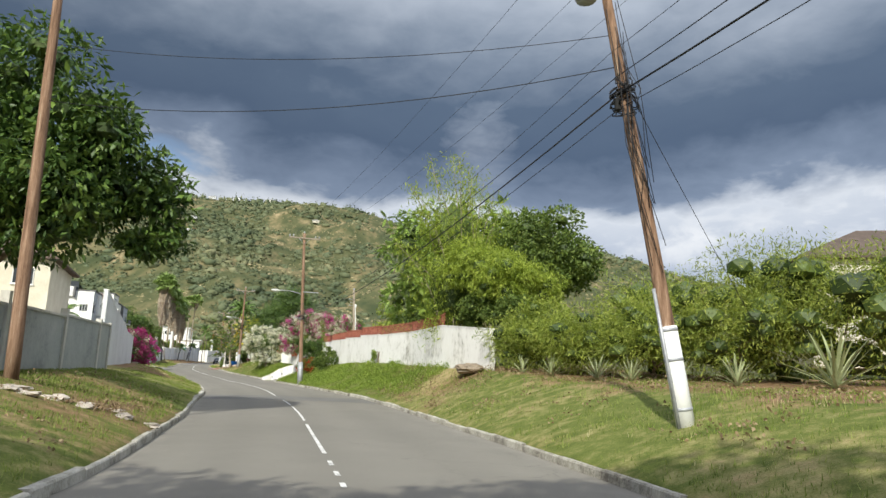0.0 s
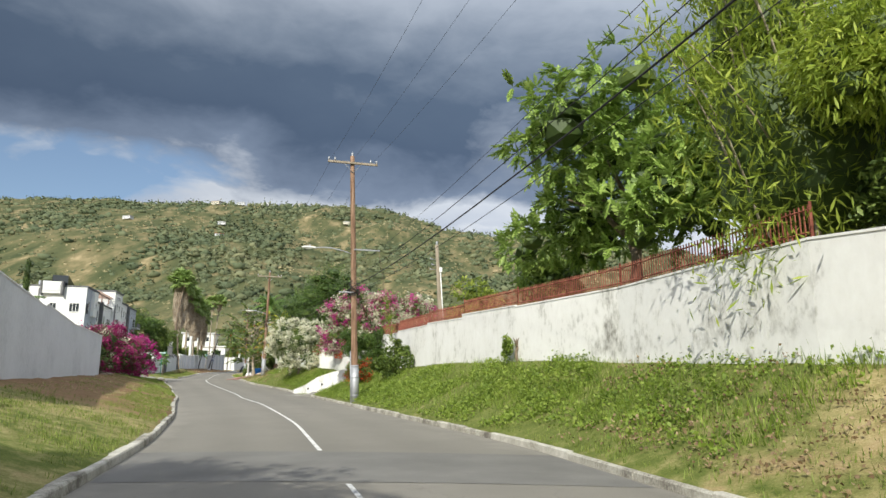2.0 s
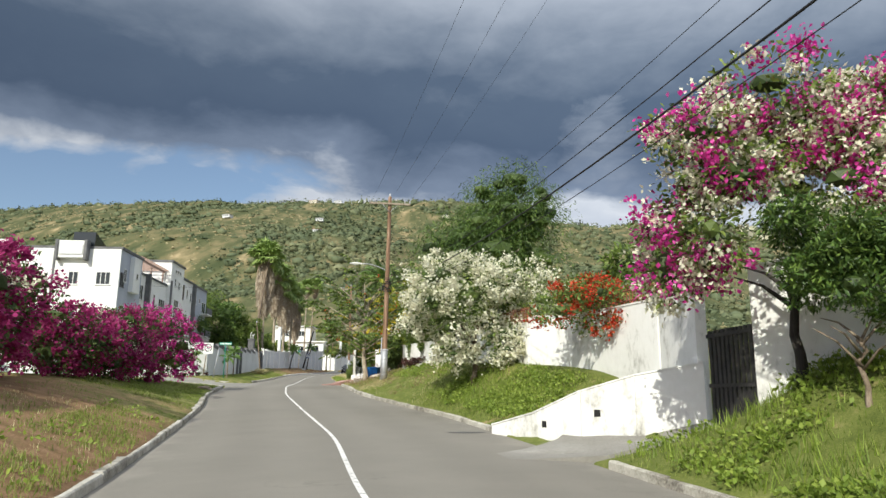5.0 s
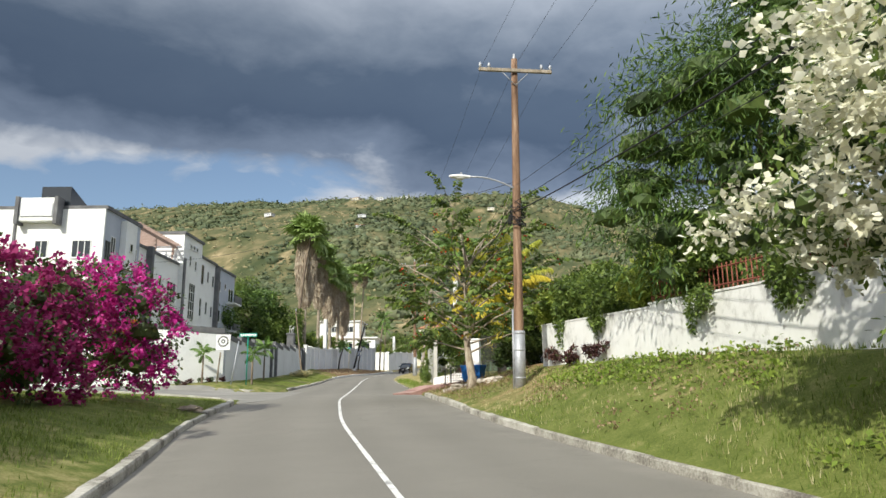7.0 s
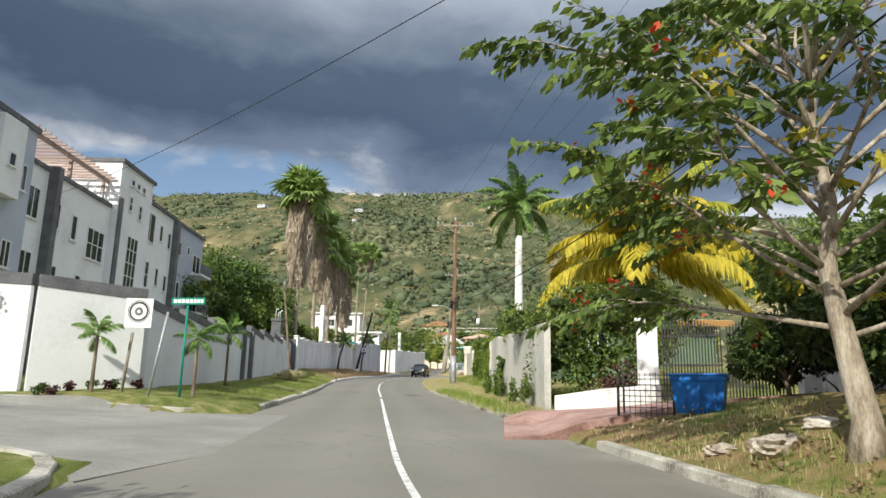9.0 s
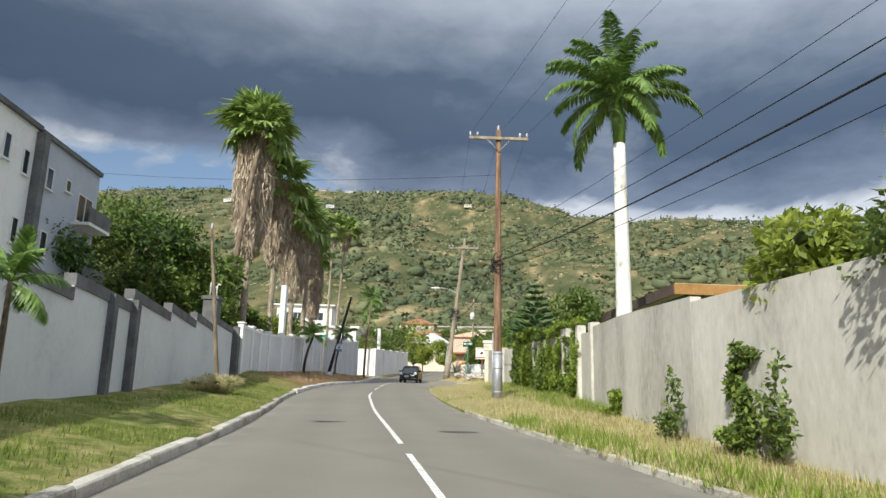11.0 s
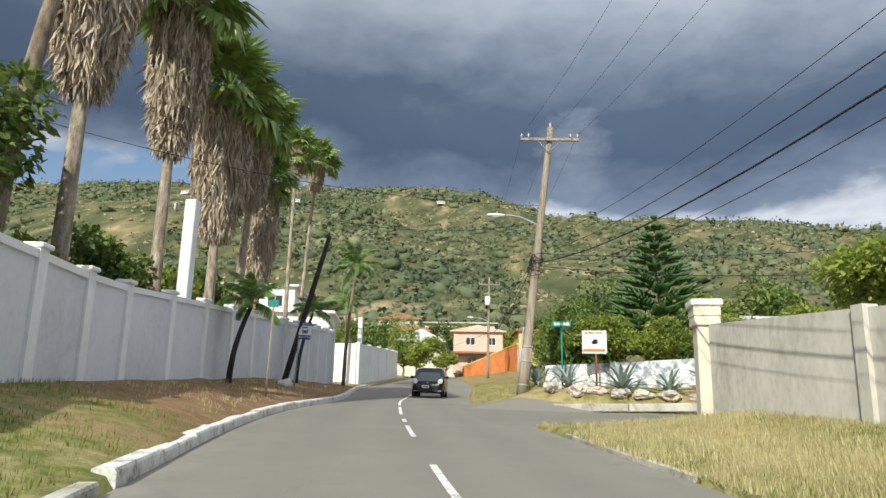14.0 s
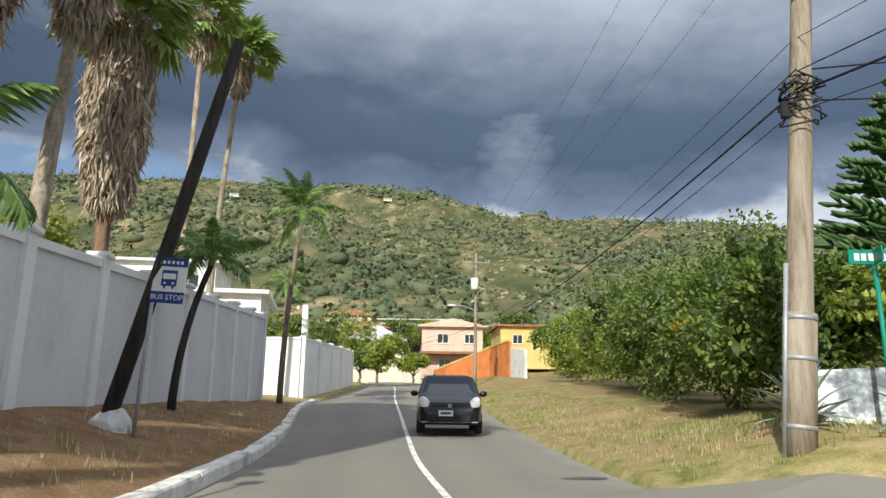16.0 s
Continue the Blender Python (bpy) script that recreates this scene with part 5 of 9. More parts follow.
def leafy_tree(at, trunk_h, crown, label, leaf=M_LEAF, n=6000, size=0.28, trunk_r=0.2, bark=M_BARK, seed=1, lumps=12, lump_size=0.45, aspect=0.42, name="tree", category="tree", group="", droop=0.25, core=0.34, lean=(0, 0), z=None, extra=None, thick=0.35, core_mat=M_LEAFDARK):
    """at: (x, y); crown: list of (centre relative to the foot, radii)."""
    rng = np.random.RandomState(seed)
    x, y = at
    root = thing(name, (x, y, gz(x, y) if z is None else z), label, category, group)
    if trunk_h:
        trunk_part(root, (0, 0, -0.2), (lean[0], lean[1], trunk_h), trunk_r, bark, seed, limbs=6, spread=max(r[0] for _, r in crown) * 0.45, limb_len=max(r[2] for _, r in crown) * 0.5)
    blobs = []
    for c, r in crown:
        blobs += sub_blobs(c, r, lumps, rng, lump_size)
    pts, out = blob_points(blobs, n, rng, thick)
    leaf_cloud("crown", pts, size, leaf, root, seed, aspect, droop, out)
    # the core's dark colour stands in for shadow gaps in the crown
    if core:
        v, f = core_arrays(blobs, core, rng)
        raw_part("inner_crown", v, f, core_mat, root, core_mat != M_LEAFDARK, "dark core painted as the shade among the leaves")
    if extra:
        for mat, frac, sz, nm in extra:
            m = int(n * frac)
            c2, o2 = blob_points([(bc, (br[0] * 0.93, br[1] * 0.93, br[2] * 0.93)) for bc, br in blobs], max(24, m // 50), rng, 0.10)
            k2 = rng.randint(0, len(c2), m)
            p2, o2 = c2[k2] + rng.normal(size=(m, 3)) * rng.uniform(0.08, 0.17, len(c2))[k2][:, None], o2[k2]
            leaf_cloud("blossom", p2, sz, mat, root, seed + 5, 0.8, 0.0, o2, nm.replace("_", " "))["kind"] = "stuff"
    return root


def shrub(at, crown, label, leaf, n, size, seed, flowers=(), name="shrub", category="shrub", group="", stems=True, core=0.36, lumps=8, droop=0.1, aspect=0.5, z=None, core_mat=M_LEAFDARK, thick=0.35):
    return leafy_tree(at, 0.6 if stems else 0, crown, label, leaf, n, size, 0.07, M_BARK, seed, lumps, 0.5, aspect, name, category, group, droop, core, z=z, extra=flowers, core_mat=core_mat, thick=thick)


# -- hillside woods and scrub --
def clump_mesh(V, F, c, r, h, rng, sub):
    k = len(V)
    ph = rng.uniform(0, 9)
    for v in sub[0]:
        w = 1 + 0.28 * math.sin(v[0] * 3.1 + ph) * math.sin(v[1] * 3.7 + ph * 2) + 0.16 * math.sin(v[2] * 6 + ph) + rng.uniform(-0.15, 0.15)
        V.append((c[0] + v[0] * r * w, c[1] + v[1] * r * w, c[2] + (v[2] * 0.5 + 0.30) * h * w))
    for f in sub[1]:
        F.append((k + f[0], k + f[1], k + f[2]))


def ico(sub):
    bm = bmesh.new()
    bmesh.ops.create_icosphere(bm, subdivisions=sub, radius=1)
    bm.verts.ensure_lookup_table()
    out = [tuple(v.co) for v in bm.verts], [tuple(v.index for v in f.verts) for f in bm.faces]
    bm.free()
    return out


def hill_ground():
    """The height of the built ground under a place on the hillside."""
    me = bpy.data.objects["ground"].data
    from mathutils.bvhtree import BVHTree
    bt = BVHTree.FromPolygons([v.co for v in me.vertices], [p.vertices for p in me.polygons])

    def at(x, y):
        hit = bt.ray_cast(Vector((x, y, 900)), Vector((0, 0, -1)))
        return hit[0].z if hit[0] else gz(x, y)
    return at


M_HILLTREE = surface("hillside_foliage", [(0.15, (0.062, 0.086, 0.052)), (0.45, (0.110, 0.134, 0.076)), (0.70, (0.165, 0.178, 0.100)), (0.94, (0.25, 0.24, 0.14))], scale=0.012, fine=0.03, rough=0.95, bump=0, rand=0.28, island=True, spec=0.1)
M_HILLDRY = surface("hillside_dry_scrub", [(0.12, (0.16, 0.16, 0.085)), (0.5, (0.30, 0.265, 0.15)), (0.92, (0.47, 0.395, 0.25))], scale=0.012, fine=0.05, rough=0.95, bump=0, rand=0.45, island=True, spec=0.1)
HILL_AT = hill_ground()


def hillside_woods():
    rng = np.random.RandomState(11)
    green, dry = [], []
    tries = count = 0
    while count < 14500 and tries < 120000:
        tries += 1
        y = 268 + 662 * rng.uniform(0, 1) ** 0.8
        x = -40 + math.tan(rng.uniform(-0.78, 0.62)) * (y + 40)
        q = Vector((x * 0.012, y * 0.005, 0.0))
        bare = noise.noise(q) + 0.6 * noise.noise(q * 2.7) + 0.35 * noise.noise(q * 7.0)
        high = (y - 268) / 662
        bare += 0.28 * high * float(smoothstep(-160, 0, x))
        z = HILL_AT(x, y)
        if bare > 0.20 - 0.36 * high * high and rng.uniform() < 0.9:
            if rng.uniform() < 0.35:
                r = rng.uniform(0.7, 1.9)
                dry.append((x, y, z - 0.1, r, r * 0.7))
            continue
        r = (1.1 + 3.9 * rng.uniform(0, 1) ** 3.0) * (1.0 + 0.25 * high)
        green.append((x, y, z - 0.15 * r, r, r * rng.uniform(0.55, 0.95)))
        count += 1
    for _ in range(230):
        x, y = rng.uniform(-760, 330), 880 + rng.uniform(-8, 14)
        r = rng.uniform(1.8, 5.2)
        for k in range(2):
            xx = x + rng.uniform(-4, 4)
            green.append((xx, y, HILL_AT(xx, y), r * rng.uniform(0.6, 1), r * rng.uniform(0.7, 1.6)))

    def mass(name, rows, per, material, label, category, seed):
        a = np.array(rows)
        a = np.repeat(a, np.where(a[:, 1] < 420, per * 2, per), 0)
        d = rng.normal(size=(len(a), 3))
        d /= np.linalg.norm(d, axis=1)[:, None]
        d[:, 2] = np.abs(d[:, 2]) * 1.15 - 0.25
        k = rng.uniform(0.85, 1.2, len(a))[:, None]
        c = a[:, :3] + np.stack([d[:, 0] * a[:, 3], d[:, 1] * a[:, 3], (d[:, 2] + 0.45) * a[:, 4]], 1) * k
        L = a[:, 3] * np.where(a[:, 1] < 420, 0.40, 0.52) * rng.uniform(0.6, 1.2, len(a))
        ob = leaf_cloud(name, c, 1.0, material, None, seed, 0.85, 0.1, d, scales=L)
        tagged(ob, label, category, kind="stuff")

    mass("hillside_trees", green, 6, M_HILLTREE, "dense green trees covering the hillside", "woods", 5)
    mass("hillside_scrub", dry, 4, M_HILLDRY, "dry olive scrub on the bare hillside", "scrub", 6)
    for rows, mat, nm, lb in ((green, M_HILLTREE, "hillside_tree_mass", "rounded crowns of the hillside trees"), (dry, M_HILLDRY, "hillside_scrub_mass", "rounded clumps of the hillside scrub")):
        dome = ico(1)
        dome = dome[0], [f for f in dome[1] if max(dome[0][k][2] for k in f) > -0.6]
        for far in (False, True):
            V, F = [], []
            for x, y, z, r, h in rows:
                if (y > 520) == far:
                    clump_mesh(V, F, (x, y, z - 0.3), r * 0.76, h * 1.2, rng, dome)
            ob = fast_part(nm, np.array(V), np.array(F), mat)
            ob.data.shade_smooth()
            tagged(ob, lb, "woods", kind="stuff")


hillside_woods()

# -- the big shade tree by the verge --
leafy_tree((-13.9, 20.8), 3.8, [((0.3, 0.2, 7.2), (4.3, 4.4, 4.1)), ((1.8, 0.7, 5.4), (3.0, 3.4, 2.4)), ((-2.1, -0.8, 6.4), (3.8, 3.9, 3.5)), ((2.4, 0.2, 6.6), (2.4, 2.6, 2.6)), ((3.9, 1.3, 6.4), (2.0, 2.4, 2.3)), ((4.4, 1.8, 4.3), (1.2, 1.5, 0.8))], "large round glossy-leaved shade tree beside the road", M_LEAFMANGO, 36000, 0.32, 0.26, M_BARK, 21, lumps=22, lump_size=0.4, aspect=0.36, droop=0.5)

leafy_tree((-8.6, -5.0), 5.0, [((2.4, -0.5, 8.6), (5.2, 4.4, 3.0)), ((7.6, -0.6, 8.8), (4.6, 4.0, 2.6))], "wide shade tree that overhangs the road", M_LEAFMANGO, 7000, 0.46, 0.32, M_BARK, 22, lumps=16, lump_size=0.42, aspect=0.36, droop=0.5)

# -- hedge on the near bank, bamboo and breadfruit behind the white wall --
for i, (hx, hy, hh, hr) in enumerate([(3.6, 30.6, 3.0, 1.9), (5.6, 28.0, 3.1, 2.1), (7.8, 26.0, 3.6, 2.3), (10.2, 24.6, 5.0, 2.6), (13.2, 23.4, 6.2, 3.0), (16.6, 22.0, 6.6, 3.2), (20, 20.5, 6.8, 3.2), (9.0, 29.5, 5.0, 2.8), (13, 27, 6.2, 3.0)]):
    shrub((hx, hy), [((0, 0, hh * 0.42), (hr * 1.1, hr * 1.1, hh * 0.52))], "feathery bright green hedge shrub on the bank", M_HEDGE, 11000, 0.19, 40 + i, name="hedge_shrub", category="shrub", group="hedge on the bank", lumps=26, core=0.34, aspect=0.2, thick=0.55)


def bamboo(at, label, seed=5):
    rng = np.random.RandomState(seed)
    x, y = at
    root = thing("bamboo_clump", (x, y, gz(x, y)), label, "bamboo")
    culms, pts = [], []
    for k in range(34):
        a = rng.uniform(0, 6.28)
        b = Vector((math.cos(a), math.sin(a), 0)) * rng.uniform(0.1, 1.1)
        reach = rng.uniform(0.5, 3.6)
        h = rng.uniform(7.8, 13.9) * (1 - 0.06 * reach)
        way = Vector((math.cos(a + rng.uniform(-0.5, 0.5)), math.sin(a + rng.uniform(-0.5, 0.5)), 0))
        if rng.uniform() < 0.35:
            way = Vector((-0.8, -0.5, 0)).normalized()
        path = []
        for s in np.linspace(0, 1, 9):
            path.append(b + way * reach * s ** 2.2 + Vector((0, 0, h * (s - 0.16 * reach / 5 * s ** 4))))
        culms.append((path, [0.045 * (1 - 0.8 * s) for s in np.linspace(0, 1, 9)]))
        for _ in range(640):
            s = rng.uniform(0.25, 1.0)
            i = min(7, int(s * 8))
            p = path[i].lerp(path[i + 1], s * 8 - i)
            w = 0.35 + 1.0 * math.sin(s * 3.0)
            pts.append(p + Vector(rng.normal(size=3)) * 0.42 * w)
        for _ in range(60):
            s = rng.uniform(0.1, 0.4)
            pts.append(b + way * reach * s + Vector((rng.normal() * 0.5, rng.normal() * 0.7, h * s)))
    for path, radii in culms:
        tube("culm", path, radii, M_PALEBARK, root, n=5)
    leaf_cloud("leaves", np.array([tuple(p) for p in pts]), 0.27, M_BAMBOO, root, seed, 0.17, 0.7)
    # two dark lumps that paint the shade inside the clump
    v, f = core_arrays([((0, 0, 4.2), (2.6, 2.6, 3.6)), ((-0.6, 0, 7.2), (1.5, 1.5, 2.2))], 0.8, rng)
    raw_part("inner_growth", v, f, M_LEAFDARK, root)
    return root


bamboo((1.1, 39.2), "tall feathery yellow-green bamboo clump behind the white wall")
shrub((1.5, 36.6), [((0.5, 0, 5.1), (2.4, 2.4, 2.0)), ((1.4, -2.3, 4.0), (1.9, 1.9, 1.5)), ((2.8, -1.8, 3.9), (2.2, 2.0, 1.7))], "drooping bamboo foliage hanging over the white wall", M_BAMBOO, 30000, 0.25, 61, name="bamboo_shrub", category="bamboo", stems=False, lumps=14, aspect=0.19, droop=0.8)
shrub((2.2, 36.4), [((0, 0, 2.6), (1.6, 2.4, 1.4)), ((1.2, -2.6, 2.3), (1.4, 1.8, 1.2))], "dense green undergrowth behind the white wall", M_LEAF, 9000, 0.16, 63, name="undergrowth", stems=False)
shrub((4.2, 31.6), [((0, 0, 2.1), (1.9, 1.8, 1.8))], "feathery green hedge shrub where the wall ends", M_HEDGE, 5000, 0.17, 62, name="hedge_shrub", group="hedge on the bank", lumps=10)


def breadfruit(at, crown, n, label, seed):
    """A tree whose large leaves are cut into lobes along a rib, in rosettes."""
    rng = np.random.RandomState(seed)
    x, y = at
    root = thing("breadfruit_tree", (x, y, gz(x, y)), label, "tree")
    trunk_part(root, (0, 0, -0.2), (0, 0, 5.0), 0.3, M_BARK, seed, limbs=7, spread=2.6, limb_len=2.6)
    blobs = []
    for c, r in crown:
        blobs += sub_blobs(c, r, 14, rng, 0.42)
    tips, out = blob_points(blobs, n // 7, rng, 0.3)
    p, d = np.repeat(tips, 7, 0), np.repeat(out, 7, 0) * 0.7 + rng.normal(size=(len(tips) * 7, 3)) * 0.75
    d[:, 2] += 0.1
    d /= np.linalg.norm(d, axis=1)[:, None]
    s = np.cross(d, np.array([0, 0, 1.0]) + rng.normal(size=d.shape) * 0.25)
    s /= np.linalg.norm(s, axis=1)[:, None]
    u = np.cross(s, d)
    L = (0.62 * rng.uniform(0.7, 1.25, len(p)))[:, None]
    co = []
    for k, way, side, ln in [(0.80, 1.0, 0.0, 0.42)] + [(q, 0.75, sg, w) for q, w in ((0.22, 0.26), (0.42, 0.34), (0.62, 0.32), (0.78, 0.25)) for sg in (-1, 1)]:
        b0 = p + d * L * k - u * L * 0.28 * k * k
        e = d * way + s * side * 0.85 - u * 0.12
        e /= np.linalg.norm(e, axis=1)[:, None]
        w = np.cross(e, u)
        co += [np.stack([b0, b0 + e * L * ln * 0.55 + w * L * 0.085, b0 + e * L * ln - u * L * 0.06, b0 + e * L * ln * 0.55 - w * L * 0.085], 1)]
    tip = p + d * L * 0.85 - u * L * 0.2
    co += [np.stack([p, p + d * L * 0.45 + s * L * 0.10, tip, p + d * L * 0.45 - s * L * 0.10], 1)]
    co = np.stack(co, 1).reshape(-1, 3)
    k = np.arange(len(co) // 4)[:, None] * 4
    fast_part("crown", co, np.concatenate([k + [0, 1, 2], k + [0, 2, 3]], 1).reshape(-1, 3), M_BREADFRUIT, root)
    # dark lumps whose colour gives the shade behind the lobed leaves
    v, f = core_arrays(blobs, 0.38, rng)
    raw_part("inner_crown", v, f, M_LEAFDARK, root, False, "dark core painted as the shade among the lobed leaves")
    return root


breadfruit((0.4, 51.5), [((0.2, 0, 8.4), (5.0, 5.2, 4.4)), ((-2.4, 3.0, 5.6), (3.4, 3.8, 2.8)), ((2.5, -3.5, 7.6), (4.4, 4.4, 4.0)), ((0.4, -4.0, 4.6), (3.0, 3.4, 2.4))], 5200, "large breadfruit tree with broad lobed leaves above the wall", 23)
leafy_tree((6.0, 41.5), 3.6, [((0.2, 0, 7.0), (3.4, 3.4, 2.9)), ((-1.6, -0.6, 5.2), (2.6, 2.6, 2.4)), ((1.8, -0.5, 5.6), (2.2, 2.2, 2.0))], "dense broad-leaved tree behind the bamboo", M_LEAF, 22000, 0.27, 0.3, M_BARK, 24, lumps=16)
leafy_tree((-1.5, 62.0), 2.0, [((0, 0, 4.2), (2.2, 2.2, 1.6))], "green tree crown behind the railing", M_LEAF, 3500, 0.4, 0.15, M_BARK, 25, lumps=8)

# -- flowering shrubs at the drive --
FL_MIX = ((M_MAGENTA, 1.0, 0.095, "magenta_flowers"), (M_WHITEFL, 1.7, 0.095, "white_flowers"))
leafy_tree((-13.7, 73.4), 2.0, [((-0.6, 0.0, 4.2), (2.3, 1.9, 1.6)), ((2.0, 0.2, 4.3), (2.4, 1.8, 1.4)), ((-1.6, 0.0, 2.5), (1.2, 1.2, 1.6)), ((4.0, 0.3, 4.1), (1.8, 1.6, 1.4)), ((0.8, -0.3, 3.0), (1.9, 1.4, 1.5)), ((2.6, -0.2, 3.0), (1.6, 1.3, 1.3))], "tall bougainvillea with mixed magenta and white flowers", M_LEAF, 14000, 0.15, 0.10, M_POLEDARK, 31, lumps=12, name="bougainvillea", category="shrub", extra=FL_MIX, core=0.3)
leafy_tree((-13.4, 71.6), 1.0, [((0.1, 0.0, 2.0), (1.5, 1.1, 1.1)), ((0.9, 0.2, 2.7), (1.2, 1.0, 1.0)), ((-0.5, -0.1, 2.5), (0.9, 0.9, 0.9)), ((1.6, 0.4, 1.9), (1.2, 1.0, 0.8))], "dark green feathery shrub beneath the bougainvillea", M_LEAFMANGO, 22000, 0.12, 0.05, M_BARK, 32, lumps=10, name="shrub", category="shrub", aspect=0.3)
leafy_tree((-21.2, 87.6), 1.6, [((-0.4, 0, 3.0), (2.9, 2.6, 2.1)), ((1.7, 1.4, 3.6), (1.9, 1.8, 1.5)), ((0.1, 1, 4.6), (2.0, 1.6, 1.2)), ((-1.8, 0, 2.0), (1.6, 1.6, 1.5)), ((-1.2, -0.6, 1.1), (1.3, 1.1, 0.9)), ((1.2, -0.5, 1.3), (1.3, 1.1, 0.9))], "wide bougainvillea tree covered in white flowers", M_LEAF, 8500, 0.13, 0.12, M_BARK, 33, lumps=12, name="bougainvillea", category="shrub", extra=((M_WHITEFL, 2.3, 0.115, "white_flowers"),), core=0.3)
shrub((-16.4, 82.6), [((0, 0.2, 3.1), (1.9, 2.4, 1.2))], "red flowering creeper over the wall top", M_LEAF, 3600, 0.13, 34, ((M_REDFL, 0.8, 0.10, "red_flowers"),), name="creeper", z=3.4, stems=False)
shrub((-12.75, 69.0), [((0, 0, 0.85), (1.05, 0.95, 0.85))], "low ixora bush with orange-red flowers", M_LEAF, 5200, 0.10, 35, ((M_REDFL, 0.45, 0.075, "red_flowers"),), name="ixora_bush")
shrub((-10.3, 64.3), [((0, 0, 1.0), (1.0, 0.7, 1.0)), ((0.5, 0.2, 1.7), (0.5, 0.4, 0.6)), ((-0.5, 0, 0.7), (0.7, 0.6, 0.6))], "leafy weed shrub against the white wall", M_LEAF, 5200, 0.15, 36, name="weed_shrub", category="shrub")
shrub((-0.9, 42.2), [((0, 0, 0.6), (0.35, 0.3, 0.6))], "wild weed growing on the white wall", M_WEED, 350, 0.14, 37, name="weed_shrub", category="shrub")
shrub((-4.3, 50.2), [((-0.35, 0, 0.5), (0.3, 0.3, 0.6))], "wild weed growing on the white wall", M_WEED, 300, 0.14, 38, name="weed_shrub", category="shrub")
# vines that climb the hanging wires beside the second pole
def wire_vine(a, b, sag, leaves, mat, label, seed, reach=0.10, low=0.0, high=1.0):
    rng = np.random.RandomState(seed)
    a, b = Vector(a), Vector(b)
    root = thing("wire_vine", b, label, "creeper", "vines on the wires")
    pts = [a.lerp(b, s) - b - Vector((0, 0, 4 * sag * s * (1 - s))) for s in np.linspace(0, 1, 15)]
    tube("stem", pts, 0.012, M_BARK, root, n=5)
    c = []
    for _ in range(leaves):
        s = high + (low - high) * rng.uniform() ** 0.7
        k = min(13, int(s * 14))
        p = pts[k].lerp(pts[k + 1], s * 14 - k)
        w = reach * (0.5 + 1.1 * abs(math.sin(s * 19 + seed)))
        c.append(tuple(p + Vector(rng.normal(size=3)) * w))
    leaf_cloud("leaves", np.array(c), 0.11, mat, root, seed, 0.55, 0.4)


VINE_FOOT = Vector((-10.2, 64.2, gz(-10.2, 64.2) + 1.5))
wire_vine(POLE2[1](7.95) + POLE2[2] @ Vector((1.35, -0.2, 0)), VINE_FOOT, 0.15, 620, M_WEED, "green vine climbing a hanging wire", 3, 0.11, 0.42, 1.0)
wire_vine(POLE2[1](5.9) + Vector((0.15, 0, 0)), VINE_FOOT + Vector((-0.4, 0.3, 0.4)), 0.45, 420, M_LEAFDARK, "dry dark vine on a slack wire", 4, 0.07)
# long magenta bougainvillea on the downhill verge
for i, (bx, by, bh, br, mat) in enumerate([(-33.6, 75.2, 4.5, 2.3, M_CRIMSON), (-35.2, 79.6, 4.0, 2.4, M_CRIMSON), (-36.8, 84.2, 3.5, 2.4, M_CRIMSON), (-38.4, 88.8, 3.4, 2.4, M_CRIMSON), (-40.0, 93.4, 3.6, 2.4, M_CRIMSON), (-41.4, 98.0, 4.2, 2.5, M_MAGENTA)]):
    extra = [(mat, 2.2, 0.14, "magenta_flowers")]
    if i in (0, 3):
        extra.append((M_WHITEFL, 0.2, 0.12, "pale_flowers"))
    shrub((bx, by), [((0, 0, bh * 0.5), (br, br * 1.2, bh * 0.56))], "sprawling bougainvillea shrub thick with magenta flowers", M_LEAFDARK, 4200, 0.16, 70 + i, tuple(extra), name="bougainvillea", group="magenta bougainvillea along the verge", lumps=12)
# ---- palms ----


def frond_mesh(name, length, leaflet, droop, material, n=26, rise=0.25, width=1.0, seed=0, hang=0.35):
    """A feather frond along +x: a bent rib with leaflets on both sides."""
    rng = np.random.RandomState(seed)
    V, F = [], []
    rib = []
    for s in np.linspace(0, 1, 13):
        rib.append(Vector((length * s * (1 - 0.12 * s * s), 0, length * (rise * s - droop * s ** 2.2))))
    v, f = tube_arrays(rib, [0.035 * (1 - 0.85 * k / 12) for k in range(13)], 4)
    V += v
    F += f
    for k in range(n):
        s = 0.14 + 0.86 * (k + 0.5) / n
        i = min(11, int(s * 12))
        p = rib[i].lerp(rib[i + 1], s * 12 - i)
        way = (rib[i + 1] - rib[i]).normalized()
        L = leaflet * math.sin(math.pi * (0.12 + 0.83 * s)) ** 0.7 * rng.uniform(0.85, 1.1)
        for side in (-1, 1):
            d = (Vector((0, side, 0)) * 0.8 + way * 0.55 + Vector((0, 0, -hang - 0.5 * rng.uniform()))).normalized()
            w = way * 0.045 * width
            m = p + d * L * 0.5 + Vector((0, 0, 0.05 * L))
            e = p + d * L + Vector((0, 0, -0.22 * L))
            b = len(V)
            V += [p - w * 0.6, p + w * 0.6, m + w, m - w, e]
            F += [(b, b + 1, b + 2, b + 3), (b + 3, b + 2, b + 4)]
    me = bpy.data.meshes.new(name)
    me.from_pydata([tuple(q) for q in V], [], F)
    me.materials.append(material)
    return me


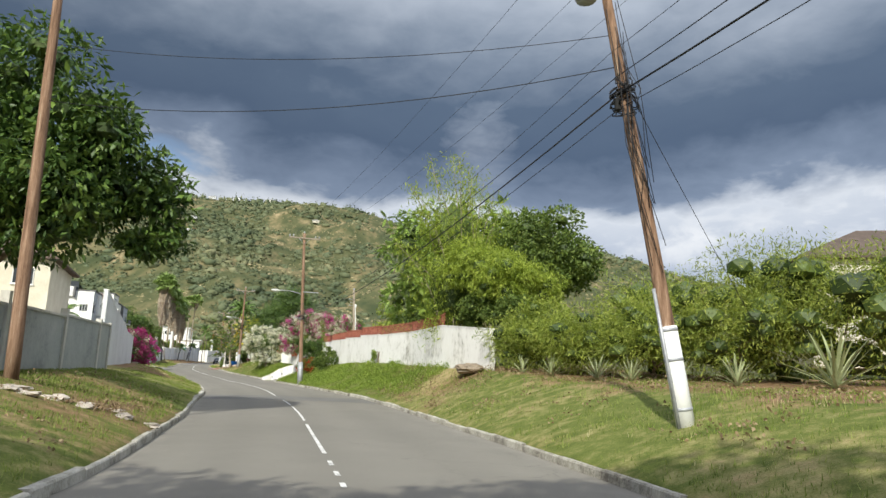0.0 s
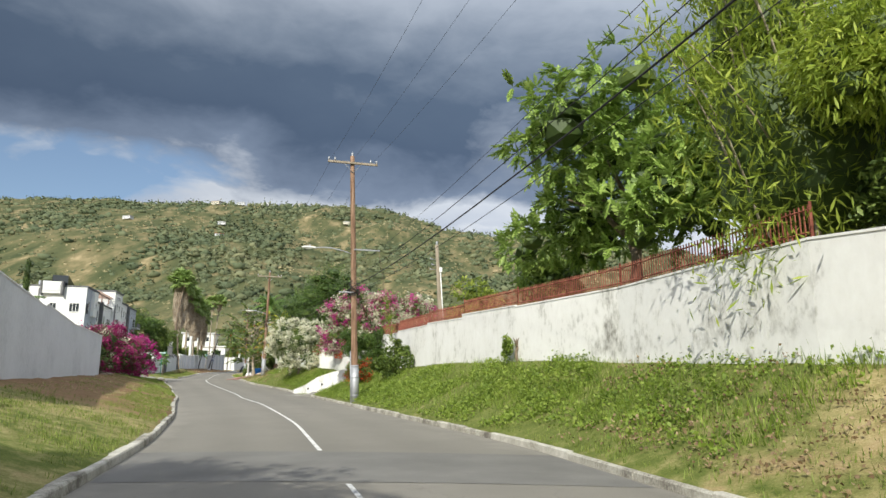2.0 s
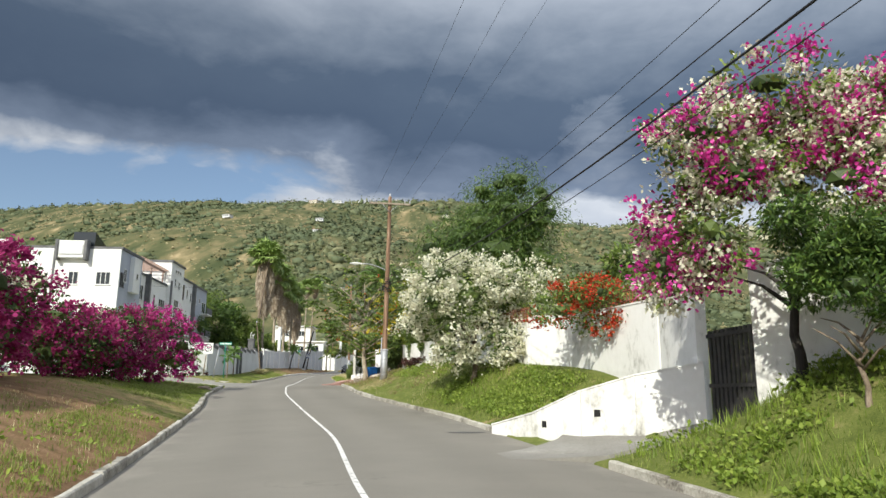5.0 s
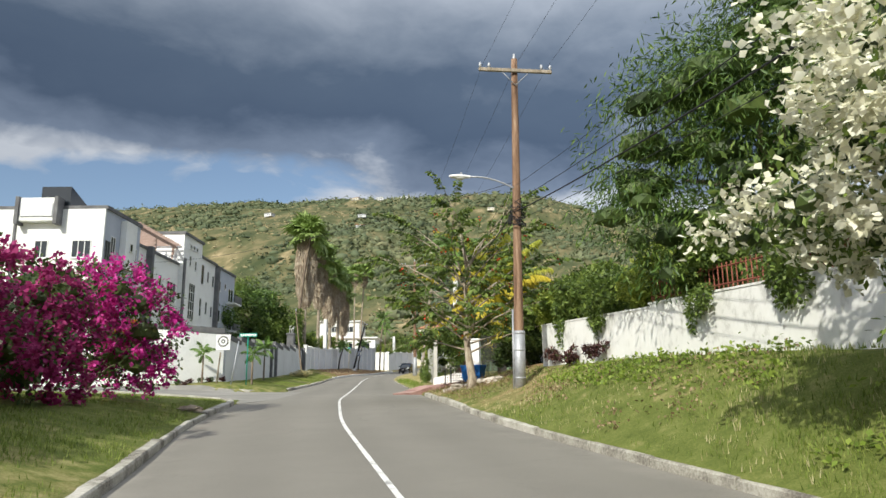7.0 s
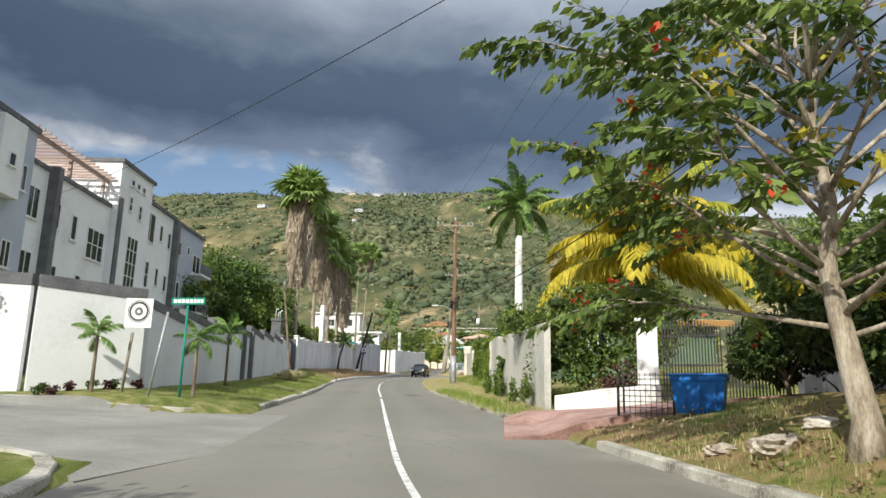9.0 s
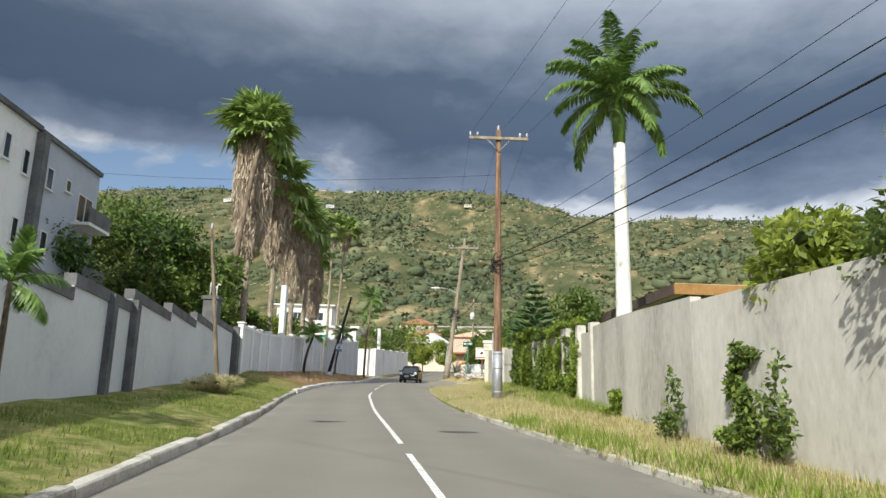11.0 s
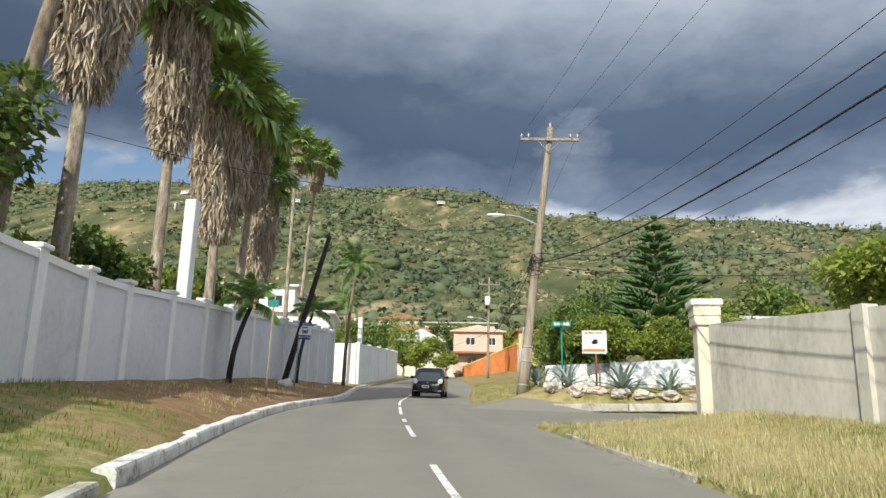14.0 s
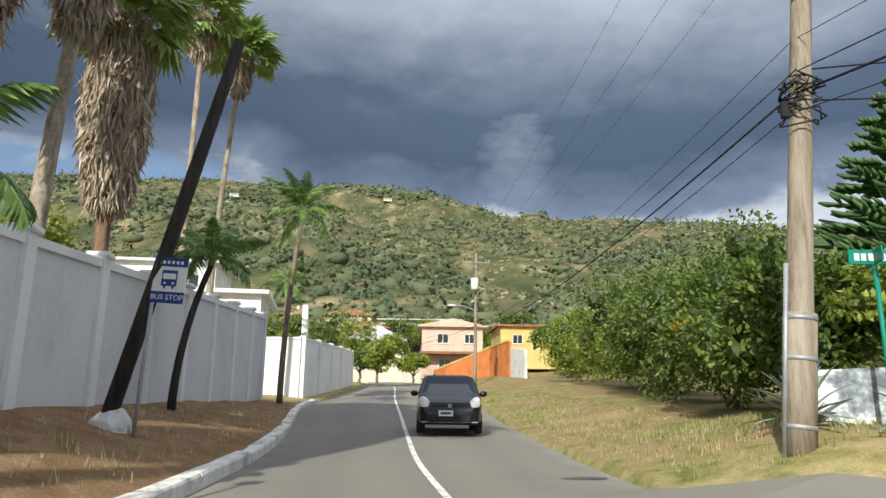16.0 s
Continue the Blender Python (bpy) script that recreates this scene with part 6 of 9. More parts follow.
def fan_mesh(name, stalk, radius, material, seed=0, segs=20):
    """A fan leaf on its stalk, along +x."""
    rng = np.random.RandomState(seed)
    V, F = [], []
    v, f = tube_arrays([(0, 0, 0), (stalk * 0.5, 0, 0.05), (stalk, 0, 0)], [0.03, 0.022, 0.018], 4)
    V += v
    F += f
    c = Vector((stalk, 0, 0))
    for k in range(segs):
        a = radians(-115 + 230 * (k + 0.5) / segs)
        L = radius * rng.uniform(0.85, 1.1) * (0.75 + 0.25 * math.cos(a))
        d = Vector((math.cos(a), math.sin(a), 0.12 * (k % 2) - 0.06))
        s = Vector((-math.sin(a), math.cos(a), 0)) * radius * 0.105
        m = c + d * L * 0.55
        e = c + d * L + Vector((0, 0, -0.38 * L * rng.uniform(0.6, 1.3)))
        b = len(V)
        V += [c, m + s, e, m - s]
        F += [(b, b + 1, b + 2, b + 3)]
    me = bpy.data.meshes.new(name)
    me.from_pydata([tuple(q) for q in V], [], F)
    me.materials.append(material)
    return me


FAN = [fan_mesh("fan_leaf", 1.0, 1.05, M_FANLEAF, k) for k in range(3)]
FEATHER_GREEN = [frond_mesh("frond", 3.0, 0.6, 0.62, M_PALMLEAF, 30, 0.35, 1.0, k) for k in range(2)]
FEATHER_SMALL = [frond_mesh("frond", 1.5, 0.42, 0.55, M_PALMLEAF, 20, 0.45, 0.9, k) for k in range(2)]


def arch_frond(name, length, el, bend, leaflet, material, n, hang, width, seed):
    """A feather frond whose rib starts at an elevation and arches over; its leaflets hang towards the ground."""
    rng = np.random.RandomState(seed)
    rib, p, a = [Vector((0, 0, 0))], Vector((0, 0, 0)), radians(el)
    for k in range(14):
        a -= radians(bend) * (0.35 + 1.3 * k / 13) / 14
        p = p + Vector((math.cos(a), 0, math.sin(a))) * length / 14
        rib.append(p.copy())
    V, F = tube_arrays(rib, [0.045 * (1 - 0.85 * k / 14) for k in range(15)], 4)
    V, F = list(V), list(F)
    for k in range(n):
        s = 0.12 + 0.88 * (k + rng.uniform(0.2, 0.8)) / n
        i = min(13, int(s * 14))
        p = rib[i].lerp(rib[i + 1], s * 14 - i)
        way = (rib[i + 1] - rib[i]).normalized()
        L = leaflet * math.sin(math.pi * (0.15 + 0.78 * s)) ** 0.6 * rng.uniform(0.8, 1.15)
        for side in (-1, 1):
            d = (Vector((0, side, 0)) * rng.uniform(0.6, 0.95) + way * 0.6 + Vector((0, 0, -hang * rng.uniform(0.3, 1.0)))).normalized()
            w = (way - d * way.dot(d)).normalized() * width
            m = p + d * L * 0.5
            e = m + (d + Vector((0, 0, -hang * 1.2))).normalized() * L * 0.5
            b = len(V)
            V += [p - w * 0.5, p + w * 0.5, m + w, m - w, e]
            F += [(b, b + 1, b + 2, b + 3), (b + 3, b + 2, b + 4)]
    me = bpy.data.meshes.new(name)
    me.from_pydata([tuple(q) for q in V], [], F)
    me.materials.append(material)
    return me


def arch_crown(root, top, rows, seed):
    """Fronds in whorls: rows of (mesh, count, scale)."""
    rng = np.random.RandomState(seed)
    for i, (me, count, scale) in enumerate(rows):
        for k in range(count):
            ob = new("frond", me)
            ob.parent = root
            ob.matrix_basis = Matrix.Translation(top) @ pose(0, 0, 0, 0, rng.uniform(-8, 8), i * 53 + 360 * k / count + rng.uniform(-14, 14)) @ Matrix.Scale(scale * rng.uniform(0.9, 1.1), 4)


def crown_of(root, top, meshes, count, low, high, scale, seed, name="frond"):
    rng = np.random.RandomState(seed)
    for k in range(count):
        az = k * 137.5 + rng.uniform(-15, 15)
        el = low + (high - low) * ((k + 0.5) / count) ** 0.8 + rng.uniform(-6, 6)
        ob = new(name, meshes[k % len(meshes)])
        ob.parent = root
        s = scale * rng.uniform(0.85, 1.12)
        ob.matrix_basis = Matrix.Translation(top) @ pose(0, 0, 0, rng.uniform(-25, 25), 0, 0).to_4x4() @ pose(0, 0, 0, 0, 0, az) @ pose(0, 0, 0, 0, -el, 0) @ Matrix.Scale(s, 4)


def fan_palm(at, top_z, radius, skirt, label, seed, trunk_r=0.2, skirt_r=0.55, lean=(0, 0), bark=M_PALEBARK, leaves=36, scale=1.0):
    """A fan palm with a skirt of dead leaves that hangs below its crown."""
    rng = np.random.RandomState(seed)
    x, y = at
    z = gz(x, y)
    root = thing("fan_palm", (x, y, z - 0.1), label, "palm tree", "fan palms behind the wall")
    H = top_z - z
    top = Vector((lean[0], lean[1], H))
    pts = [Vector((lean[0] * s * s, lean[1] * s * s, H * s)) for s in np.linspace(0, 1, 12)]
    tube("trunk", pts, [trunk_r * (1.35 - 0.5 * min(1, s * 1.6)) for s in np.linspace(0, 1, 12)], bark, root, n=10)
    crown_of(root, top, FAN, leaves, -38, 82, scale, seed, "fan_leaf")
    if skirt:
        n = int(800 * skirt)
        s = rng.uniform(0, 1, n)
        a = rng.uniform(0, 6.283, n)
        zz = H - 0.1 - skirt * s
        r = trunk_r + (skirt_r - trunk_r) * (np.sin(np.pi * np.clip(s * 0.85 + 0.12, 0, 1)) ** 0.6) * rng.uniform(0.6, 1.05, n)
        f = zz / H
        c = np.stack([np.cos(a) * r + lean[0] * f * f, np.sin(a) * r + lean[1] * f * f, zz], 1)
        out = np.stack([np.cos(a) * 0.15, np.sin(a) * 0.15, np.full(n, -2.2)], 1)
        sk = leaf_cloud("dead_leaf_skirt", c, 0.95, M_THATCH, root, seed, 0.085, 0.6, out, "pale brown dead leaves")
        sk["kind"] = "stuff"
        V, F = tube_arrays([Vector((lean[0] * ((H - skirt * q) / H) ** 2, lean[1] * ((H - skirt * q) / H) ** 2, H - skirt * q)) for q in np.linspace(0, 1, 9)], [trunk_r + (skirt_r - trunk_r) * 0.7 * math.sin(math.pi * min(1, q * 0.85 + 0.12)) ** 0.6 for q in np.linspace(0, 1, 9)], 10)
        raw_part("skirt_core", V, F, M_THATCH, root)
    return root


fan_palm((-62.3, 158.8), 24.6, 1.0, 8.6, "very tall fan palm with a long shaggy skirt of dead leaves", 81, skirt_r=1.3, scale=1.6)
fan_palm((-63.2, 165.0), 22.8, 1.0, 6.2, "tall fan palm with a brown skirt of dead leaves", 82, skirt_r=1.05, scale=1.55)
fan_palm((-64.0, 170.8), 21.4, 1.0, 6.6, "fan palm with a broad grey-brown skirt of dead leaves", 83, skirt_r=1.25, scale=1.6)
fan_palm((-64.5, 174.6), 21.6, 1.0, 4.2, "fan palm with a short skirt of dead leaves", 84, skirt_r=0.7, scale=1.2, lean=(0.5, 0.4))
fan_palm((-65.2, 178.6), 19.8, 1.0, 5.6, "fan palm with a pale shaggy skirt and orange trunk", 85, skirt_r=0.9, scale=1.15, bark=M_POLE)
fan_palm((-66.2, 186.0), 24.4, 1.0, 1.6, "slender fan palm with a small crown", 86, trunk_r=0.13, skirt_r=0.5, scale=0.95)
fan_palm((-66.8, 190.4), 25.2, 1.0, 1.8, "slender fan palm with a small crown", 87, trunk_r=0.13, skirt_r=0.5, scale=1.0, lean=(0.6, 0.3))
fan_palm((-62.0, 156.0), 24.2, 1.0, 0.0, "leaning rough-barked palm trunk behind the wall", 88, trunk_r=0.2, scale=1.1, lean=(0.6, 1.8), bark=M_BARK)


def feather_palm(at, top_z, meshes, count, label, seed, trunk_r=0.14, trunk=M_PALEBARK, scale=1.0, low=-25, high=80, shaft=0.0, name="palm", group="", lean=(0, 0), shaft_mat=M_PALMLEAF):
    x, y = at
    z = gz(x, y)
    root = thing(name, (x, y, z - 0.1), label, "palm tree", group)
    H = top_z - z
    pts = [Vector((lean[0] * s * s, lean[1] * s * s, (H - shaft) * s)) for s in np.linspace(0, 1, 10)]
    tube("trunk", pts, [trunk_r * (1.25 - 0.4 * s) for s in np.linspace(0, 1, 10)], trunk, root, n=12)
    if shaft:
        tube("crownshaft", [pts[-1], pts[-1] + Vector((0, 0, shaft * 0.5)), pts[-1] + Vector((0, 0, shaft))], [trunk_r * 0.9, trunk_r * 0.95, trunk_r * 0.4], shaft_mat, root, n=10, label="green crownshaft")
    crown_of(root, pts[-1] + Vector((0, 0, shaft)), meshes, count, low, high, scale, seed)
    return root


royal = feather_palm((-39.2, 139.9), 17.4, FEATHER_GREEN, 0, "royal palm with a smooth white trunk behind the wall", 91, 0.24, M_WHITE, 1.15, -25, 75, 1.9, "royal_palm")
arch_crown(royal, Vector((0, 0, 17.4 - gz(-39.2, 139.9))), [(arch_frond("frond", 3.0, el, 75, 0.62, M_PALMLEAF, 70, 0.55, 0.032, 20 + i), c, 1.0) for i, (el, c) in enumerate(((82, 4), (60, 6), (38, 7), (12, 6), (-15, 4)))], 5)
M_LIMEPALM = leaf_mat("lime_palm_leaf", (0.20, 0.23, 0.025), (0.40, 0.42, 0.05), (0.62, 0.60, 0.12), tr=0.4)
gold = feather_palm((-32.7, 124.2), 10.6, FEATHER_GREEN, 0, "golden coconut palm with arching yellow fronds", 92, 0.24, M_PALEBARK, 1.12, 8, 78, 0.0, "coconut_palm")
arch_crown(gold, Vector((0, 0, 10.6 - gz(-32.7, 124.2))), [(arch_frond("frond", 4.8, el, bend, 1.05, mt, 130, 0.9, 0.036, 30 + i), c, 1.0) for i, (el, bend, c, mt) in enumerate(((88, 60, 5, M_LIMEPALM), (74, 90, 6, M_LIMEPALM), (60, 105, 6, M_YELLOWPALM), (38, 100, 6, M_YELLOWPALM), (14, 85, 6, M_YELLOWPALM), (-12, 55, 4, M_YELLOWPALM)))], 6)
arch_crown(gold, Vector((0, 0, 10.4 - gz(-32.7, 124.2))), [(arch_frond("dead_frond", 2.6, -40, 45, 0.5, M_THATCH, 40, 1.2, 0.02, 40), 5, 1.0)], 7)
# street palms on the white kerb side
feather_palm((-63.4, 190.6), 17.4, FEATHER_GREEN, 16, "slender street palm with a drooping green crown", 94, 0.11, M_BARK, 0.75, -45, 70, 0.5, "street_palm", "street palms", (0.5, 0))
feather_palm((-68.6, 209.0), 17.6, FEATHER_GREEN, 14, "slender street palm with a drooping green crown", 95, 0.10, M_BARK, 0.7, -45, 70, 0.5, "street_palm", "street palms")
feather_palm((-60.85, 166.5), 11.2, FEATHER_SMALL, 13, "young palm with a dark leaning trunk on the verge", 96, 0.09, M_POLEDARK, 0.95, -40, 70, 0.2, "street_palm", "street palms", (0.5, 0.2))
feather_palm((-61.8, 176.3), 12.2, FEATHER_SMALL, 12, "young palm with a dark leaning trunk on the verge", 97, 0.08, M_POLEDARK, 0.9, -40, 70, 0.2, "street_palm", "street palms", (0.55, 0.2))
for i, (px_, py_) in enumerate([(-48.9, 116.1), (-47.0, 118.4), (-50.0, 125.6)]):
    feather_palm((px_, py_), gz(px_, py_) + (1.75, 1.9, 2.3)[i], FEATHER_SMALL, (8, 9, 11)[i], "young palm planted in the verge grass", 98 + i, 0.05, M_BARK, (0.62, 0.66, 0.72)[i], -50, 70, 0.0, "young_palm", "young palms by the corner wall")
feather_palm((-44.8, 84.0), 10.2, FEATHER_GREEN, 12, "green garden palm behind the flowering shrubs", 101, 0.14, M_BARK, 0.7, -35, 75, 0.3, "garden_palm")

# -- trees on the uphill side --


def open_tree(at, label, seed=9):
    """The leaf-poor tree with red flowers: a straight stem, pale limbs and plumes of leaves along the shoots."""
    rng = np.random.RandomState(seed)
    x, y = at
    z = gz(x, y)
    root = thing("almond_tree", (x, y, z - 0.1), label, "tree")
    stem = [Vector(p) for p in ((0, 0, 0), (0.04, 0, 0.5), (-0.1, 0, 1.4), (-0.2, 0.1, 2.3), (-0.1, 0.1, 3.2), (-0.25, 0.05, 4.2), (-0.1, 0.1, 5.2))]
    tube("trunk", stem, [0.24, 0.17, 0.14, 0.115, 0.085, 0.06, 0.03], M_PALEBARK, root, n=12)
    c, w, reds, yel, yw = [], [], [], [], []

    def spray(p, way, ln, dense):
        """A shoot that arches over, with a row of leaves on each side."""
        d, pts = way.normalized(), [p.copy()]
        for k in range(6):
            d = (d + Vector((0, 0, -0.11))).normalized()
            pts.append(pts[-1] + d * ln / 6)
        tube("twig", pts, [0.014 - 0.0018 * k for k in range(7)], M_PALEBARK, root, n=4)
        side = d.cross(Vector((0, 0, 1))).normalized()
        n = int(ln / (0.036 if dense else 0.075))
        for v in range(n):
            f = 0.15 + 0.85 * (v + 0.5) / n
            i = min(5, int(f * 6))
            b = pts[i].lerp(pts[i + 1], f * 6 - i)
            sg = -1 if v % 2 else 1
            out = side * sg * 1.9 + d * 1.3 + Vector((0, 0, -1.0))
            b = b + out.normalized() * 0.11 + Vector(rng.normal(size=3)) * 0.02
            if dense:
                c.append(tuple(b))
                w.append(tuple(out))
            else:
                yel.append(tuple(b))
                yw.append(tuple(out * 0.5))
        return pts[-1]

    for k in range(30):
        a = k * 2.4 + rng.uniform(-0.3, 0.3)
        s = (k + 0.5) / 30
        i = 2 + min(3, int(s * 4))
        p0 = stem[i].lerp(stem[i + 1], s * 4 - (i - 2))
        reach = rng.uniform(2.8, 4.6) * (1.0 - 0.38 * s)
        if math.cos(a) < 0.2 and math.sin(a) < -0.2:
            reach *= 0.8
        rise = rng.uniform(0.5, 1.4) + 1.9 * s
        e = p0 + Vector((math.cos(a) * reach, math.sin(a) * reach, rise))
        m = p0.lerp(e, 0.5) + Vector((rng.normal() * 0.2, rng.normal() * 0.2, 0.12))
        path = [p0, p0.lerp(m, 0.5), m, m.lerp(e, 0.5) + Vector((0, 0, 0.06)), e]
        tube("limb", path, [0.042, 0.034, 0.027, 0.019, 0.010], M_PALEBARK, root, n=6)
        for j in range(9):
            t = 0.28 + 0.72 * (j + rng.uniform(0.2, 0.9)) / 9
            i = min(3, int(t * 4))
            p = path[i].lerp(path[i + 1], t * 4 - i)
            turn = a + rng.choice((-1, 1)) * rng.uniform(0.2, 1.2)
            way = Vector((math.cos(turn), math.sin(turn), rng.uniform(-0.1, 0.95)))
            tip = spray(p, way, rng.uniform(0.7, 1.5), t > 0.42 or rng.uniform() < 0.45)
            if rng.uniform() < 0.16:
                reds += [tuple(tip + Vector(rng.normal(size=3)) * 0.07) for _ in range(7)]
        spray(e, e - m, 1.3, True)
    leaf_cloud("crown", np.array(c), 0.25, M_LEAF, root, seed, 0.42, 0.2, np.array(w))
    leaf_cloud("blossom", np.array(reds), 0.10, M_REDFL, root, seed + 1, 0.7, 0.1, None, "red blossoms")["kind"] = "stuff"
    leaf_cloud("yellowing_leaves", np.array(yel), 0.19, M_YELLOWLEAF, root, seed + 2, 0.45, 0.4, np.array(yw), "yellowing leaves")["kind"] = "stuff"
    return root


open_tree((-31.27, 107.1), "spreading tree with pale limbs, sparse leaves and red blossoms")
leafy_tree((-21.8, 97.0), 4.4, [((0, 0, 6.2), (4.4, 4.4, 3.4)), ((-1.8, 0.6, 3.6), (3.2, 3.0, 2.4)), ((1.4, 0, 8.0), (3.4, 3.4, 2.6))], "dense feathery dark green tree leaning over the wall", M_LEAFMANGO, 38000, 0.235, 0.3, M_PALEBARK, 111, lumps=26, aspect=0.17, droop=0.9, z=5.6, core=0.36, thick=0.6)
for i, (sx, sy, sr, sh) in enumerate([(-25.4, 103.4, 1.4, 1.3), (-26.9, 107.2, 1.6, 1.5), (-28.2, 111.2, 1.9, 1.8), (-25.8, 110.2, 2.0, 2.2), (-29.4, 113.4, 1.6, 1.7)]):
    shrub((sx, sy), [((0, 0, sh + 1.6), (sr, sr, sh))], "rambling green shrub growing over the white wall", M_LEAF, 3400, 0.2, 120 + i, name="shrub", group="shrubs behind the upper wall", z=4.9)
for i, (sx, sy, sr) in enumerate([(-20.6, 91.0, 0.9), (-22.0, 94.0, 1.0), (-23.3, 96.8, 0.9), (-24.5, 99.2, 1.0), (-25.8, 101.6, 1.1), (-26.9, 103.6, 1.0), (-27.8, 105.8, 1.1), (-27.9, 108.4, 1.2), (-28.2, 111.0, 1.2)]):
    shrub((sx, sy), [((0, 0, 0.9), (sr, sr * 1.3, 0.8)), ((-0.25, 0.3, 0.3), (0.5, 0.8, 0.6))], "rambling green shrub spilling over the white wall", M_LEAF if i % 3 else M_HEDGE, 3800, 0.14, 560 + i, name="shrub", group="shrubs spilling over the upper wall", z=6.6 + 0.06 * i, stems=False)
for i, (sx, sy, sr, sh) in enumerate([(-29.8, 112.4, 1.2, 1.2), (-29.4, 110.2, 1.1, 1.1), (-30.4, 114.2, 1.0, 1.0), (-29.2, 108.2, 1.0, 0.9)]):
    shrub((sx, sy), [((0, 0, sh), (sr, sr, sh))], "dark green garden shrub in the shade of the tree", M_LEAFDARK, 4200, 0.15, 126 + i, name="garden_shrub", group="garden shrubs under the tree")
for i, (sx, sy) in enumerate([(-27.6, 104.0), (-27.0, 102.2), (-26.2, 100.6)]):
    shrub((sx, sy), [((0, 0, 0.3), (0.4, 0.4, 0.35))], "small maroon-leaved plant against the white wall", M_PURPLELEAF, 320, 0.2, 130 + i, name="maroon_plant", group="maroon plants by the wall", stems=False, aspect=0.25)
shrub((-33.7, 118.3), [((0, 0, 0.75), (0.7, 0.5, 0.5))], "small maroon-leaved plant beside the gate", M_PURPLELEAF, 500, 0.22, 135, name="maroon_plant", group="maroon plants by the wall", stems=False, aspect=0.25)
shrub((-34.7, 121.2), [((0, 0, 1.7), (1.7, 1.6, 1.6)), ((1.5, 0.0, 2.3), (1.6, 1.5, 1.6)), ((-0.2, 0.2, 3.0), (1.8, 1.7, 1.1)), ((1.7, 0.2, 3.2), (1.6, 1.5, 0.9))], "clipped dark green hedge with a few red flowers", M_LEAF, 12000, 0.15, 136, ((M_REDFL, 0.012, 0.14, "red_flowers"),), name="hedge", group="hedge by the gate", lumps=14)
shrub((-37.6, 126.6), [((0.6, 0, 2.5), (1.3, 1.8, 0.9))], "yellow-green shrub spilling over the block wall", M_HEDGE, 3600, 0.18, 137, name="shrub", stems=False)
for i, (sx, sy, sw, sh) in enumerate([(-40.72, 139.6, 1.25, 2.5), (-41.0, 141.4, 0.5, 2.0), (-41.7, 143.6, 0.9, 2.3), (-42.3, 145.6, 0.5, 2.2), (-43.0, 148.4, 1.2, 2.4), (-43.6, 150.9, 1.0, 2.5), (-39.75, 133.6, 0.4, 0.5), (-38.3, 127.0, 0.6, 1.5), (-41.35, 142.5, 1.0, 2.5), (-42.0, 144.7, 1.2, 2.5), (-42.7, 147.0, 1.3, 2.5), (-43.3, 149.6, 1.3, 2.4)]):
    shrub((sx - 0.12, sy), [((0, -sw * 0.4, sh * 0.42), (0.2, sw * 0.5, sh * 0.42)), ((0, sw * 0.5, sh * 0.7), (0.18, sw * 0.6, sh * 0.32)), ((-0.1, sw * 0.1, sh * 0.18), (0.3, sw * 0.9, sh * 0.2)), ((0.1, 0, sh * 0.98), (0.35, sw * 1.0, 0.22))], "green creeper climbing the concrete wall", M_LEAF if i % 2 else M_WEED, int(4600 * sw), 0.11, 140 + i, name="creeper", group="creepers on the block wall", stems=False, core=0, thick=0.95, lumps=10)
leafy_tree((-40.6, 150.6), 2.2, [((0, 0, 3.6), (1.4, 1.6, 1.8))], "bushy green tree behind the block wall", M_LEAF, 3600, 0.2, 0.1, M_BARK, 147, lumps=8)
leafy_tree((-40.0, 163.5), 2.2, [((0, 0, 3.2), (2.2, 2.2, 1.6))], "yellow-green tree behind the far wall", M_HEDGE, 4000, 0.24, 0.12, M_BARK, 148, lumps=8, z=8.0)
# hedge bank past the cross street
for i, (sx, sy, sr, sh) in enumerate([(-48.6, 179.6, 1.6, 2.0), (-48.0, 184.4, 2.1, 2.4), (-48.0, 189.4, 2.2, 2.5), (-47.9, 194.6, 2.2, 2.4), (-48.2, 200.0, 2.3, 2.3), (-47.4, 178.6, 1.9, 2.3), (-46.2, 183.5, 2.6, 2.9), (-46.5, 190, 3.0, 3.2), (-47.5, 198, 3.0, 3.4), (-43.6, 176.6, 2.0, 2.2), (-48.8, 206, 2.2, 2.2), (-49.0, 175.8, 1.5, 1.9), (-48.4, 174.0, 1.2, 1.7)]):
    shrub((sx, sy), [((0, 0, sh), (sr, sr, sh))], "dense green shrub on the roadside bank", M_HEDGE if i in (3, 4, 10) else M_LEAF, 5000, 0.19, 150 + i, name="bank_shrub", group="bank shrubs past the cross street", stems=False, lumps=14, core=0.4)
for i in range(2):
    s = shrub((-50.0 + 0.4 * i, 178.4), [((0, 0, 2.3 + 0.05 * i), (0.16, 0.12, 0.12))], "cluster of bright yellow flowers", M_YELLOWLEAF, 120, 0.1, 165 + i, name="yellow_flowers", stems=False, core=0)


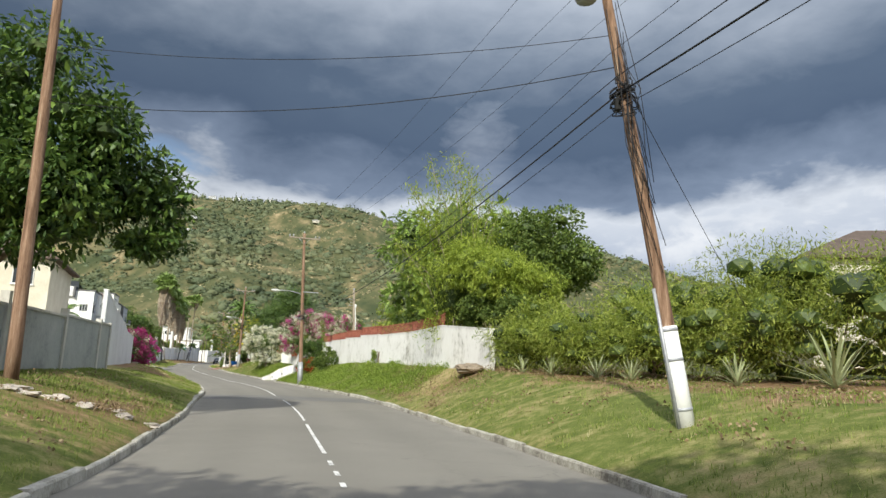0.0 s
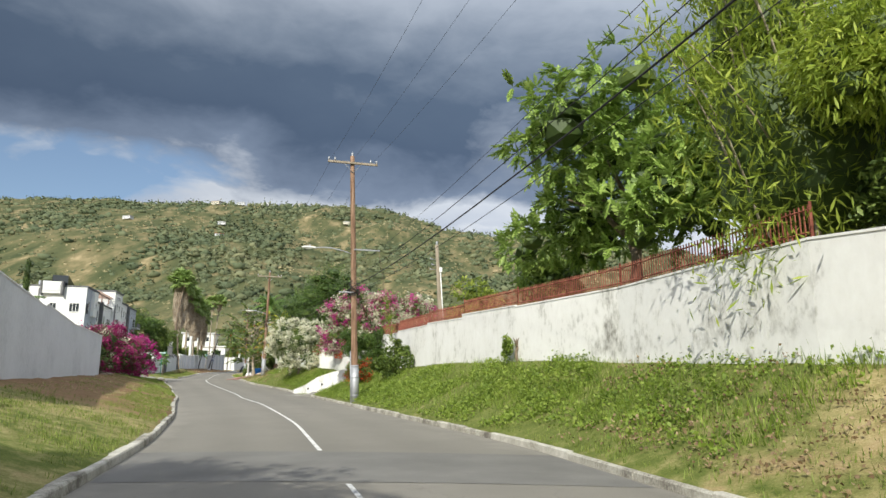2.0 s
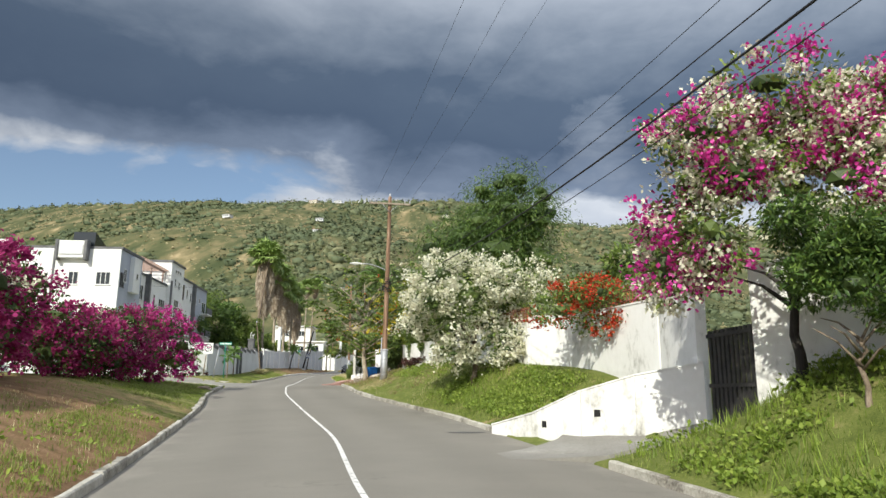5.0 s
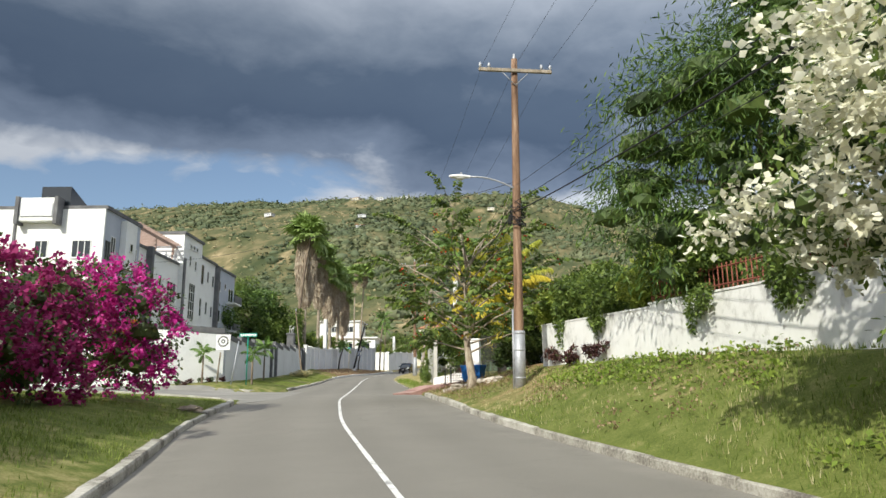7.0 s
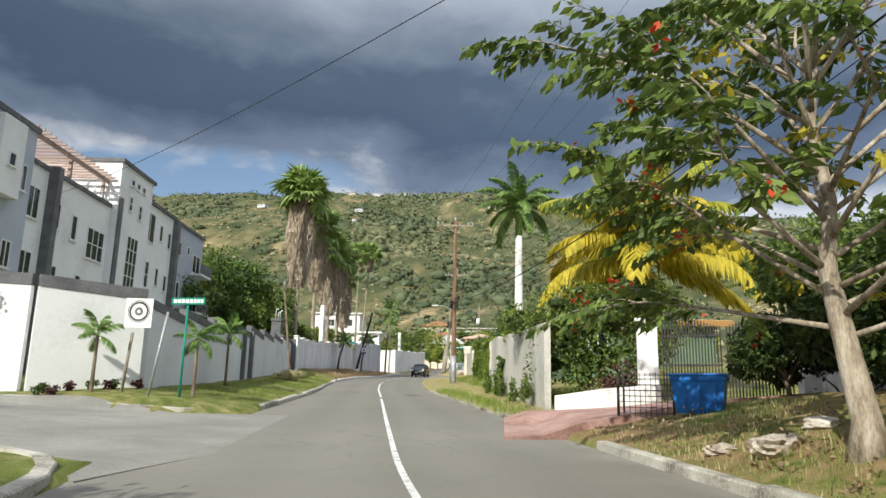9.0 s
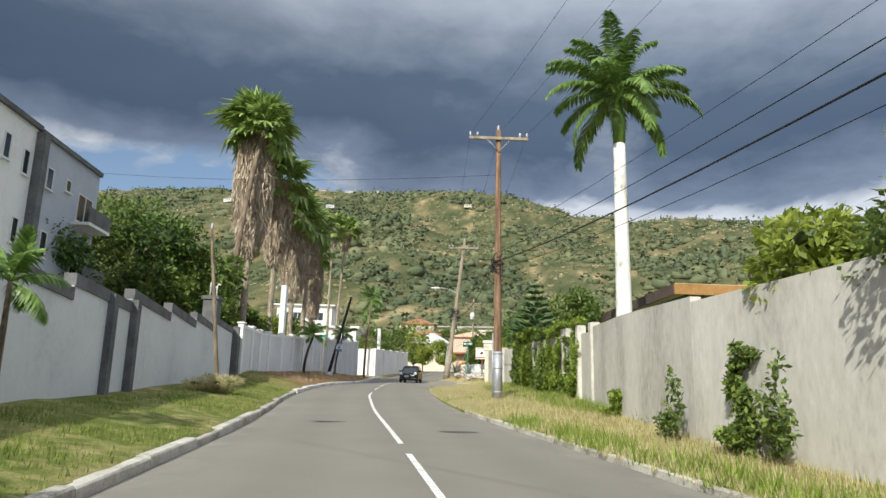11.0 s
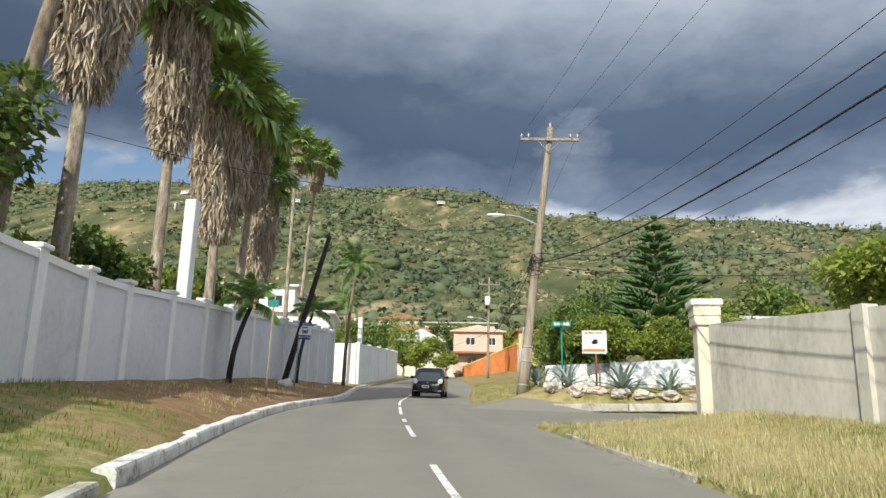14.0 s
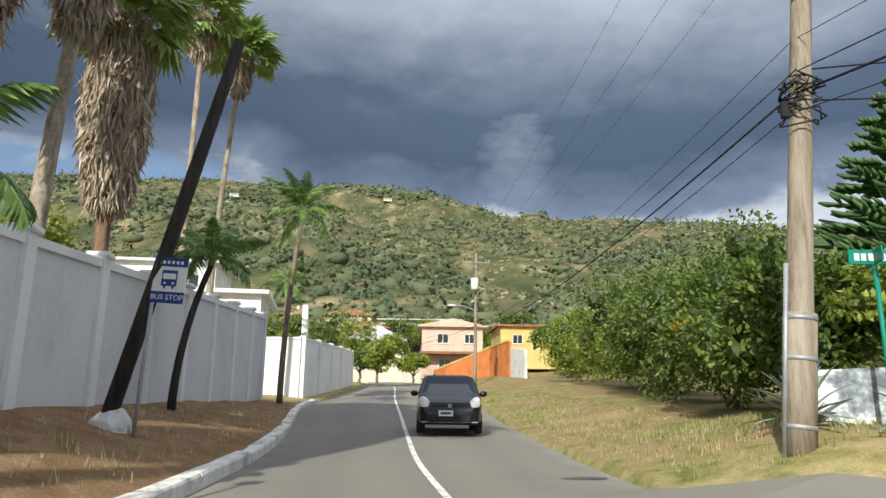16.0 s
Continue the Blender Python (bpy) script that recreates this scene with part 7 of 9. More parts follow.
def norfolk_pine(at, height, label, seed=3):
    rng = np.random.RandomState(seed)
    x, y = at
    root = thing("norfolk_pine", (x, y, gz(x, y) - 0.1), label, "tree")
    tube("trunk", [(0, 0, 0), (0, 0, height * 0.5), (0, 0, height)], [0.16, 0.1, 0.02], M_BARK, root, n=8)
    for t in range(13):
        s = t / 12
        h = height * (0.18 + 0.8 * s)
        L = 0.34 * height * (1 - s) ** 0.85 + 0.12
        for k in range(6):
            a = k * math.pi / 3 + t * 0.5 + rng.uniform(-0.15, 0.15)
            d = Vector((math.cos(a), math.sin(a), 0.12))
            V, F = tube_arrays([Vector((0, 0, h)), Vector((0, 0, h)) + d * L * 0.5, Vector((0, 0, h + 0.1)) + d * L + Vector((0, 0, 0.12 * L))], [0.03, 0.10 + 0.03 * L, 0.03], 5)
            side = Vector((-d.y, d.x, 0))
            for j in range(5):
                q = Vector((0, 0, h)) + d * L * (0.3 + 0.14 * j)
                for sg in (-1, 1):
                    v2, f2 = tube_arrays([q, q + side * sg * L * 0.16 + d * L * 0.13 + Vector((0, 0, 0.05)), q + side * sg * L * 0.22 + d * L * 0.24 + Vector((0, 0, 0.12))], [0.03, 0.075, 0.03], 4)
                    F += [tuple(i + len(V) for i in f) for f in f2]
                    V += v2
            raw_part("bough", V, F, M_PINE, root, True)
    return root


norfolk_pine((-44.2, 178.0), 8.6, "tall norfolk island pine with tiered dark boughs")

# -- trees behind the downhill walls --
for i, (tx, ty, r, h, mat) in enumerate([(-66.5, 144.5, 3.4, 7.4, M_LEAFMANGO), (-69.5, 150.5, 4.2, 9.6, M_LEAF), (-63.6, 151.6, 2.2, 6.0, M_LEAF), (-76.0, 143.0, 4.4, 8.6, M_LEAFMANGO), (-70, 160, 4, 6.5, M_LEAF), (-63.0, 154.6, 1.8, 4.4, M_LEAF), (-62.6, 155.2, 2.2, 7.4, M_LEAF), (-66.2, 153.6, 3.2, 10.2, M_LEAFMANGO), (-70.5, 157.5, 3.4, 10.8, M_LEAF)]):
    leafy_tree((tx, ty), h * 0.5, [((0, 0, h * 0.72), (r, r, h * 0.34)), ((r * 0.4, -r * 0.3, h * 0.45), (r * 0.75, r * 0.75, h * 0.28))], "dense dark garden tree behind the wall", mat, 6000, 0.34, 0.2, M_BARK, 170 + i, lumps=12, group="garden trees behind the wall")
for i, (sx, sy, sr, sh) in enumerate([(-63.4, 158.4, 1.5, 1.7), (-63.8, 163.0, 1.6, 1.9), (-64.4, 167.4, 1.6, 1.9), (-65.2, 171.6, 1.6, 2.0), (-66.0, 176.0, 1.6, 1.9), (-67.0, 181.0, 1.6, 1.7), (-68.4, 201.4, 2.2, 2.2), (-70.0, 206, 2.6, 2.4), (-72.4, 212, 2.6, 2.6), (-76.5, 222, 2.8, 2.8)]):
    shrub((sx, sy), [((0, 0, sh + 0.9), (sr, sr, sh))], "leafy garden shrub rising behind the white wall", M_LEAF if i % 2 else M_HEDGE, 2800, 0.24, 180 + i, name="garden_shrub", group="garden shrubs behind the long wall")
# tree belt where the road bends out of sight and at the hill foot
rngb = np.random.RandomState(77)
for i in range(34):
    bx, by = (-120 + 7.2 * i + rngb.uniform(-3, 3), 262 + rngb.uniform(-14, 26))
    if -72 < bx < -50 and by < 262:
        by = 270
    r, h = rngb.uniform(2.6, 4.6), rngb.uniform(5.0, 8.5)
    leafy_tree((bx, by), h * 0.4, [((0, 0, h * 0.62), (r, r, h * 0.4))], "green tree at the foot of the hill", M_LEAF if i % 3 else M_HEDGE, 1000, 0.72, 0.18, M_BARK, 200 + i, lumps=9, group="trees at the hill foot", z=HILL_AT(bx, by) - 0.2)
for i, (bx, by, r, h) in enumerate([(-64.5, 226, 1.8, 4.4), (-66.5, 228.5, 2.0, 4.0), (-61.6, 231, 1.6, 3.6), (-72, 232, 2.4, 4.6), (-70, 247, 3.4, 8.5), (-74, 252, 3.6, 9.5), (-65.6, 246, 2.6, 6.5), (-79, 250, 3.4, 9), (-74, 268, 3.8, 10), (-68, 268, 3.6, 9), (-62, 262, 3.4, 8), (-49, 214, 2.4, 5), (-46.5, 222, 3, 6), (-43, 208, 3, 6), (-82, 225, 3.2, 6.5), (-90, 215, 3.6, 7), (-38, 200, 3.4, 6.5), (-36, 188, 3.2, 6), (-30, 176, 3.2, 6), (-84, 190, 4, 8), (-80, 176, 3.6, 7), (-26, 130, 3.2, 7), (-22, 120, 3.2, 7), (-14, 98, 3.4, 7), (-6, 84, 3.6, 7.5), (-60, 100, 3.4, 6.5), (-54, 94, 3, 6), (-70, 108, 3.6, 7)]):
    leafy_tree((bx, by), h * 0.45, [((0, 0, h * 0.65), (r, r, h * 0.36))], "leafy green garden tree among the houses", M_LEAF if i % 2 else M_HEDGE, 1900, 0.42, 0.15, M_BARK, 240 + i, lumps=9, group="garden trees among the houses")
cy = thing("cypress", (-52.5, 96.2, gz(-52.5, 96.2)), "narrow dark columnar cypress", "tree")
trunk_part(cy, (0, 0, -0.2), (0, 0, 2.0), 0.15, M_BARK, 4, limbs=0)
rngc = np.random.RandomState(6)
cb = [((0, 0, 1.6 + 1.5 * k), (0.75 * (1 - 0.1 * k), 0.75 * (1 - 0.1 * k), 1.2)) for k in range(7)]
pc, oc = blob_points(cb, 5000, rngc, 0.3, 0.1)
leaf_cloud("crown", pc, 0.22, M_LEAFDARK, cy, 6, 0.3, -0.6, oc)
v, f = core_arrays(cb, 0.85, rngc)
raw_part("inner_crown", v, f, M_LEAFDARK, cy)

# -- spiky rosettes --


def rosette(name, at, n, length, width, mat, label, seed, group, lo=10, hi=80, curl=0.35):
    rng = np.random.RandomState(seed)
    x, y = at
    root = thing(name, (x, y, gz(x, y) - 0.03), label, "plant", group)
    V, F = [], []
    P = 6
    for k in range(3):
        V, F = [], []
        L = length
        for i in range(P):
            s = i / (P - 1)
            w = width * (0.75 + 0.6 * s) * (1 - s) ** 0.55 if s < 1 else 0.0
            zz = -curl * L * s ** 2.4 * (0.4 + 0.5 * k)
            V += [(L * s, -w, zz + w * 0.35), (L * s, 0, zz), (L * s, w, zz + w * 0.35)]
        for i in range(P - 1):
            a = i * 3
            F += [(a, a + 1, a + 4, a + 3), (a + 1, a + 2, a + 5, a + 4)]
        me = bpy.data.meshes.new("blade")
        me.from_pydata(V, [], F)
        me.materials.append(mat)
        if k == 0:
            kinds = []
        kinds.append(me)
    for k in range(n):
        ob = new("blade", kinds[k % 3])
        ob.parent = root
        el = lo + (hi - lo) * (k / n) + rng.uniform(-8, 8)
        ob.matrix_basis = pose(0, 0, 0.04, 0, 0, k * 137.5 + rng.uniform(-12, 12)) @ pose(0, 0, 0, 0, -el, 0) @ Matrix.Scale(rng.uniform(0.75, 1.1), 4)
    return root


for i, (ax, ay, s) in enumerate([(-47.0, 169.1, 1.15), (-48.9, 169.9, 0.9), (-43.6, 168.6, 1.6), (-45.4, 168.9, 0.9), (-42.4, 168.2, 1.2), (-50.1, 171.4, 0.9)]):
    rosette("agave", (ax, ay), 24, s * 1.15, 0.10 * s, M_AGAVE, "large blue-grey agave before the whitewashed wall", 300 + i, "agaves by the cross street")
for i, (ax, ay, s) in enumerate([(4.2, 26.9, 0.9), (5.5, 25.0, 1.05), (6.4, 23.9, 0.9), (11.0, 19.9, 2.0), (3.3, 28.6, 0.85), (8.8, 21.2, 1.15), (7.6, 22.6, 0.9)]):
    rosette("yucca", (ax, ay), 34, s * 0.95, 0.035 * s, M_YUCCA, "spiky pale green yucca before the hedge", 310 + i, "yuccas before the hedge", lo=5, hi=85, curl=0.15)

# -- stones --


def rock(at, size, label, seed, group, mat=M_STONE, name="rock", z=None, flat=0.7):
    bm = bmesh.new()
    bmesh.ops.create_icosphere(bm, subdivisions=3, radius=1)
    rng = np.random.RandomState(seed)
    off = Vector(rng.uniform(-9, 9, 3))
    for vt in bm.verts:
        q = vt.co.copy()
        k = 1 + 0.5 * noise.noise(q * 1.2 + off) + 0.28 * noise.noise(q * 2.9 + off)
        vt.co = Vector((q.x * size[0], q.y * size[1], q.z * size[2] * flat)) * k
    ob = part(name, bm, mat)
    ob.location = (at[0], at[1], (gz(*at) if z is None else z) + size[2] * flat * 0.35)
    ob.rotation_euler = (0, 0, rng.uniform(0, 6))
    return tagged(ob, label, "rock", group)


rock((1.45, 32.2), (0.95, 0.7, 0.42), "large brown boulder on bare soil by the wall", 1, "", M_BOULDER, "boulder", flat=0.55)
for i, (rx, ry, s) in enumerate([(-49.5, 169.3, 0.62), (-48.6, 168.95, 0.7), (-47.9, 168.9, 0.5), (-47.2, 168.6, 0.55), (-46.4, 168.5, 0.5), (-45.5, 168.3, 0.6), (-44.6, 168.2, 0.42), (-43.7, 167.9, 0.6), (-42.7, 167.8, 0.5), (-48.2, 169.5, 0.5)]):
    rock((rx, ry), (s * 0.68, s * 0.52, s * 0.5), "pale limestone rock edging the agave bed", 10 + i, "limestone rocks by the agaves")
for i, (rx, ry, s) in enumerate([(-32.0, 108.3, 0.4), (-30.5, 107.0, 0.32), (-31.2, 109.0, 0.24), (-30.0, 106.2, 0.3), (-32.6, 108.9, 0.2)]):
    rock((rx, ry), (s * 1.3, s * 0.7, s * 0.6), "grey stone lying under the tree", 30 + i, "stones under the tree")
for i, (rx, ry, s) in enumerate([(-32.6, 76.2, 0.4), (-31.9, 74.9, 0.3), (-38.7, 99.4, 0.3)]):
    rock((rx, ry), (s * 1.3, s, s * 0.6), "brown stone in the dry verge", 40 + i, "stones on the verge", M_BOULDER)

for i in range(11):
    f = i / 10
    rock((-9.2 + 2.0 * f + 0.3 * math.sin(i * 2.1), 15.2 + 2.6 * f + 0.5 * math.cos(i * 1.7)), (0.34 - 0.012 * i, 0.22, 0.13), "flat broken piece of pinkish paving on the verge", 60 + i, "broken paving on the verge", M_STONE, flat=0.5)
shrub((-8.0, 16.9), [((0, 0, 0.08), (1.4, 1.0, 0.14))], "scatter of dry palm fronds and leaves on the verge", M_DEADLEAF, 420, 0.24, 530, name="dry_fronds", category="heap", stems=False, aspect=0.1, core=0)

# -- creepers that hang over the upper white wall, and a bush over the block wall --
for k, (x, y, z, ry_, rz_) in enumerate(((-20.2, 89.4, 6.55, 1.1, 0.55), (-22.2, 93.4, 6.75, 0.8, 0.7), (-23.6, 96.3, 6.85, 1.2, 0.5), (-26.0, 101.0, 7.0, 1.0, 0.6), (-27.2, 103.4, 7.05, 0.7, 0.85))):
    shrub((x - 0.12, y), [((0, 0, 0), (0.42, ry_, rz_)), ((-0.1, 0.3, -0.35), (0.25, 0.4, 0.55))], "green creeper hanging over the white wall top", M_LEAF, 900, 0.12, 610 + k, name="creeper", category="creeper", group="wall creepers", stems=False, lumps=6, droop=0.5, z=z)
shrub((-37.2, 123.4), [((0.2, 0, 0), (0.9, 1.5, 0.7)), ((0.1, 1.2, -0.1), (0.7, 0.9, 0.5))], "yellow-green bush leaning over the block wall", M_LEAF, 1800, 0.13, 620, name="overhanging_bush", category="shrub", stems=False, lumps=7, droop=0.3, z=8.3)
for k, (x, y, z, h) in enumerate(((-36.5, 120.6, 4.9, 1.5), (-37.1, 122.4, 5.1, 1.1), (-38.1, 125.6, 5.2, 1.4), (-39.0, 128.6, 5.3, 1.2))):
    shrub((x - 0.22, y), [((0, 0, h * 0.5), (0.2, 0.5, h * 0.55)), ((0, 0.5, h * 0.3), (0.25, 0.5, h * 0.35))], "climbing weeds at the foot of the block wall", M_LEAF, 420, 0.11, 640 + k, name="climbing_weeds", category="weeds", group="weeds along the block wall", stems=False, lumps=6, z=z if z < 0 else None)
# ---- buildings ----


def slab(name, lo, hi, mat, root, m=None, bevel=0.0, label=""):
    bm = bmesh.new()
    box(bm, lo, hi, m, bevel)
    return part(name, bm, mat, root, label)


def window(root, m, u, z, w, h, panes=2, frame=M_FRAMEW, rows=1, name="window", depth=0.05):
    """A framed window on the face y = 0 of the matrix m, which looks along -y; u is its middle."""
    t = 0.05
    bm = bmesh.new()
    box(bm, (-w / 2 + t, -0.02, -h / 2 + t), (w / 2 - t, 0.015, h / 2 - t))
    win = part(name, bm, M_GLASS, root)
    win.matrix_basis = m @ Matrix.Translation((u, 0, z))
    bars = [((-w / 2, -depth, -h / 2), (w / 2, 0.02, -h / 2 + t)), ((-w / 2, -depth, h / 2 - t), (w / 2, 0.02, h / 2)), ((-w / 2, -depth, -h / 2 + t), (-w / 2 + t, 0.02, h / 2 - t)), ((w / 2 - t, -depth, -h / 2 + t), (w / 2, 0.02, h / 2 - t))]
    for k in range(1, panes):
        x = -w / 2 + w * k / panes
        bars.append(((x - t / 2, -depth, -h / 2 + t), (x + t / 2, 0.02, h / 2 - t)))
    for k in range(1, rows):
        zz = -h / 2 + h * k / rows
        bars.append(((-w / 2 + t, -depth + 0.004, zz - t / 2), (w / 2 - t, 0.02, zz + t / 2)))
    for lo, hi in bars:
        bm = bmesh.new()
        box(bm, lo, hi)
        part("frame_bar", bm, frame, win)
    bm = bmesh.new()
    box(bm, (-w / 2 - 0.06, -depth - 0.05, -h / 2 - 0.06), (w / 2 + 0.06, 0.02, -h / 2 - 0.002))
    part("sill", bm, frame, win)
    return win


def apartments():
    A = Vector((-58.5, 118.7, 0))
    turn = 13.4
    # local frame: x runs along the road face from the near corner, y into the block
    m = pose(A.x, A.y, 0, 0, 0, 90 + turn)
    root = thing("apartment_building", (A.x, A.y, 0), "three-storey white and blue-grey apartment building with dark trim", "building")
    root.matrix_basis = m
    I = Matrix.Identity(4)
    zb = 4.5
    M_BLUEGREY = surface("blue_grey_render", [(0.1, (0.38, 0.41, 0.48)), (0.9, (0.50, 0.53, 0.60))], scale=0.6, fine=9, rough=0.88, bump=0.1)
    M_PERGOLA = surface("pinkish_timber", [(0.1, (0.26, 0.17, 0.14)), (0.9, (0.44, 0.33, 0.28))], scale=2, fine=20, rough=0.85, bump=0.1)
    D = 14
    slab("wall", (0, 0, zb), (5.4, D, 17.25), M_BLUEGREY, root, label="blue-grey end block")
    slab("bay", (2.2, -0.45, 13.6), (3.9, -0.004, 17.0), M_CLEANWHITE, root, bevel=0.02, label="white projecting bay")
    slab("wall", (5.404, 0.12, zb), (13.6, D, 15.9), M_CLEANWHITE, root, label="white middle block")
    slab("wall", (13.604, -0.25, zb), (18.2, D, 18.7), M_CLEANWHITE, root, label="white stair tower")
    slab("wall", (18.204, 0.05, zb), (23.2, D, 17.6), M_CLEANWHITE, root)
    slab("wall", (23.204, 0.0, zb), (29.4, D, 17.5), M_BLUEGREY, root, label="blue-grey far block")
    for u, lo, hi in ((7.2, zb, 16.2), (13.9, zb, 16.6), (23.2, zb, 17.5)):
        slab("pilaster", (u - 0.22, -0.35, lo), (u + 0.22, 0.2, hi), M_CAPGREY, root, label="dark grey pilaster")
    for lo, hi in (((-0.12, -0.12, 17.25), (5.5, D, 17.5)), ((13.5, -0.38, 18.7), (18.4, D, 18.92)), ((18.404, -0.1, 17.6), (23.2, D, 17.82)), ((23.204, -0.12, 17.5), (29.5, D, 17.72)), ((5.504, 0.0, 15.9), (13.49, 0.4, 16.1))):
        slab("parapet", lo, hi, M_CAPGREY, root, label="dark roof parapet")
    # roof terrace under a timber pergola
    slab("terrace_wall", (5.45, 4.2, 15.904), (13.55, 4.5, 17.3), M_CLEANWHITE, root)
    for u in (5.8, 9.6, 13.3):
        slab("pergola_post", (u - 0.08, 0.5, 16.1), (u + 0.08, 0.66, 17.4), M_PERGOLA, root)
    for v in (0.4, 4.0):
        slab("pergola_beam", (5.3, v, 17.4), (13.7, v + 0.14, 17.6), M_PERGOLA, root)
    for k in range(17):
        u = 5.4 + 0.5 * k
        slab("pergola_slat", (u, 0.0, 17.604), (u + 0.07, 4.5, 17.72), M_PERGOLA, root)
    for u in (10.6, 11.4, 12.2, 13.0):
        slab("balustrade_post", (u - 0.04, 0.02, 16.1), (u + 0.04, 0.1, 16.5), M_FRAMEW, root)
    # windows of the road face
    for u, z, w, h, p, r in ((3.05, 15.2, 0.5, 0.6, 1, 1), (1.2, 15.0, 0.7, 1.2, 2, 1), (4.6, 14.9, 0.7, 1.2, 2, 1), (1.2, 11.6, 0.7, 1.2, 2, 1), (4.2, 11.3, 0.7, 1.2, 2, 1), (5.9, 14.1, 1.0, 1.5, 2, 1), (8.1, 14.0, 0.5, 1.3, 1, 1), (9.8, 13.8, 0.55, 1.3, 1, 1), (12.2, 13.4, 1.9, 1.7, 3, 2), (5.9, 11.2, 1.0, 1.2, 2, 1), (8.4, 11.0, 0.5, 1.1, 1, 1), (10.8, 11.0, 0.6, 1.0, 1, 1), (12.4, 10.4, 1.8, 1.6, 3, 2)):
        window(root, Matrix.Translation((0, -0.45 if u == 3.05 else 0.12 if u > 5.404 else 0, 0)), u, z, w, h, p, M_FRAMEW, r)
    for u, z, w, h, p, r in ((15.2, 17.9, 0.5, 0.4, 1, 1), (16.0, 17.9, 0.5, 0.4, 1, 1), (16.8, 17.9, 0.5, 0.4, 1, 1), (15.2, 16.6, 0.45, 0.9, 1, 2), (16.6, 16.4, 0.45, 0.9, 1, 2), (16.0, 13.1, 1.5, 3.2, 3, 4), (16.0, 9.6, 1.5, 2.4, 3, 3)):
        window(root, Matrix.Translation((0, -0.25, 0)), u, z, w, h, p, M_FRAMEW, r)
    for u, z, w, h, p, r in ((19.0, 16.1, 1.5, 1.9, 2, 1), (20.9, 16.1, 0.5, 1.1, 1, 1), (22.4, 15.9, 0.5, 1.1, 1, 1), (18.9, 13.0, 1.1, 1.7, 2, 2), (20.8, 13.1, 0.5, 1.2, 1, 1), (22.3, 12.9, 0.5, 1.1, 1, 1)):
        window(root, Matrix.Translation((0, 0.05, 0)), u, z, w, h, p, M_FRAMEW, r)
    for u, z, w, h, p, r in ((24.4, 15.8, 0.6, 1.0, 1, 1), (26.2, 16.0, 0.5, 0.6, 1, 1), (24.6, 12.8, 0.6, 1.2, 1, 1), (28.1, 15.3, 1.6, 1.4, 2, 1), (28.1, 12.4, 1.6, 1.4, 2, 1)):
        window(root, I, u, z, w, h, p, M_FRAMEW, r)
    for z in (14.3, 11.4):
        slab("balcony", (26.9, -0.9, z), (29.3, -0.004, z + 0.15), M_CLEANWHITE, root)
        slab("balcony_rail", (26.9, -0.9, z + 0.154), (29.3, -0.82, z + 0.9), M_CAPGREY, root)
    # the end that looks down the road: white, with a bay of windows and roof panels
    f = pose(0, 0, 0, 0, 0, -90)
    slab("end_wall", (-0.16, 0.0, zb), (-0.004, 22, 17.25), M_CLEANWHITE, root)
    e = Matrix.Translation((-0.16, 0, 0)) @ f
    for u, z, w, h, p in ((-1.4, 14.5, 1.3, 1.2, 3), (-4.1, 14.5, 0.9, 1.2, 2), (-1.4, 11.2, 1.3, 1.2, 3), (-4.1, 11.2, 0.9, 1.2, 2), (-8.4, 14.5, 1.2, 1.2, 3), (-11.0, 14.5, 0.9, 1.2, 2), (-8.4, 11.2, 1.2, 1.2, 3)):
        window(root, e, u, z, w, h, p)
    for v0 in (3.0, 9.8):
        slab("roof_box", (-0.75, v0, 16.3), (-0.164, v0 + 2.6, 17.9), M_CLEANWHITE, root, bevel=0.02)
        slab("roof_box_face", (-0.83, v0 + 0.25, 16.6), (-0.754, v0 + 2.35, 17.5), M_PALEGREY, root)
        for q in (v0, v0 + 2.6):
            slab("roof_box_trim", (-0.9, q - 0.12, 16.1), (-0.1, q + 0.12, 17.95), M_CAPGREY, root)
    slab("drainpipe", (-0.26, 5.9, zb), (-0.168, 6.05, 17.0), M_CAPGREY, root)
    # a raised glass screen on the corner of the roof
    slab("glass_screen", (0.1, 2.6, 17.5), (0.16, 4.6, 18.9), M_GLASS, root, label="dark glass roof screen")
    bm = bmesh.new()
    for p in ((0.17, 2.6, 17.5), (3.6, 2.6, 17.5), (3.6, 2.6, 17.75), (0.17, 2.6, 18.9), (0.17, 2.66, 17.5), (3.6, 2.66, 17.5), (3.6, 2.66, 17.75), (0.17, 2.66, 18.9)):
        bm.verts.new(p)
    bm.verts.ensure_lookup_table()
    for f in ((0, 1, 2, 3), (7, 6, 5, 4), (0, 4, 5, 1), (1, 5, 6, 2), (2, 6, 7, 3), (3, 7, 4, 0)):
        bm.faces.new([bm.verts[k] for k in f])
    part("glass_screen", bm, M_GLASS, root, "dark sloping glass roof screen")
    for u in (0.35, 0.95, 1.55):
        window(root, Matrix.Translation((0, -0.01, 0)), 0.28 + 0.5 * (u - 0.35), 14.5, 0.28, 1.3, 1, M_CAPGREY)
    slab("roof_tank", (3.4, 6, 17.5), (4.8, 7.4, 18.6), M_BLUEGREY, root)
    return root


apartments()


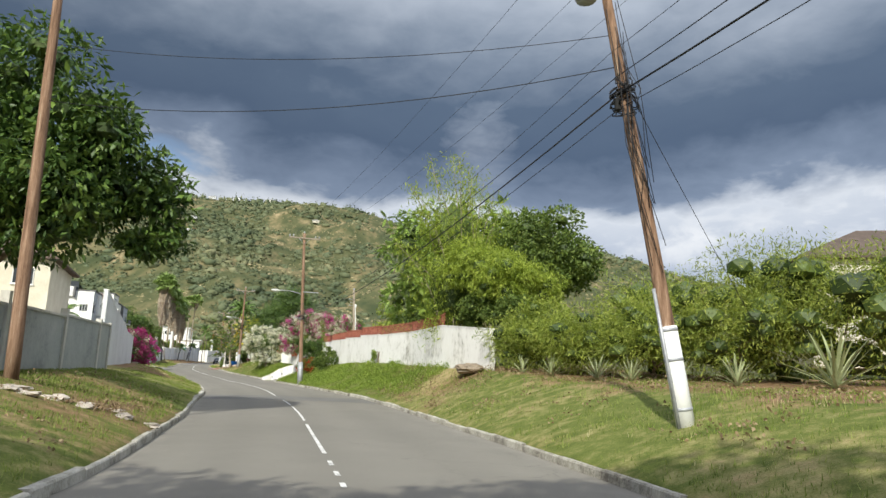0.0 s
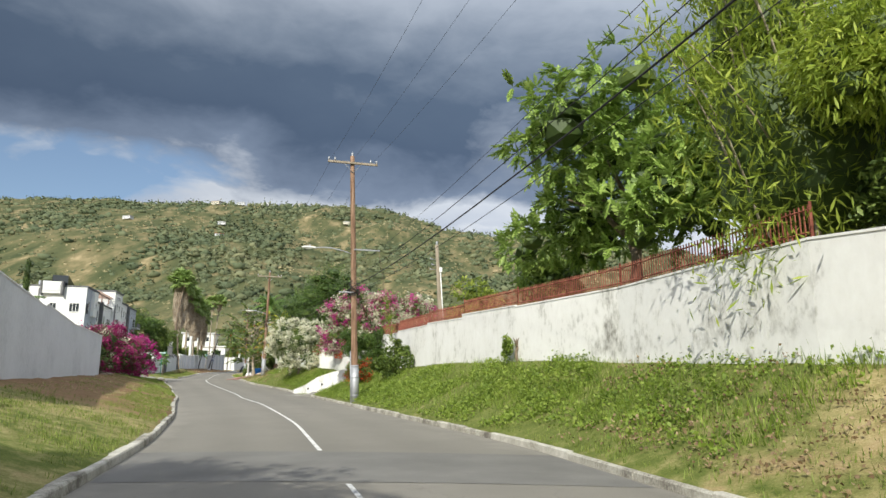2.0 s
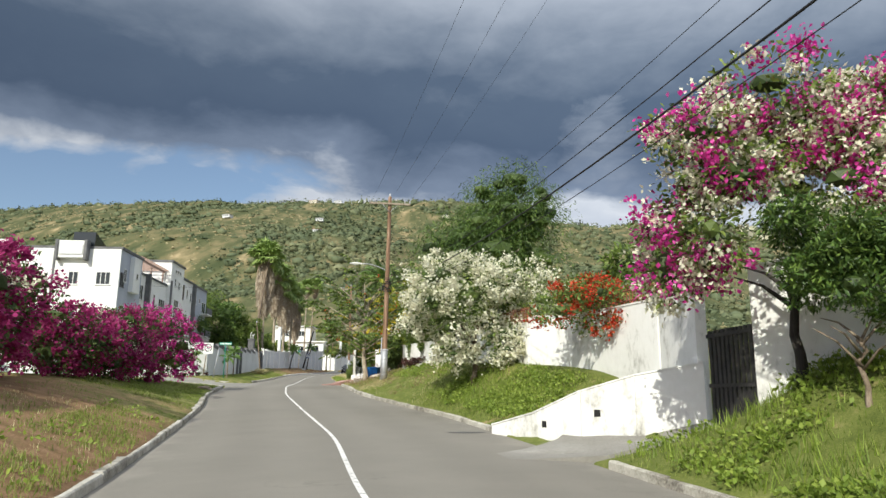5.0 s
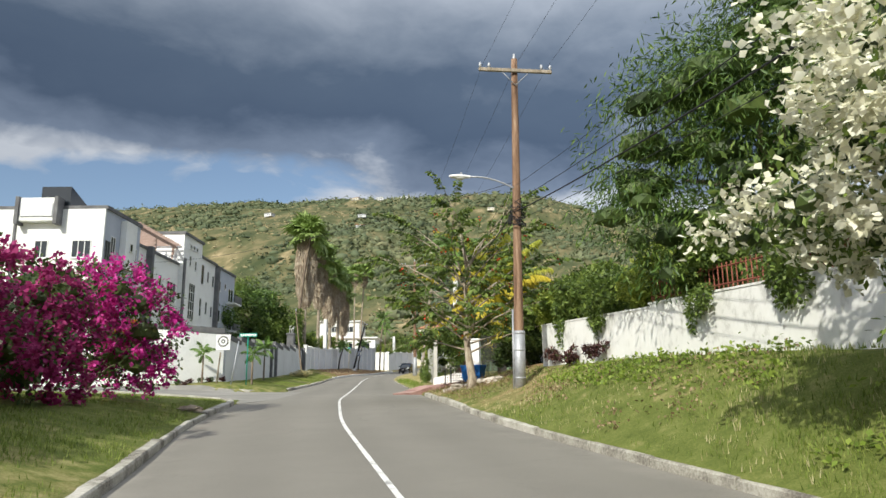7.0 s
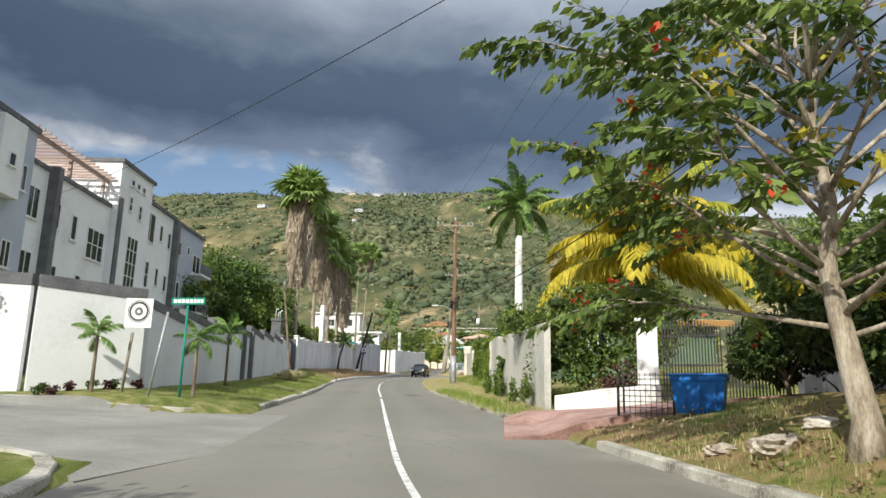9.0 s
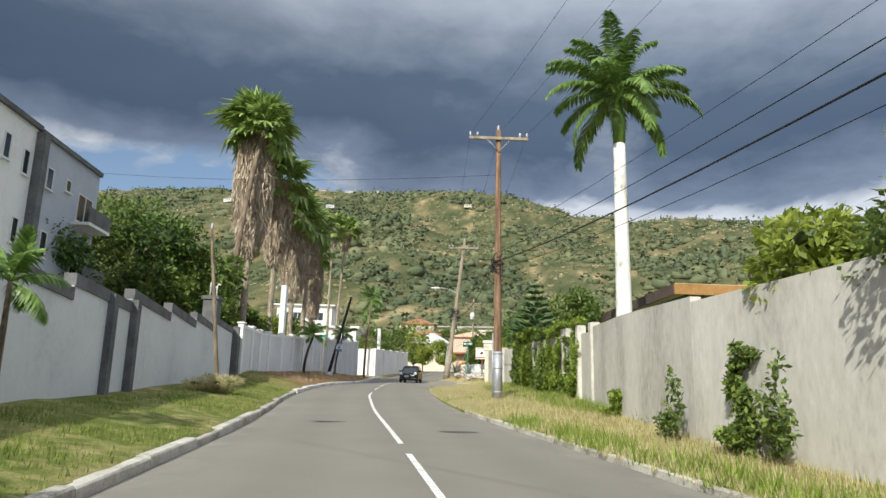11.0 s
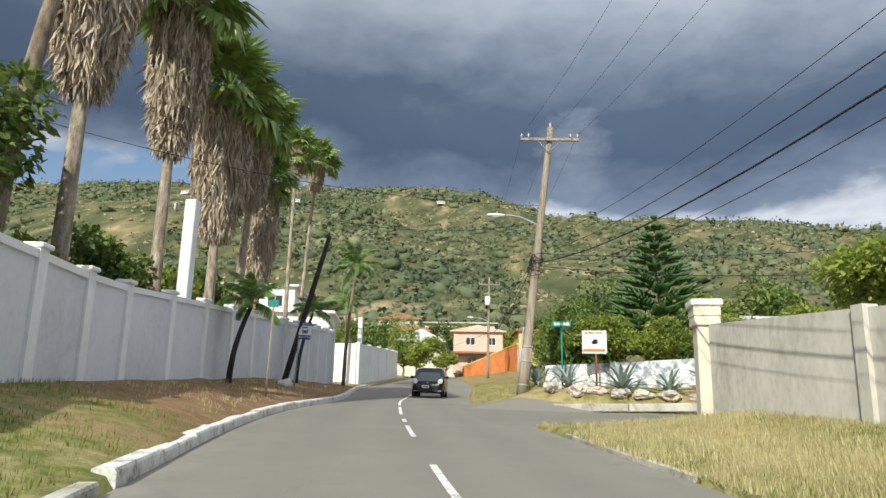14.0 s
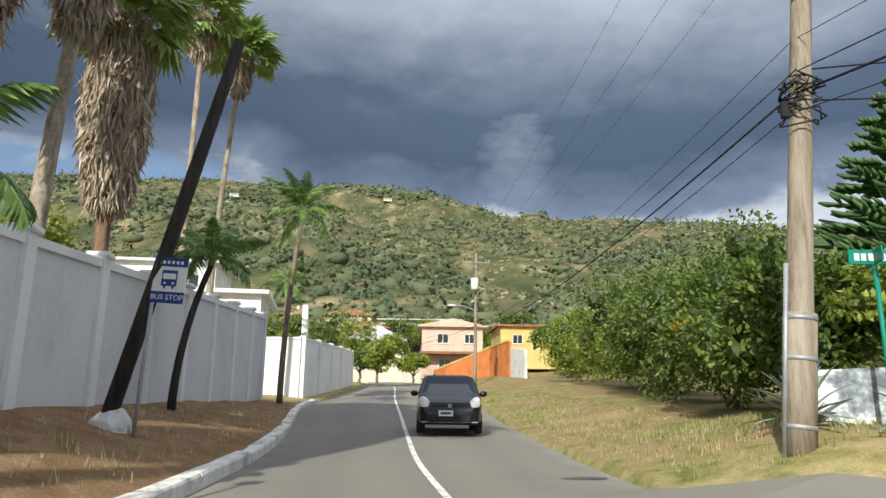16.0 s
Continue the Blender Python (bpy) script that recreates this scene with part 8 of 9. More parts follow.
def house(name, at, size, wall_h, mat, roof, roof_mat, label, turn=0.0, wins=(), z=None, eave=0.45, pitch=0.35, category="house", group=""):
    """A small house: walls, roof (flat, hip or gable) and windows on the side that faces down the road."""
    x, y = at
    zz = (gz(x, y) if z is None else z) - 0.3
    root = thing(name, (x, y, zz), label, category, group, rz_deg=turn)
    w, d = size
    slab("wall", (-w / 2, -d / 2, 0), (w / 2, d / 2, wall_h), mat, root)
    a, b, t = w / 2 + eave, d / 2 + eave, wall_h + 0.003
    if roof == "flat":
        slab("roof", (-a, -b, t), (a, b, t + 0.22), roof_mat, root)
    else:
        h = min(w, d) * pitch
        if roof == "hip":
            r = max(0.0, a - b) if w > d else 0.0
            q = max(0.0, b - a) if d >= w else 0.0
            top = [(-r, -q, t + h), (r, q, t + h)]
        else:
            top = [(0, -b, t + h), (0, b, t + h)]
        V = [(-a, -b, t), (a, -b, t), (a, b, t), (-a, b, t), (-a, -b, t + 0.14), (a, -b, t + 0.14), (a, b, t + 0.14), (-a, b, t + 0.14), top[0], top[1]]
        if roof == "gable":
            F = [(3, 2, 1, 0), (0, 1, 5, 4), (1, 2, 6, 5), (2, 3, 7, 6), (3, 0, 4, 7), (4, 5, 8), (6, 7, 9), (5, 6, 9, 8), (7, 4, 8, 9)]
        else:
            F = [(3, 2, 1, 0), (0, 1, 5, 4), (1, 2, 6, 5), (2, 3, 7, 6), (3, 0, 4, 7)]
            F += [(4, 5, 9, 8), (6, 7, 8, 9), (5, 6, 9), (7, 4, 8)] if w > d else [(4, 5, 8), (6, 7, 9), (5, 6, 9, 8), (7, 4, 8, 9)]
        raw_part("roof", V, F, roof_mat, root)
    m = Matrix.Translation((0, -d / 2, 0))
    for u, hz, ww, hh, p in wins:
        window(root, m, u, hz, ww, hh, p)
    return root


# houses beyond the bend
house("pink_house", (-58.2, 238.5), (6.4, 7), 5.4, M_PINKWALL, "gable", M_PINKWALL, "salmon-pink two-storey house with a shallow gable", 4, ((-1.0, 4.2, 1.2, 1.0, 2), (1.8, 4.2, 1.0, 1.0, 2), (-0.8, 1.6, 1.2, 1.1, 2)), z=12.2, pitch=0.14)
slab("porch_roof", (-3.4, -5.0, 2.5), (3.4, -3.51, 2.75), M_ROOFRED, bpy.data.objects["pink_house"])
house("yellow_house", (-49.8, 243), (7, 7), 4.6, M_YELLOWWALL, "flat", M_ROOFRED, "yellow house behind an orange wall", 8, ((-1.6, 3.2, 1.1, 1.0, 2),), z=13.6)
house("terracotta_villa", (-77.5, 281), (8, 7), 6.4, M_CREAM, "hip", M_ROOFRED, "cream villa with a terracotta hip roof among trees", 4, ((-2.2, 5.0, 1.3, 1.1, 2), (1.6, 5.0, 1.3, 1.1, 2), (-2.2, 2.4, 1.3, 1.1, 2), (1.6, 2.4, 1.6, 1.2, 3)), z=18.0, pitch=0.25)
house("white_villa", (-72.0, 203), (7.5, 7), 6.2, M_CLEANWHITE, "flat", M_CLEANWHITE, "modern white villa with wide dark windows", 12, ((-1.6, 4.7, 2.6, 1.3, 4), (2.0, 4.7, 1.6, 1.3, 2), (-0.4, 2.2, 3.0, 1.4, 4)), z=9.2)
house("white_villa", (-80.0, 216), (8, 7), 7.4, M_CLEANWHITE, "flat", M_PALEGREY, "modern white villa with wide dark windows", 10, ((-1.6, 5.9, 2.6, 1.2, 4), (2.0, 5.9, 1.6, 1.2, 2), (0.4, 3.2, 3.0, 1.2, 4)), z=12.5)
house("cream_house", (-69.5, 258), (8, 7), 3.4, M_CREAM, "hip", M_ROOFGREY, "cream bungalow with a grey roof", 4, ((-2, 2.0, 1.2, 1.1, 2), (1.8, 2.0, 1.2, 1.1, 2)), z=14.6)
house("green_house", (-33.4, 148.6), (9.5, 10.5), 3.6, surface("green_render", [(0.1, (0.10, 0.16, 0.10)), (0.9, (0.18, 0.25, 0.16))], scale=1, fine=12, rough=0.9, bump=0.1), "flat", M_CREAM, "green house with a flat tan roof behind the block wall", 14, ((-2.6, 2.4, 1.2, 1.0, 2),), z=7.15, eave=0.8)
eave = bpy.data.objects["green_house"]
slab("fascia", (-5.6, -6.12, 3.42), (5.6, -6.054, 3.8), surface("orange_brown_timber", [(0.1, (0.24, 0.12, 0.04)), (0.9, (0.42, 0.24, 0.09))], scale=2, fine=16, rough=0.8, bump=0.1), eave, label="orange-brown roof fascia")
slab("fascia", (-5.62, -6.05, 3.42), (-5.554, 6.05, 3.8), M_ROOFBROWN, eave, label="brown roof fascia")
house("white_bungalow", (-38.4, 181.5), (8, 6), 3.0, M_CREAM, "hip", M_ROOFGREY, "bungalow with a pale zinc hip roof behind the hedge", 4, ((-2, 1.8, 1.2, 1.0, 2),), z=8.6, pitch=0.22)
house("brown_roofed_house", (-28.6, 46.5), (6, 7), 5.0, M_CREAM, "hip", M_ROOFBROWN, "cream house with a brown shingle roof behind the wall", 18, ((1.5, 3.9, 1.2, 1.1, 2), (-1.4, 3.9, 1.2, 1.1, 2)), z=4.6, pitch=0.32)
house("hillside_house", (25.0, 38), (12, 8), 5.4, M_CREAM, "hip", M_ROOFBROWN, "house with a low brown shingle roof above the hedge", -10, (), z=3.8, pitch=0.3)
house("concrete_house", (-66.5, 286), (15, 8), 3.2, M_CREAM, "flat", M_CONC, "long low house with a pale concrete roof on the rise", 3, ((-5, 2.0, 1.4, 1.1, 2), (-1.5, 2.0, 1.4, 1.1, 2), (2.5, 2.0, 1.4, 1.1, 2)), z=21.0, eave=0.7)
house("cream_house", (-71.5, 262), (6, 6), 5.2, M_PINKWALL, "hip", M_ROOFRED, "pale pink house half hidden by trees", 6, ((-1.6, 3.8, 1.1, 1.0, 2), (1.4, 3.8, 1.1, 1.0, 2)), z=15.0, pitch=0.22)
rngh = np.random.RandomState(19)
for i, (hx, hy, s) in enumerate([(-330, 880, 0.9), (-300, 884, 0.7), (-268, 885, 0.8), (-225, 884, 0.8), (-360, 884, 0.9), (-430, 882, 0.8), (-520, 880, 0.9), (-233, 640, 0.5), (-205, 560, 0.5), (-130, 700, 0.5), (-300, 600, 0.55)]):
    house("hill_house", (hx, hy), (13 * s, 9 * s), 4.6 * s, M_PALEGREY if i % 3 else M_CREAM, "hip" if i % 2 else "flat", M_ROOFGREY if i % 4 else M_ROOFRED, "small pale house high on the hillside", rngh.uniform(-20, 20), ((-3.5 * s, 2.6 * s, 2 * s, 1.4 * s, 2), (0.0, 2.6 * s, 2 * s, 1.4 * s, 2), (3.5 * s, 2.6 * s, 2 * s, 1.4 * s, 2)), z=HILL_AT(hx, hy) + 0.8, pitch=0.25, group="houses on the hillside")

# -- far walls, gate pillars --
wall_run("wall_orange", [(-59.6, 232.5), (-56.6, 230.2), (-54.0, 227.6), (-52.4, 222.0)], [12.6, 13.6, 14.5, 14.6], 0.2, M_ORANGE, "bright orange boundary wall stepping up the slope", cap=M_YELLOWWALL, cap_h=0.14)
wall_run("wall_grey_corner", [(-52.3, 221.8), (-51.4, 216.6)], [14.0, 13.4], 0.2, M_WHITE, "peeling white wall end beside the hedge")
wall_run("wall_bend", [(-72.5, 240.0), (-68, 240.5), (-63.6, 239.5), (-60.2, 236.0)], [14.2, 14.2, 14.0, 13.8], 0.2, M_CREAM, "low cream wall closing the bend of the road", cap=M_CLEANWHITE)
wall_run("wall_whitewashed", [(-49.7, 171.9), (-46.5, 170.6), (-44.5, 169.9), (-41.2, 168.9), (-36, 167.2)], [9.3, 9.4, 9.5, 9.6, 9.8], 0.22, M_PATCHY, "patchy whitewashed low wall behind agaves")
for i, (sx, sy) in enumerate([(-47.4, 172.6), (-45.2, 171.6), (-42.8, 170.9), (-40.2, 170.0), (-37.6, 169.2)]):
    shrub((sx, sy), [((0, 0, 1.95), (1.5, 0.9, 0.95))], "yellow-green hedge growing over the whitewashed wall", M_HEDGE, 2400, 0.17, 400 + i, name="hedge_shrub", group="hedge over the whitewashed wall", stems=False)
pil = thing("gate_pillar", (-46.1, 159.7, gz(-46.1, 159.7) - 0.2), "cream concrete corner pillar with a moulded cap", "pillar")
H = 10.15 - gz(-46.1, 159.7) + 0.2
slab("shaft", (-0.24, -0.24, 0), (0.24, 0.24, H - 0.42), M_CREAM, pil, bevel=0.02)
slab("necking", (-0.30, -0.30, H - 0.62), (0.30, 0.30, H - 0.40), M_CREAM, pil, bevel=0.02)
slab("cap", (-0.36, -0.36, H - 0.16), (0.36, 0.36, H), M_CLEANWHITE, pil, bevel=0.03)
slab("cap_moulding", (-0.31, -0.31, H - 0.398), (0.31, 0.31, H - 0.164), M_CREAM, pil, bevel=0.02)
wall_run("wall_cross_street", [(-45.8, 159.9), (-40, 158.6), (-32, 157.0)], [9.5, 9.7, 10.0], 0.2, M_CONC, "grey block wall along the cross street")

# posts of the block wall
for i, (x, y) in enumerate(WALL_R5[5:-1]):
    z = gz(x, y)
    slab("post", (-0.14, -0.14, z - 0.3), (0.14, 0.14, 9.05 + 0.1 * i), M_CONC, bpy.data.objects["wall_block_upper"], pose(x - 0.05, y, 0, 0, 0, 14))
for i, (x, y, z1) in enumerate(((-40.62, 138.9, 8.75), (-41.15, 142.1, 8.95), (-40.25, 136.9, 8.62))):
    slab("post", (-0.15, -0.15, gz(x, y) - 0.3), (0.13, 0.15, z1 + 0.12), M_CONC, bpy.data.objects["wall_block"], pose(x - 0.03, y, 0, 0, 0, 12))
# posts of the panelled fence by the first pole
for x, y in WALL_L1:
    slab("post", (-0.13, -0.13, gz(x, y) - 0.3), (0.13, 0.13, gz(x, y) + 2.35), M_CONC, bpy.data.objects["wall_panel_fence"], pose(x + 0.04, y, 0, 0, 0, 14))
# dark posts and dark door of the downhill wall
for x, y in ((-53.05, 132.4), (-53.5, 134.1), (-58.5, 150.5)):
    slab("dark_post", (-0.14, -0.14, gz(x, y) - 0.2), (0.2, 0.14, gz(x, y) + 2.6), M_CAPGREY, bpy.data.objects["wall_dark_coping"], pose(x, y, 0, 0, 0, 14))
gate_dark = thing("metal_door", (-58.7, 151.1, gz(-58.7, 151.1)), "narrow dark metal door in the wall", "door", rz_deg=100)
slab("leaf", (-0.55, -0.04, 0), (0.55, 0.04, 2.1), M_IRON, gate_dark, bevel=0.01)
for k in range(6):
    slab("slat", (-0.5 + 0.18 * k, -0.06, 0.06), (-0.44 + 0.18 * k, -0.041, 2.04), M_CAPGREY, gate_dark)
# chimney-like pillar with white pipes
ch = thing("chimney", (-60.0, 150.5, 8.0), "grey rendered chimney with white vent pipes", "chimney", rz_deg=12)
slab("shaft", (-0.38, -0.38, 0), (0.38, 0.38, 3.4), M_CAPGREY, ch, bevel=0.02)
slab("cap", (-0.46, -0.46, 3.404), (0.46, 0.46, 3.6), M_CAPGREY, ch, bevel=0.02)
for dx, hh in ((-0.15, 0.75), (0.05, 0.45), (0.2, 0.6)):
    tube("vent_pipe", [(dx, 0, 3.6), (dx, 0, 3.6 + hh), (dx + 0.08, -0.02, 3.68 + hh), (dx + 0.2, -0.04, 3.64 + hh)], 0.04, M_FRAMEW, ch, n=8)
# white pillar lamps among the palms
for px_, py_, zt in ((-62.6, 166.0, 14.9), (-68.4, 214.0, 16.6)):
    wp = thing("white_pillar", (px_, py_, gz(px_, py_) - 0.1), "tall square white pillar rising behind the wall", "pillar")
    hh = zt - gz(px_, py_)
    slab("shaft", (-0.21, -0.21, 0), (0.21, 0.21, hh), M_CLEANWHITE, wp, bevel=0.03)
    tube("lamp_bracket", [(-0.21, 0, hh - 0.15), (-0.5, 0, hh - 0.1), (-0.6, 0, hh - 0.12)], 0.025, M_GALV, wp, n=6)
    tube("lantern", [(-0.6, 0, hh - 0.4), (-0.6, 0, hh - 0.34), (-0.6, 0, hh - 0.12), (-0.6, 0, hh - 0.05)], [0.06, 0.12, 0.12, 0.04], M_CREAM, wp, n=8)

# -- the iron gate and its white posts --
for x, y in ((-33.1, 117.4), (-29.4, 116.4)):
    gp = thing("gate_post", (x, y, gz(x, y) - 0.2), "square white gate post at the paved driveway", "gate post", "gate posts")
    hh = 7.75 - gz(x, y) + 0.2
    slab("shaft", (-0.26, -0.26, 0), (0.26, 0.26, hh - 0.1), M_WHITE, gp, bevel=0.02)
    slab("cap", (-0.31, -0.31, hh - 0.096), (0.31, 0.31, hh), M_WHITE, gp, bevel=0.02)
gate = thing("iron_gate", (-31.25, 116.9, gz(-31.25, 116.9)), "tall dark iron bar gate across the driveway", "gate", rz_deg=-15)
for sgn in (-1, 1):
    for k in range(20):
        u = sgn * (0.08 + 0.0752 * k)
        top = 2.0 + 0.45 * (k / 19)
        slab("bar", (u - 0.016, -0.016, 0.1), (u + 0.016, 0.016, top), M_IRON, gate)
    for z0 in (0.15, 1.0, 1.75):
        slab("rail", (min(sgn * 0.05, sgn * 1.55), -0.025, z0), (max(sgn * 0.05, sgn * 1.55), 0.025, z0 + 0.05), M_IRON, gate)
low = wall_run("wall_low_planter", [(-35.5, 117.95), (-34.2, 117.4), (-32.9, 116.75)], [5.7, 5.9, 6.0], 0.35, M_WHITE, "low worn white planter wall beside the driveway", category="planter")
bf = thing("wire_cage", (-33.3, 114.0, gz(-33.3, 114.0)), "dark wire mesh cage for refuse bags", "cage", rz_deg=-12)
for x0 in (-0.6, 0.56):
    for y0 in (-0.35, 0.31):
        slab("post", (x0, y0, 0), (x0 + 0.04, y0 + 0.04, 0.95), M_IRON, bf)
for z0 in (0.1, 0.22, 0.34, 0.46, 0.58, 0.70, 0.82, 0.92):
    for y0 in (-0.35, 0.33):
        slab("wire", (-0.6, y0, z0), (0.6, y0 + 0.012, z0 + 0.012), M_IRON, bf)
for k in range(11):
    slab("wire", (-0.55 + 0.11 * k, -0.365, 0.05), (-0.538 + 0.11 * k, -0.353, 0.95), M_IRON, bf)
bin_ = thing("blue_bin", (-32.35, 113.0, gz(-32.35, 113.0)), "bright blue plastic bin standing by the gate", "bin", rz_deg=-14)
V = [(sx * w, sy * d, z) for z, w, d in ((0.0, 0.40, 0.24), (0.08, 0.44, 0.27), (0.60, 0.50, 0.31), (0.66, 0.53, 0.34), (0.72, 0.53, 0.34)) for sx, sy in ((-1, -1), (1, -1), (1, 1), (-1, 1))]
F = [(4 * i + k, 4 * i + (k + 1) % 4, 4 * i + 4 + (k + 1) % 4, 4 * i + 4 + k) for i in range(4) for k in range(4)] + [(3, 2, 1, 0)]
raw_part("body", V, F, M_BLUEPL, bin_)
slab("lid", (-0.55, -0.36, 0.722), (0.55, 0.36, 0.78), M_BLUEPL, bin_, bevel=0.02)
for u in (-0.3, 0.0, 0.3):
    slab("rib", (u - 0.03, -0.32, 0.12), (u + 0.03, -0.27, 0.58), M_BLUEPL, bin_)

# -- drive gate by the bougainvillea --
dg = thing("driveway_gate", (-14.35, 75.7, gz(-14.35, 75.7) - 0.05), "dark metal gate at the top of the drive", "gate", rz_deg=-71)
for k in range(10):
    u = -0.8 + 0.168 * k
    slab("bar", (u, -0.02, 0.05), (u + 0.10, 0.02, 2.2), M_IRON, dg)
for z0 in (0.1, 1.0, 2.05):
    slab("rail", (-0.84, -0.05, z0), (0.84, -0.021, z0 + 0.08), M_IRON, dg)
wall_run("wall_drive_post", [(-12.05, 72.75), (-14.05, 74.75)], [6.6, 6.3], 0.25, M_WHITE, "white wall return at the drive gate", cap=M_WHITE, cap_h=0.05, cap_over=0.02)
wall_run("wall_drive_return", [(-14.7, 76.8), (-15.15, 79.5)], [6.2, 6.4], 0.25, M_WHITE, "white wall corner at the drive")

# ---- signs ----


def letters(text, size, mat, parent, m, extrude=0.004):
    cu = bpy.data.curves.new("lettering", "FONT")
    cu.body, cu.size, cu.align_x, cu.align_y, cu.extrude = text, size, "CENTER", "CENTER", extrude
    tmp = bpy.data.objects.new("lettering", cu)
    me = bpy.data.meshes.new_from_object(tmp)
    bpy.data.objects.remove(tmp)
    me.materials.append(mat)
    ob = new("lettering", me)
    ob.parent = parent
    ob.matrix_basis = m
    return ob


def street_sign(at, top, label, blades, seed=0, post=M_SIGNGREEN):
    x, y = at
    z = gz(x, y)
    root = thing("street_sign", (x, y, z - 0.1), label, "street sign", "green street signs")
    H = top - z + 0.1
    tube("post", [(0, 0, 0), (0, 0, H)], 0.035, post, root, n=8)
    for az, w in blades:
        bm = bmesh.new()
        box(bm, (-w / 2, -0.015, -0.11), (w / 2, 0.015, 0.11), None, 0.008)
        b = part("blade", bm, M_SIGNGREEN, root)
        b.matrix_basis = pose(0.0, 0, H + 0.13, 0, 0, az)
        rng = np.random.RandomState(seed + int(az) + 200)
        u = -w / 2 + 0.08
        while u < w / 2 - 0.14:
            d = rng.uniform(0.06, 0.11)
            slab("mark", (u, -0.021, -0.055), (u + d, -0.0155, 0.055), M_FRAMEW, b)
            u += d + 0.03
    return root


street_sign((-46.7, 117.2), 8.2, "green street name sign on a green post", ((5, 1.1),))
street_sign((-49.1, 170.8), 10.75, "green street name signs on a teal post", ((2, 0.75), (80, 0.7)))


def round_sign():
    x, y = -48.0, 116.7
    root = thing("notice_sign", (x, y, gz(x, y) - 0.1), "white notice board with a round black seal on a wooden post", "sign", rz_deg=12)
    tube("post", [(-0.3, 0, 0), (-0.15, 0, 1.9)], 0.045, M_POLEGREY, root, n=6)
    zc = 7.95 - gz(x, y) + 0.1
    bm = bmesh.new()
    box(bm, (-0.42, -0.015, -0.50), (0.42, 0.015, 0.40), None, 0.01)
    b = part("board", bm, M_FRAMEW, root)
    b.location = (0, -0.05, zc)
    for r0, r1, mat, d in ((0.34, 0.32, M_BLACK, 0.018), (0.30, 0.24, M_IRON, 0.018), (0.13, 0.05, M_CAPGREY, 0.018)):
        V, F = [], []
        n = 28
        for k in range(n):
            a = 2 * math.pi * k / n
            V += [(r0 * math.cos(a), -d, r0 * math.sin(a)), (max(r1, 0.001) * math.cos(a), -d, max(r1, 0.001) * math.sin(a))]
        for k in range(n):
            q = (k + 1) % n
            F.append((2 * k, 2 * k + 1, 2 * q + 1, 2 * q))
        raw_part("seal", V, F, mat, b)
    return root


round_sign()
tube_post = thing("steel_post", (-47.3, 116.5, gz(-47.3, 116.5) - 0.1), "slanting pale steel post by the kerb", "post")
tube("shaft", [(0, 0, 0), (0.35, 0.1, 2.6)], 0.04, M_GALV, tube_post, n=8)


def advert():
    x, y = -47.9, 170.0
    root = thing("advert_sign", (x, y, gz(x, y) - 0.1), "white advert board with brown bars on a red-brown post", "sign", rz_deg=-4)
    zc = 10.1 - gz(x, y) + 0.1
    tube("post", [(0.05, 0.03, 0), (0.05, 0.03, zc)], 0.04, M_RUST, root, n=8)
    bm = bmesh.new()
    box(bm, (-0.46, -0.02, -0.44), (0.46, 0.02, 0.44), None, 0.01)
    b = part("board", bm, M_FRAMEW, root)
    b.location = (0, -0.02, zc)
    slab("header_bar", (-0.42, -0.026, 0.30), (0.42, -0.0205, 0.40), M_CREAM, b)
    for k, w in enumerate((0.10, 0.14, 0.07, 0.12, 0.1)):
        slab("mark", (-0.33 + 0.135 * k, -0.031, 0.325), (-0.33 + 0.135 * k + w * 0.8, -0.0265, 0.375), M_ROOFRED, b)
    V = [(-0.12, -0.026, -0.02), (0.02, -0.026, 0.13), (0.14, -0.026, 0.06), (0.11, -0.026, -0.06), (-0.03, -0.026, -0.09)]
    raw_part("emblem", V, [(4, 3, 2, 1, 0)], M_BLACK, b)
    slab("footer_bar", (-0.40, -0.026, -0.36), (0.40, -0.0205, -0.26), M_ORANGE, b)
    slab("mark", (-0.30, -0.026, -0.21), (0.30, -0.0205, -0.17), M_PALEGREY, b)
    return root


advert()


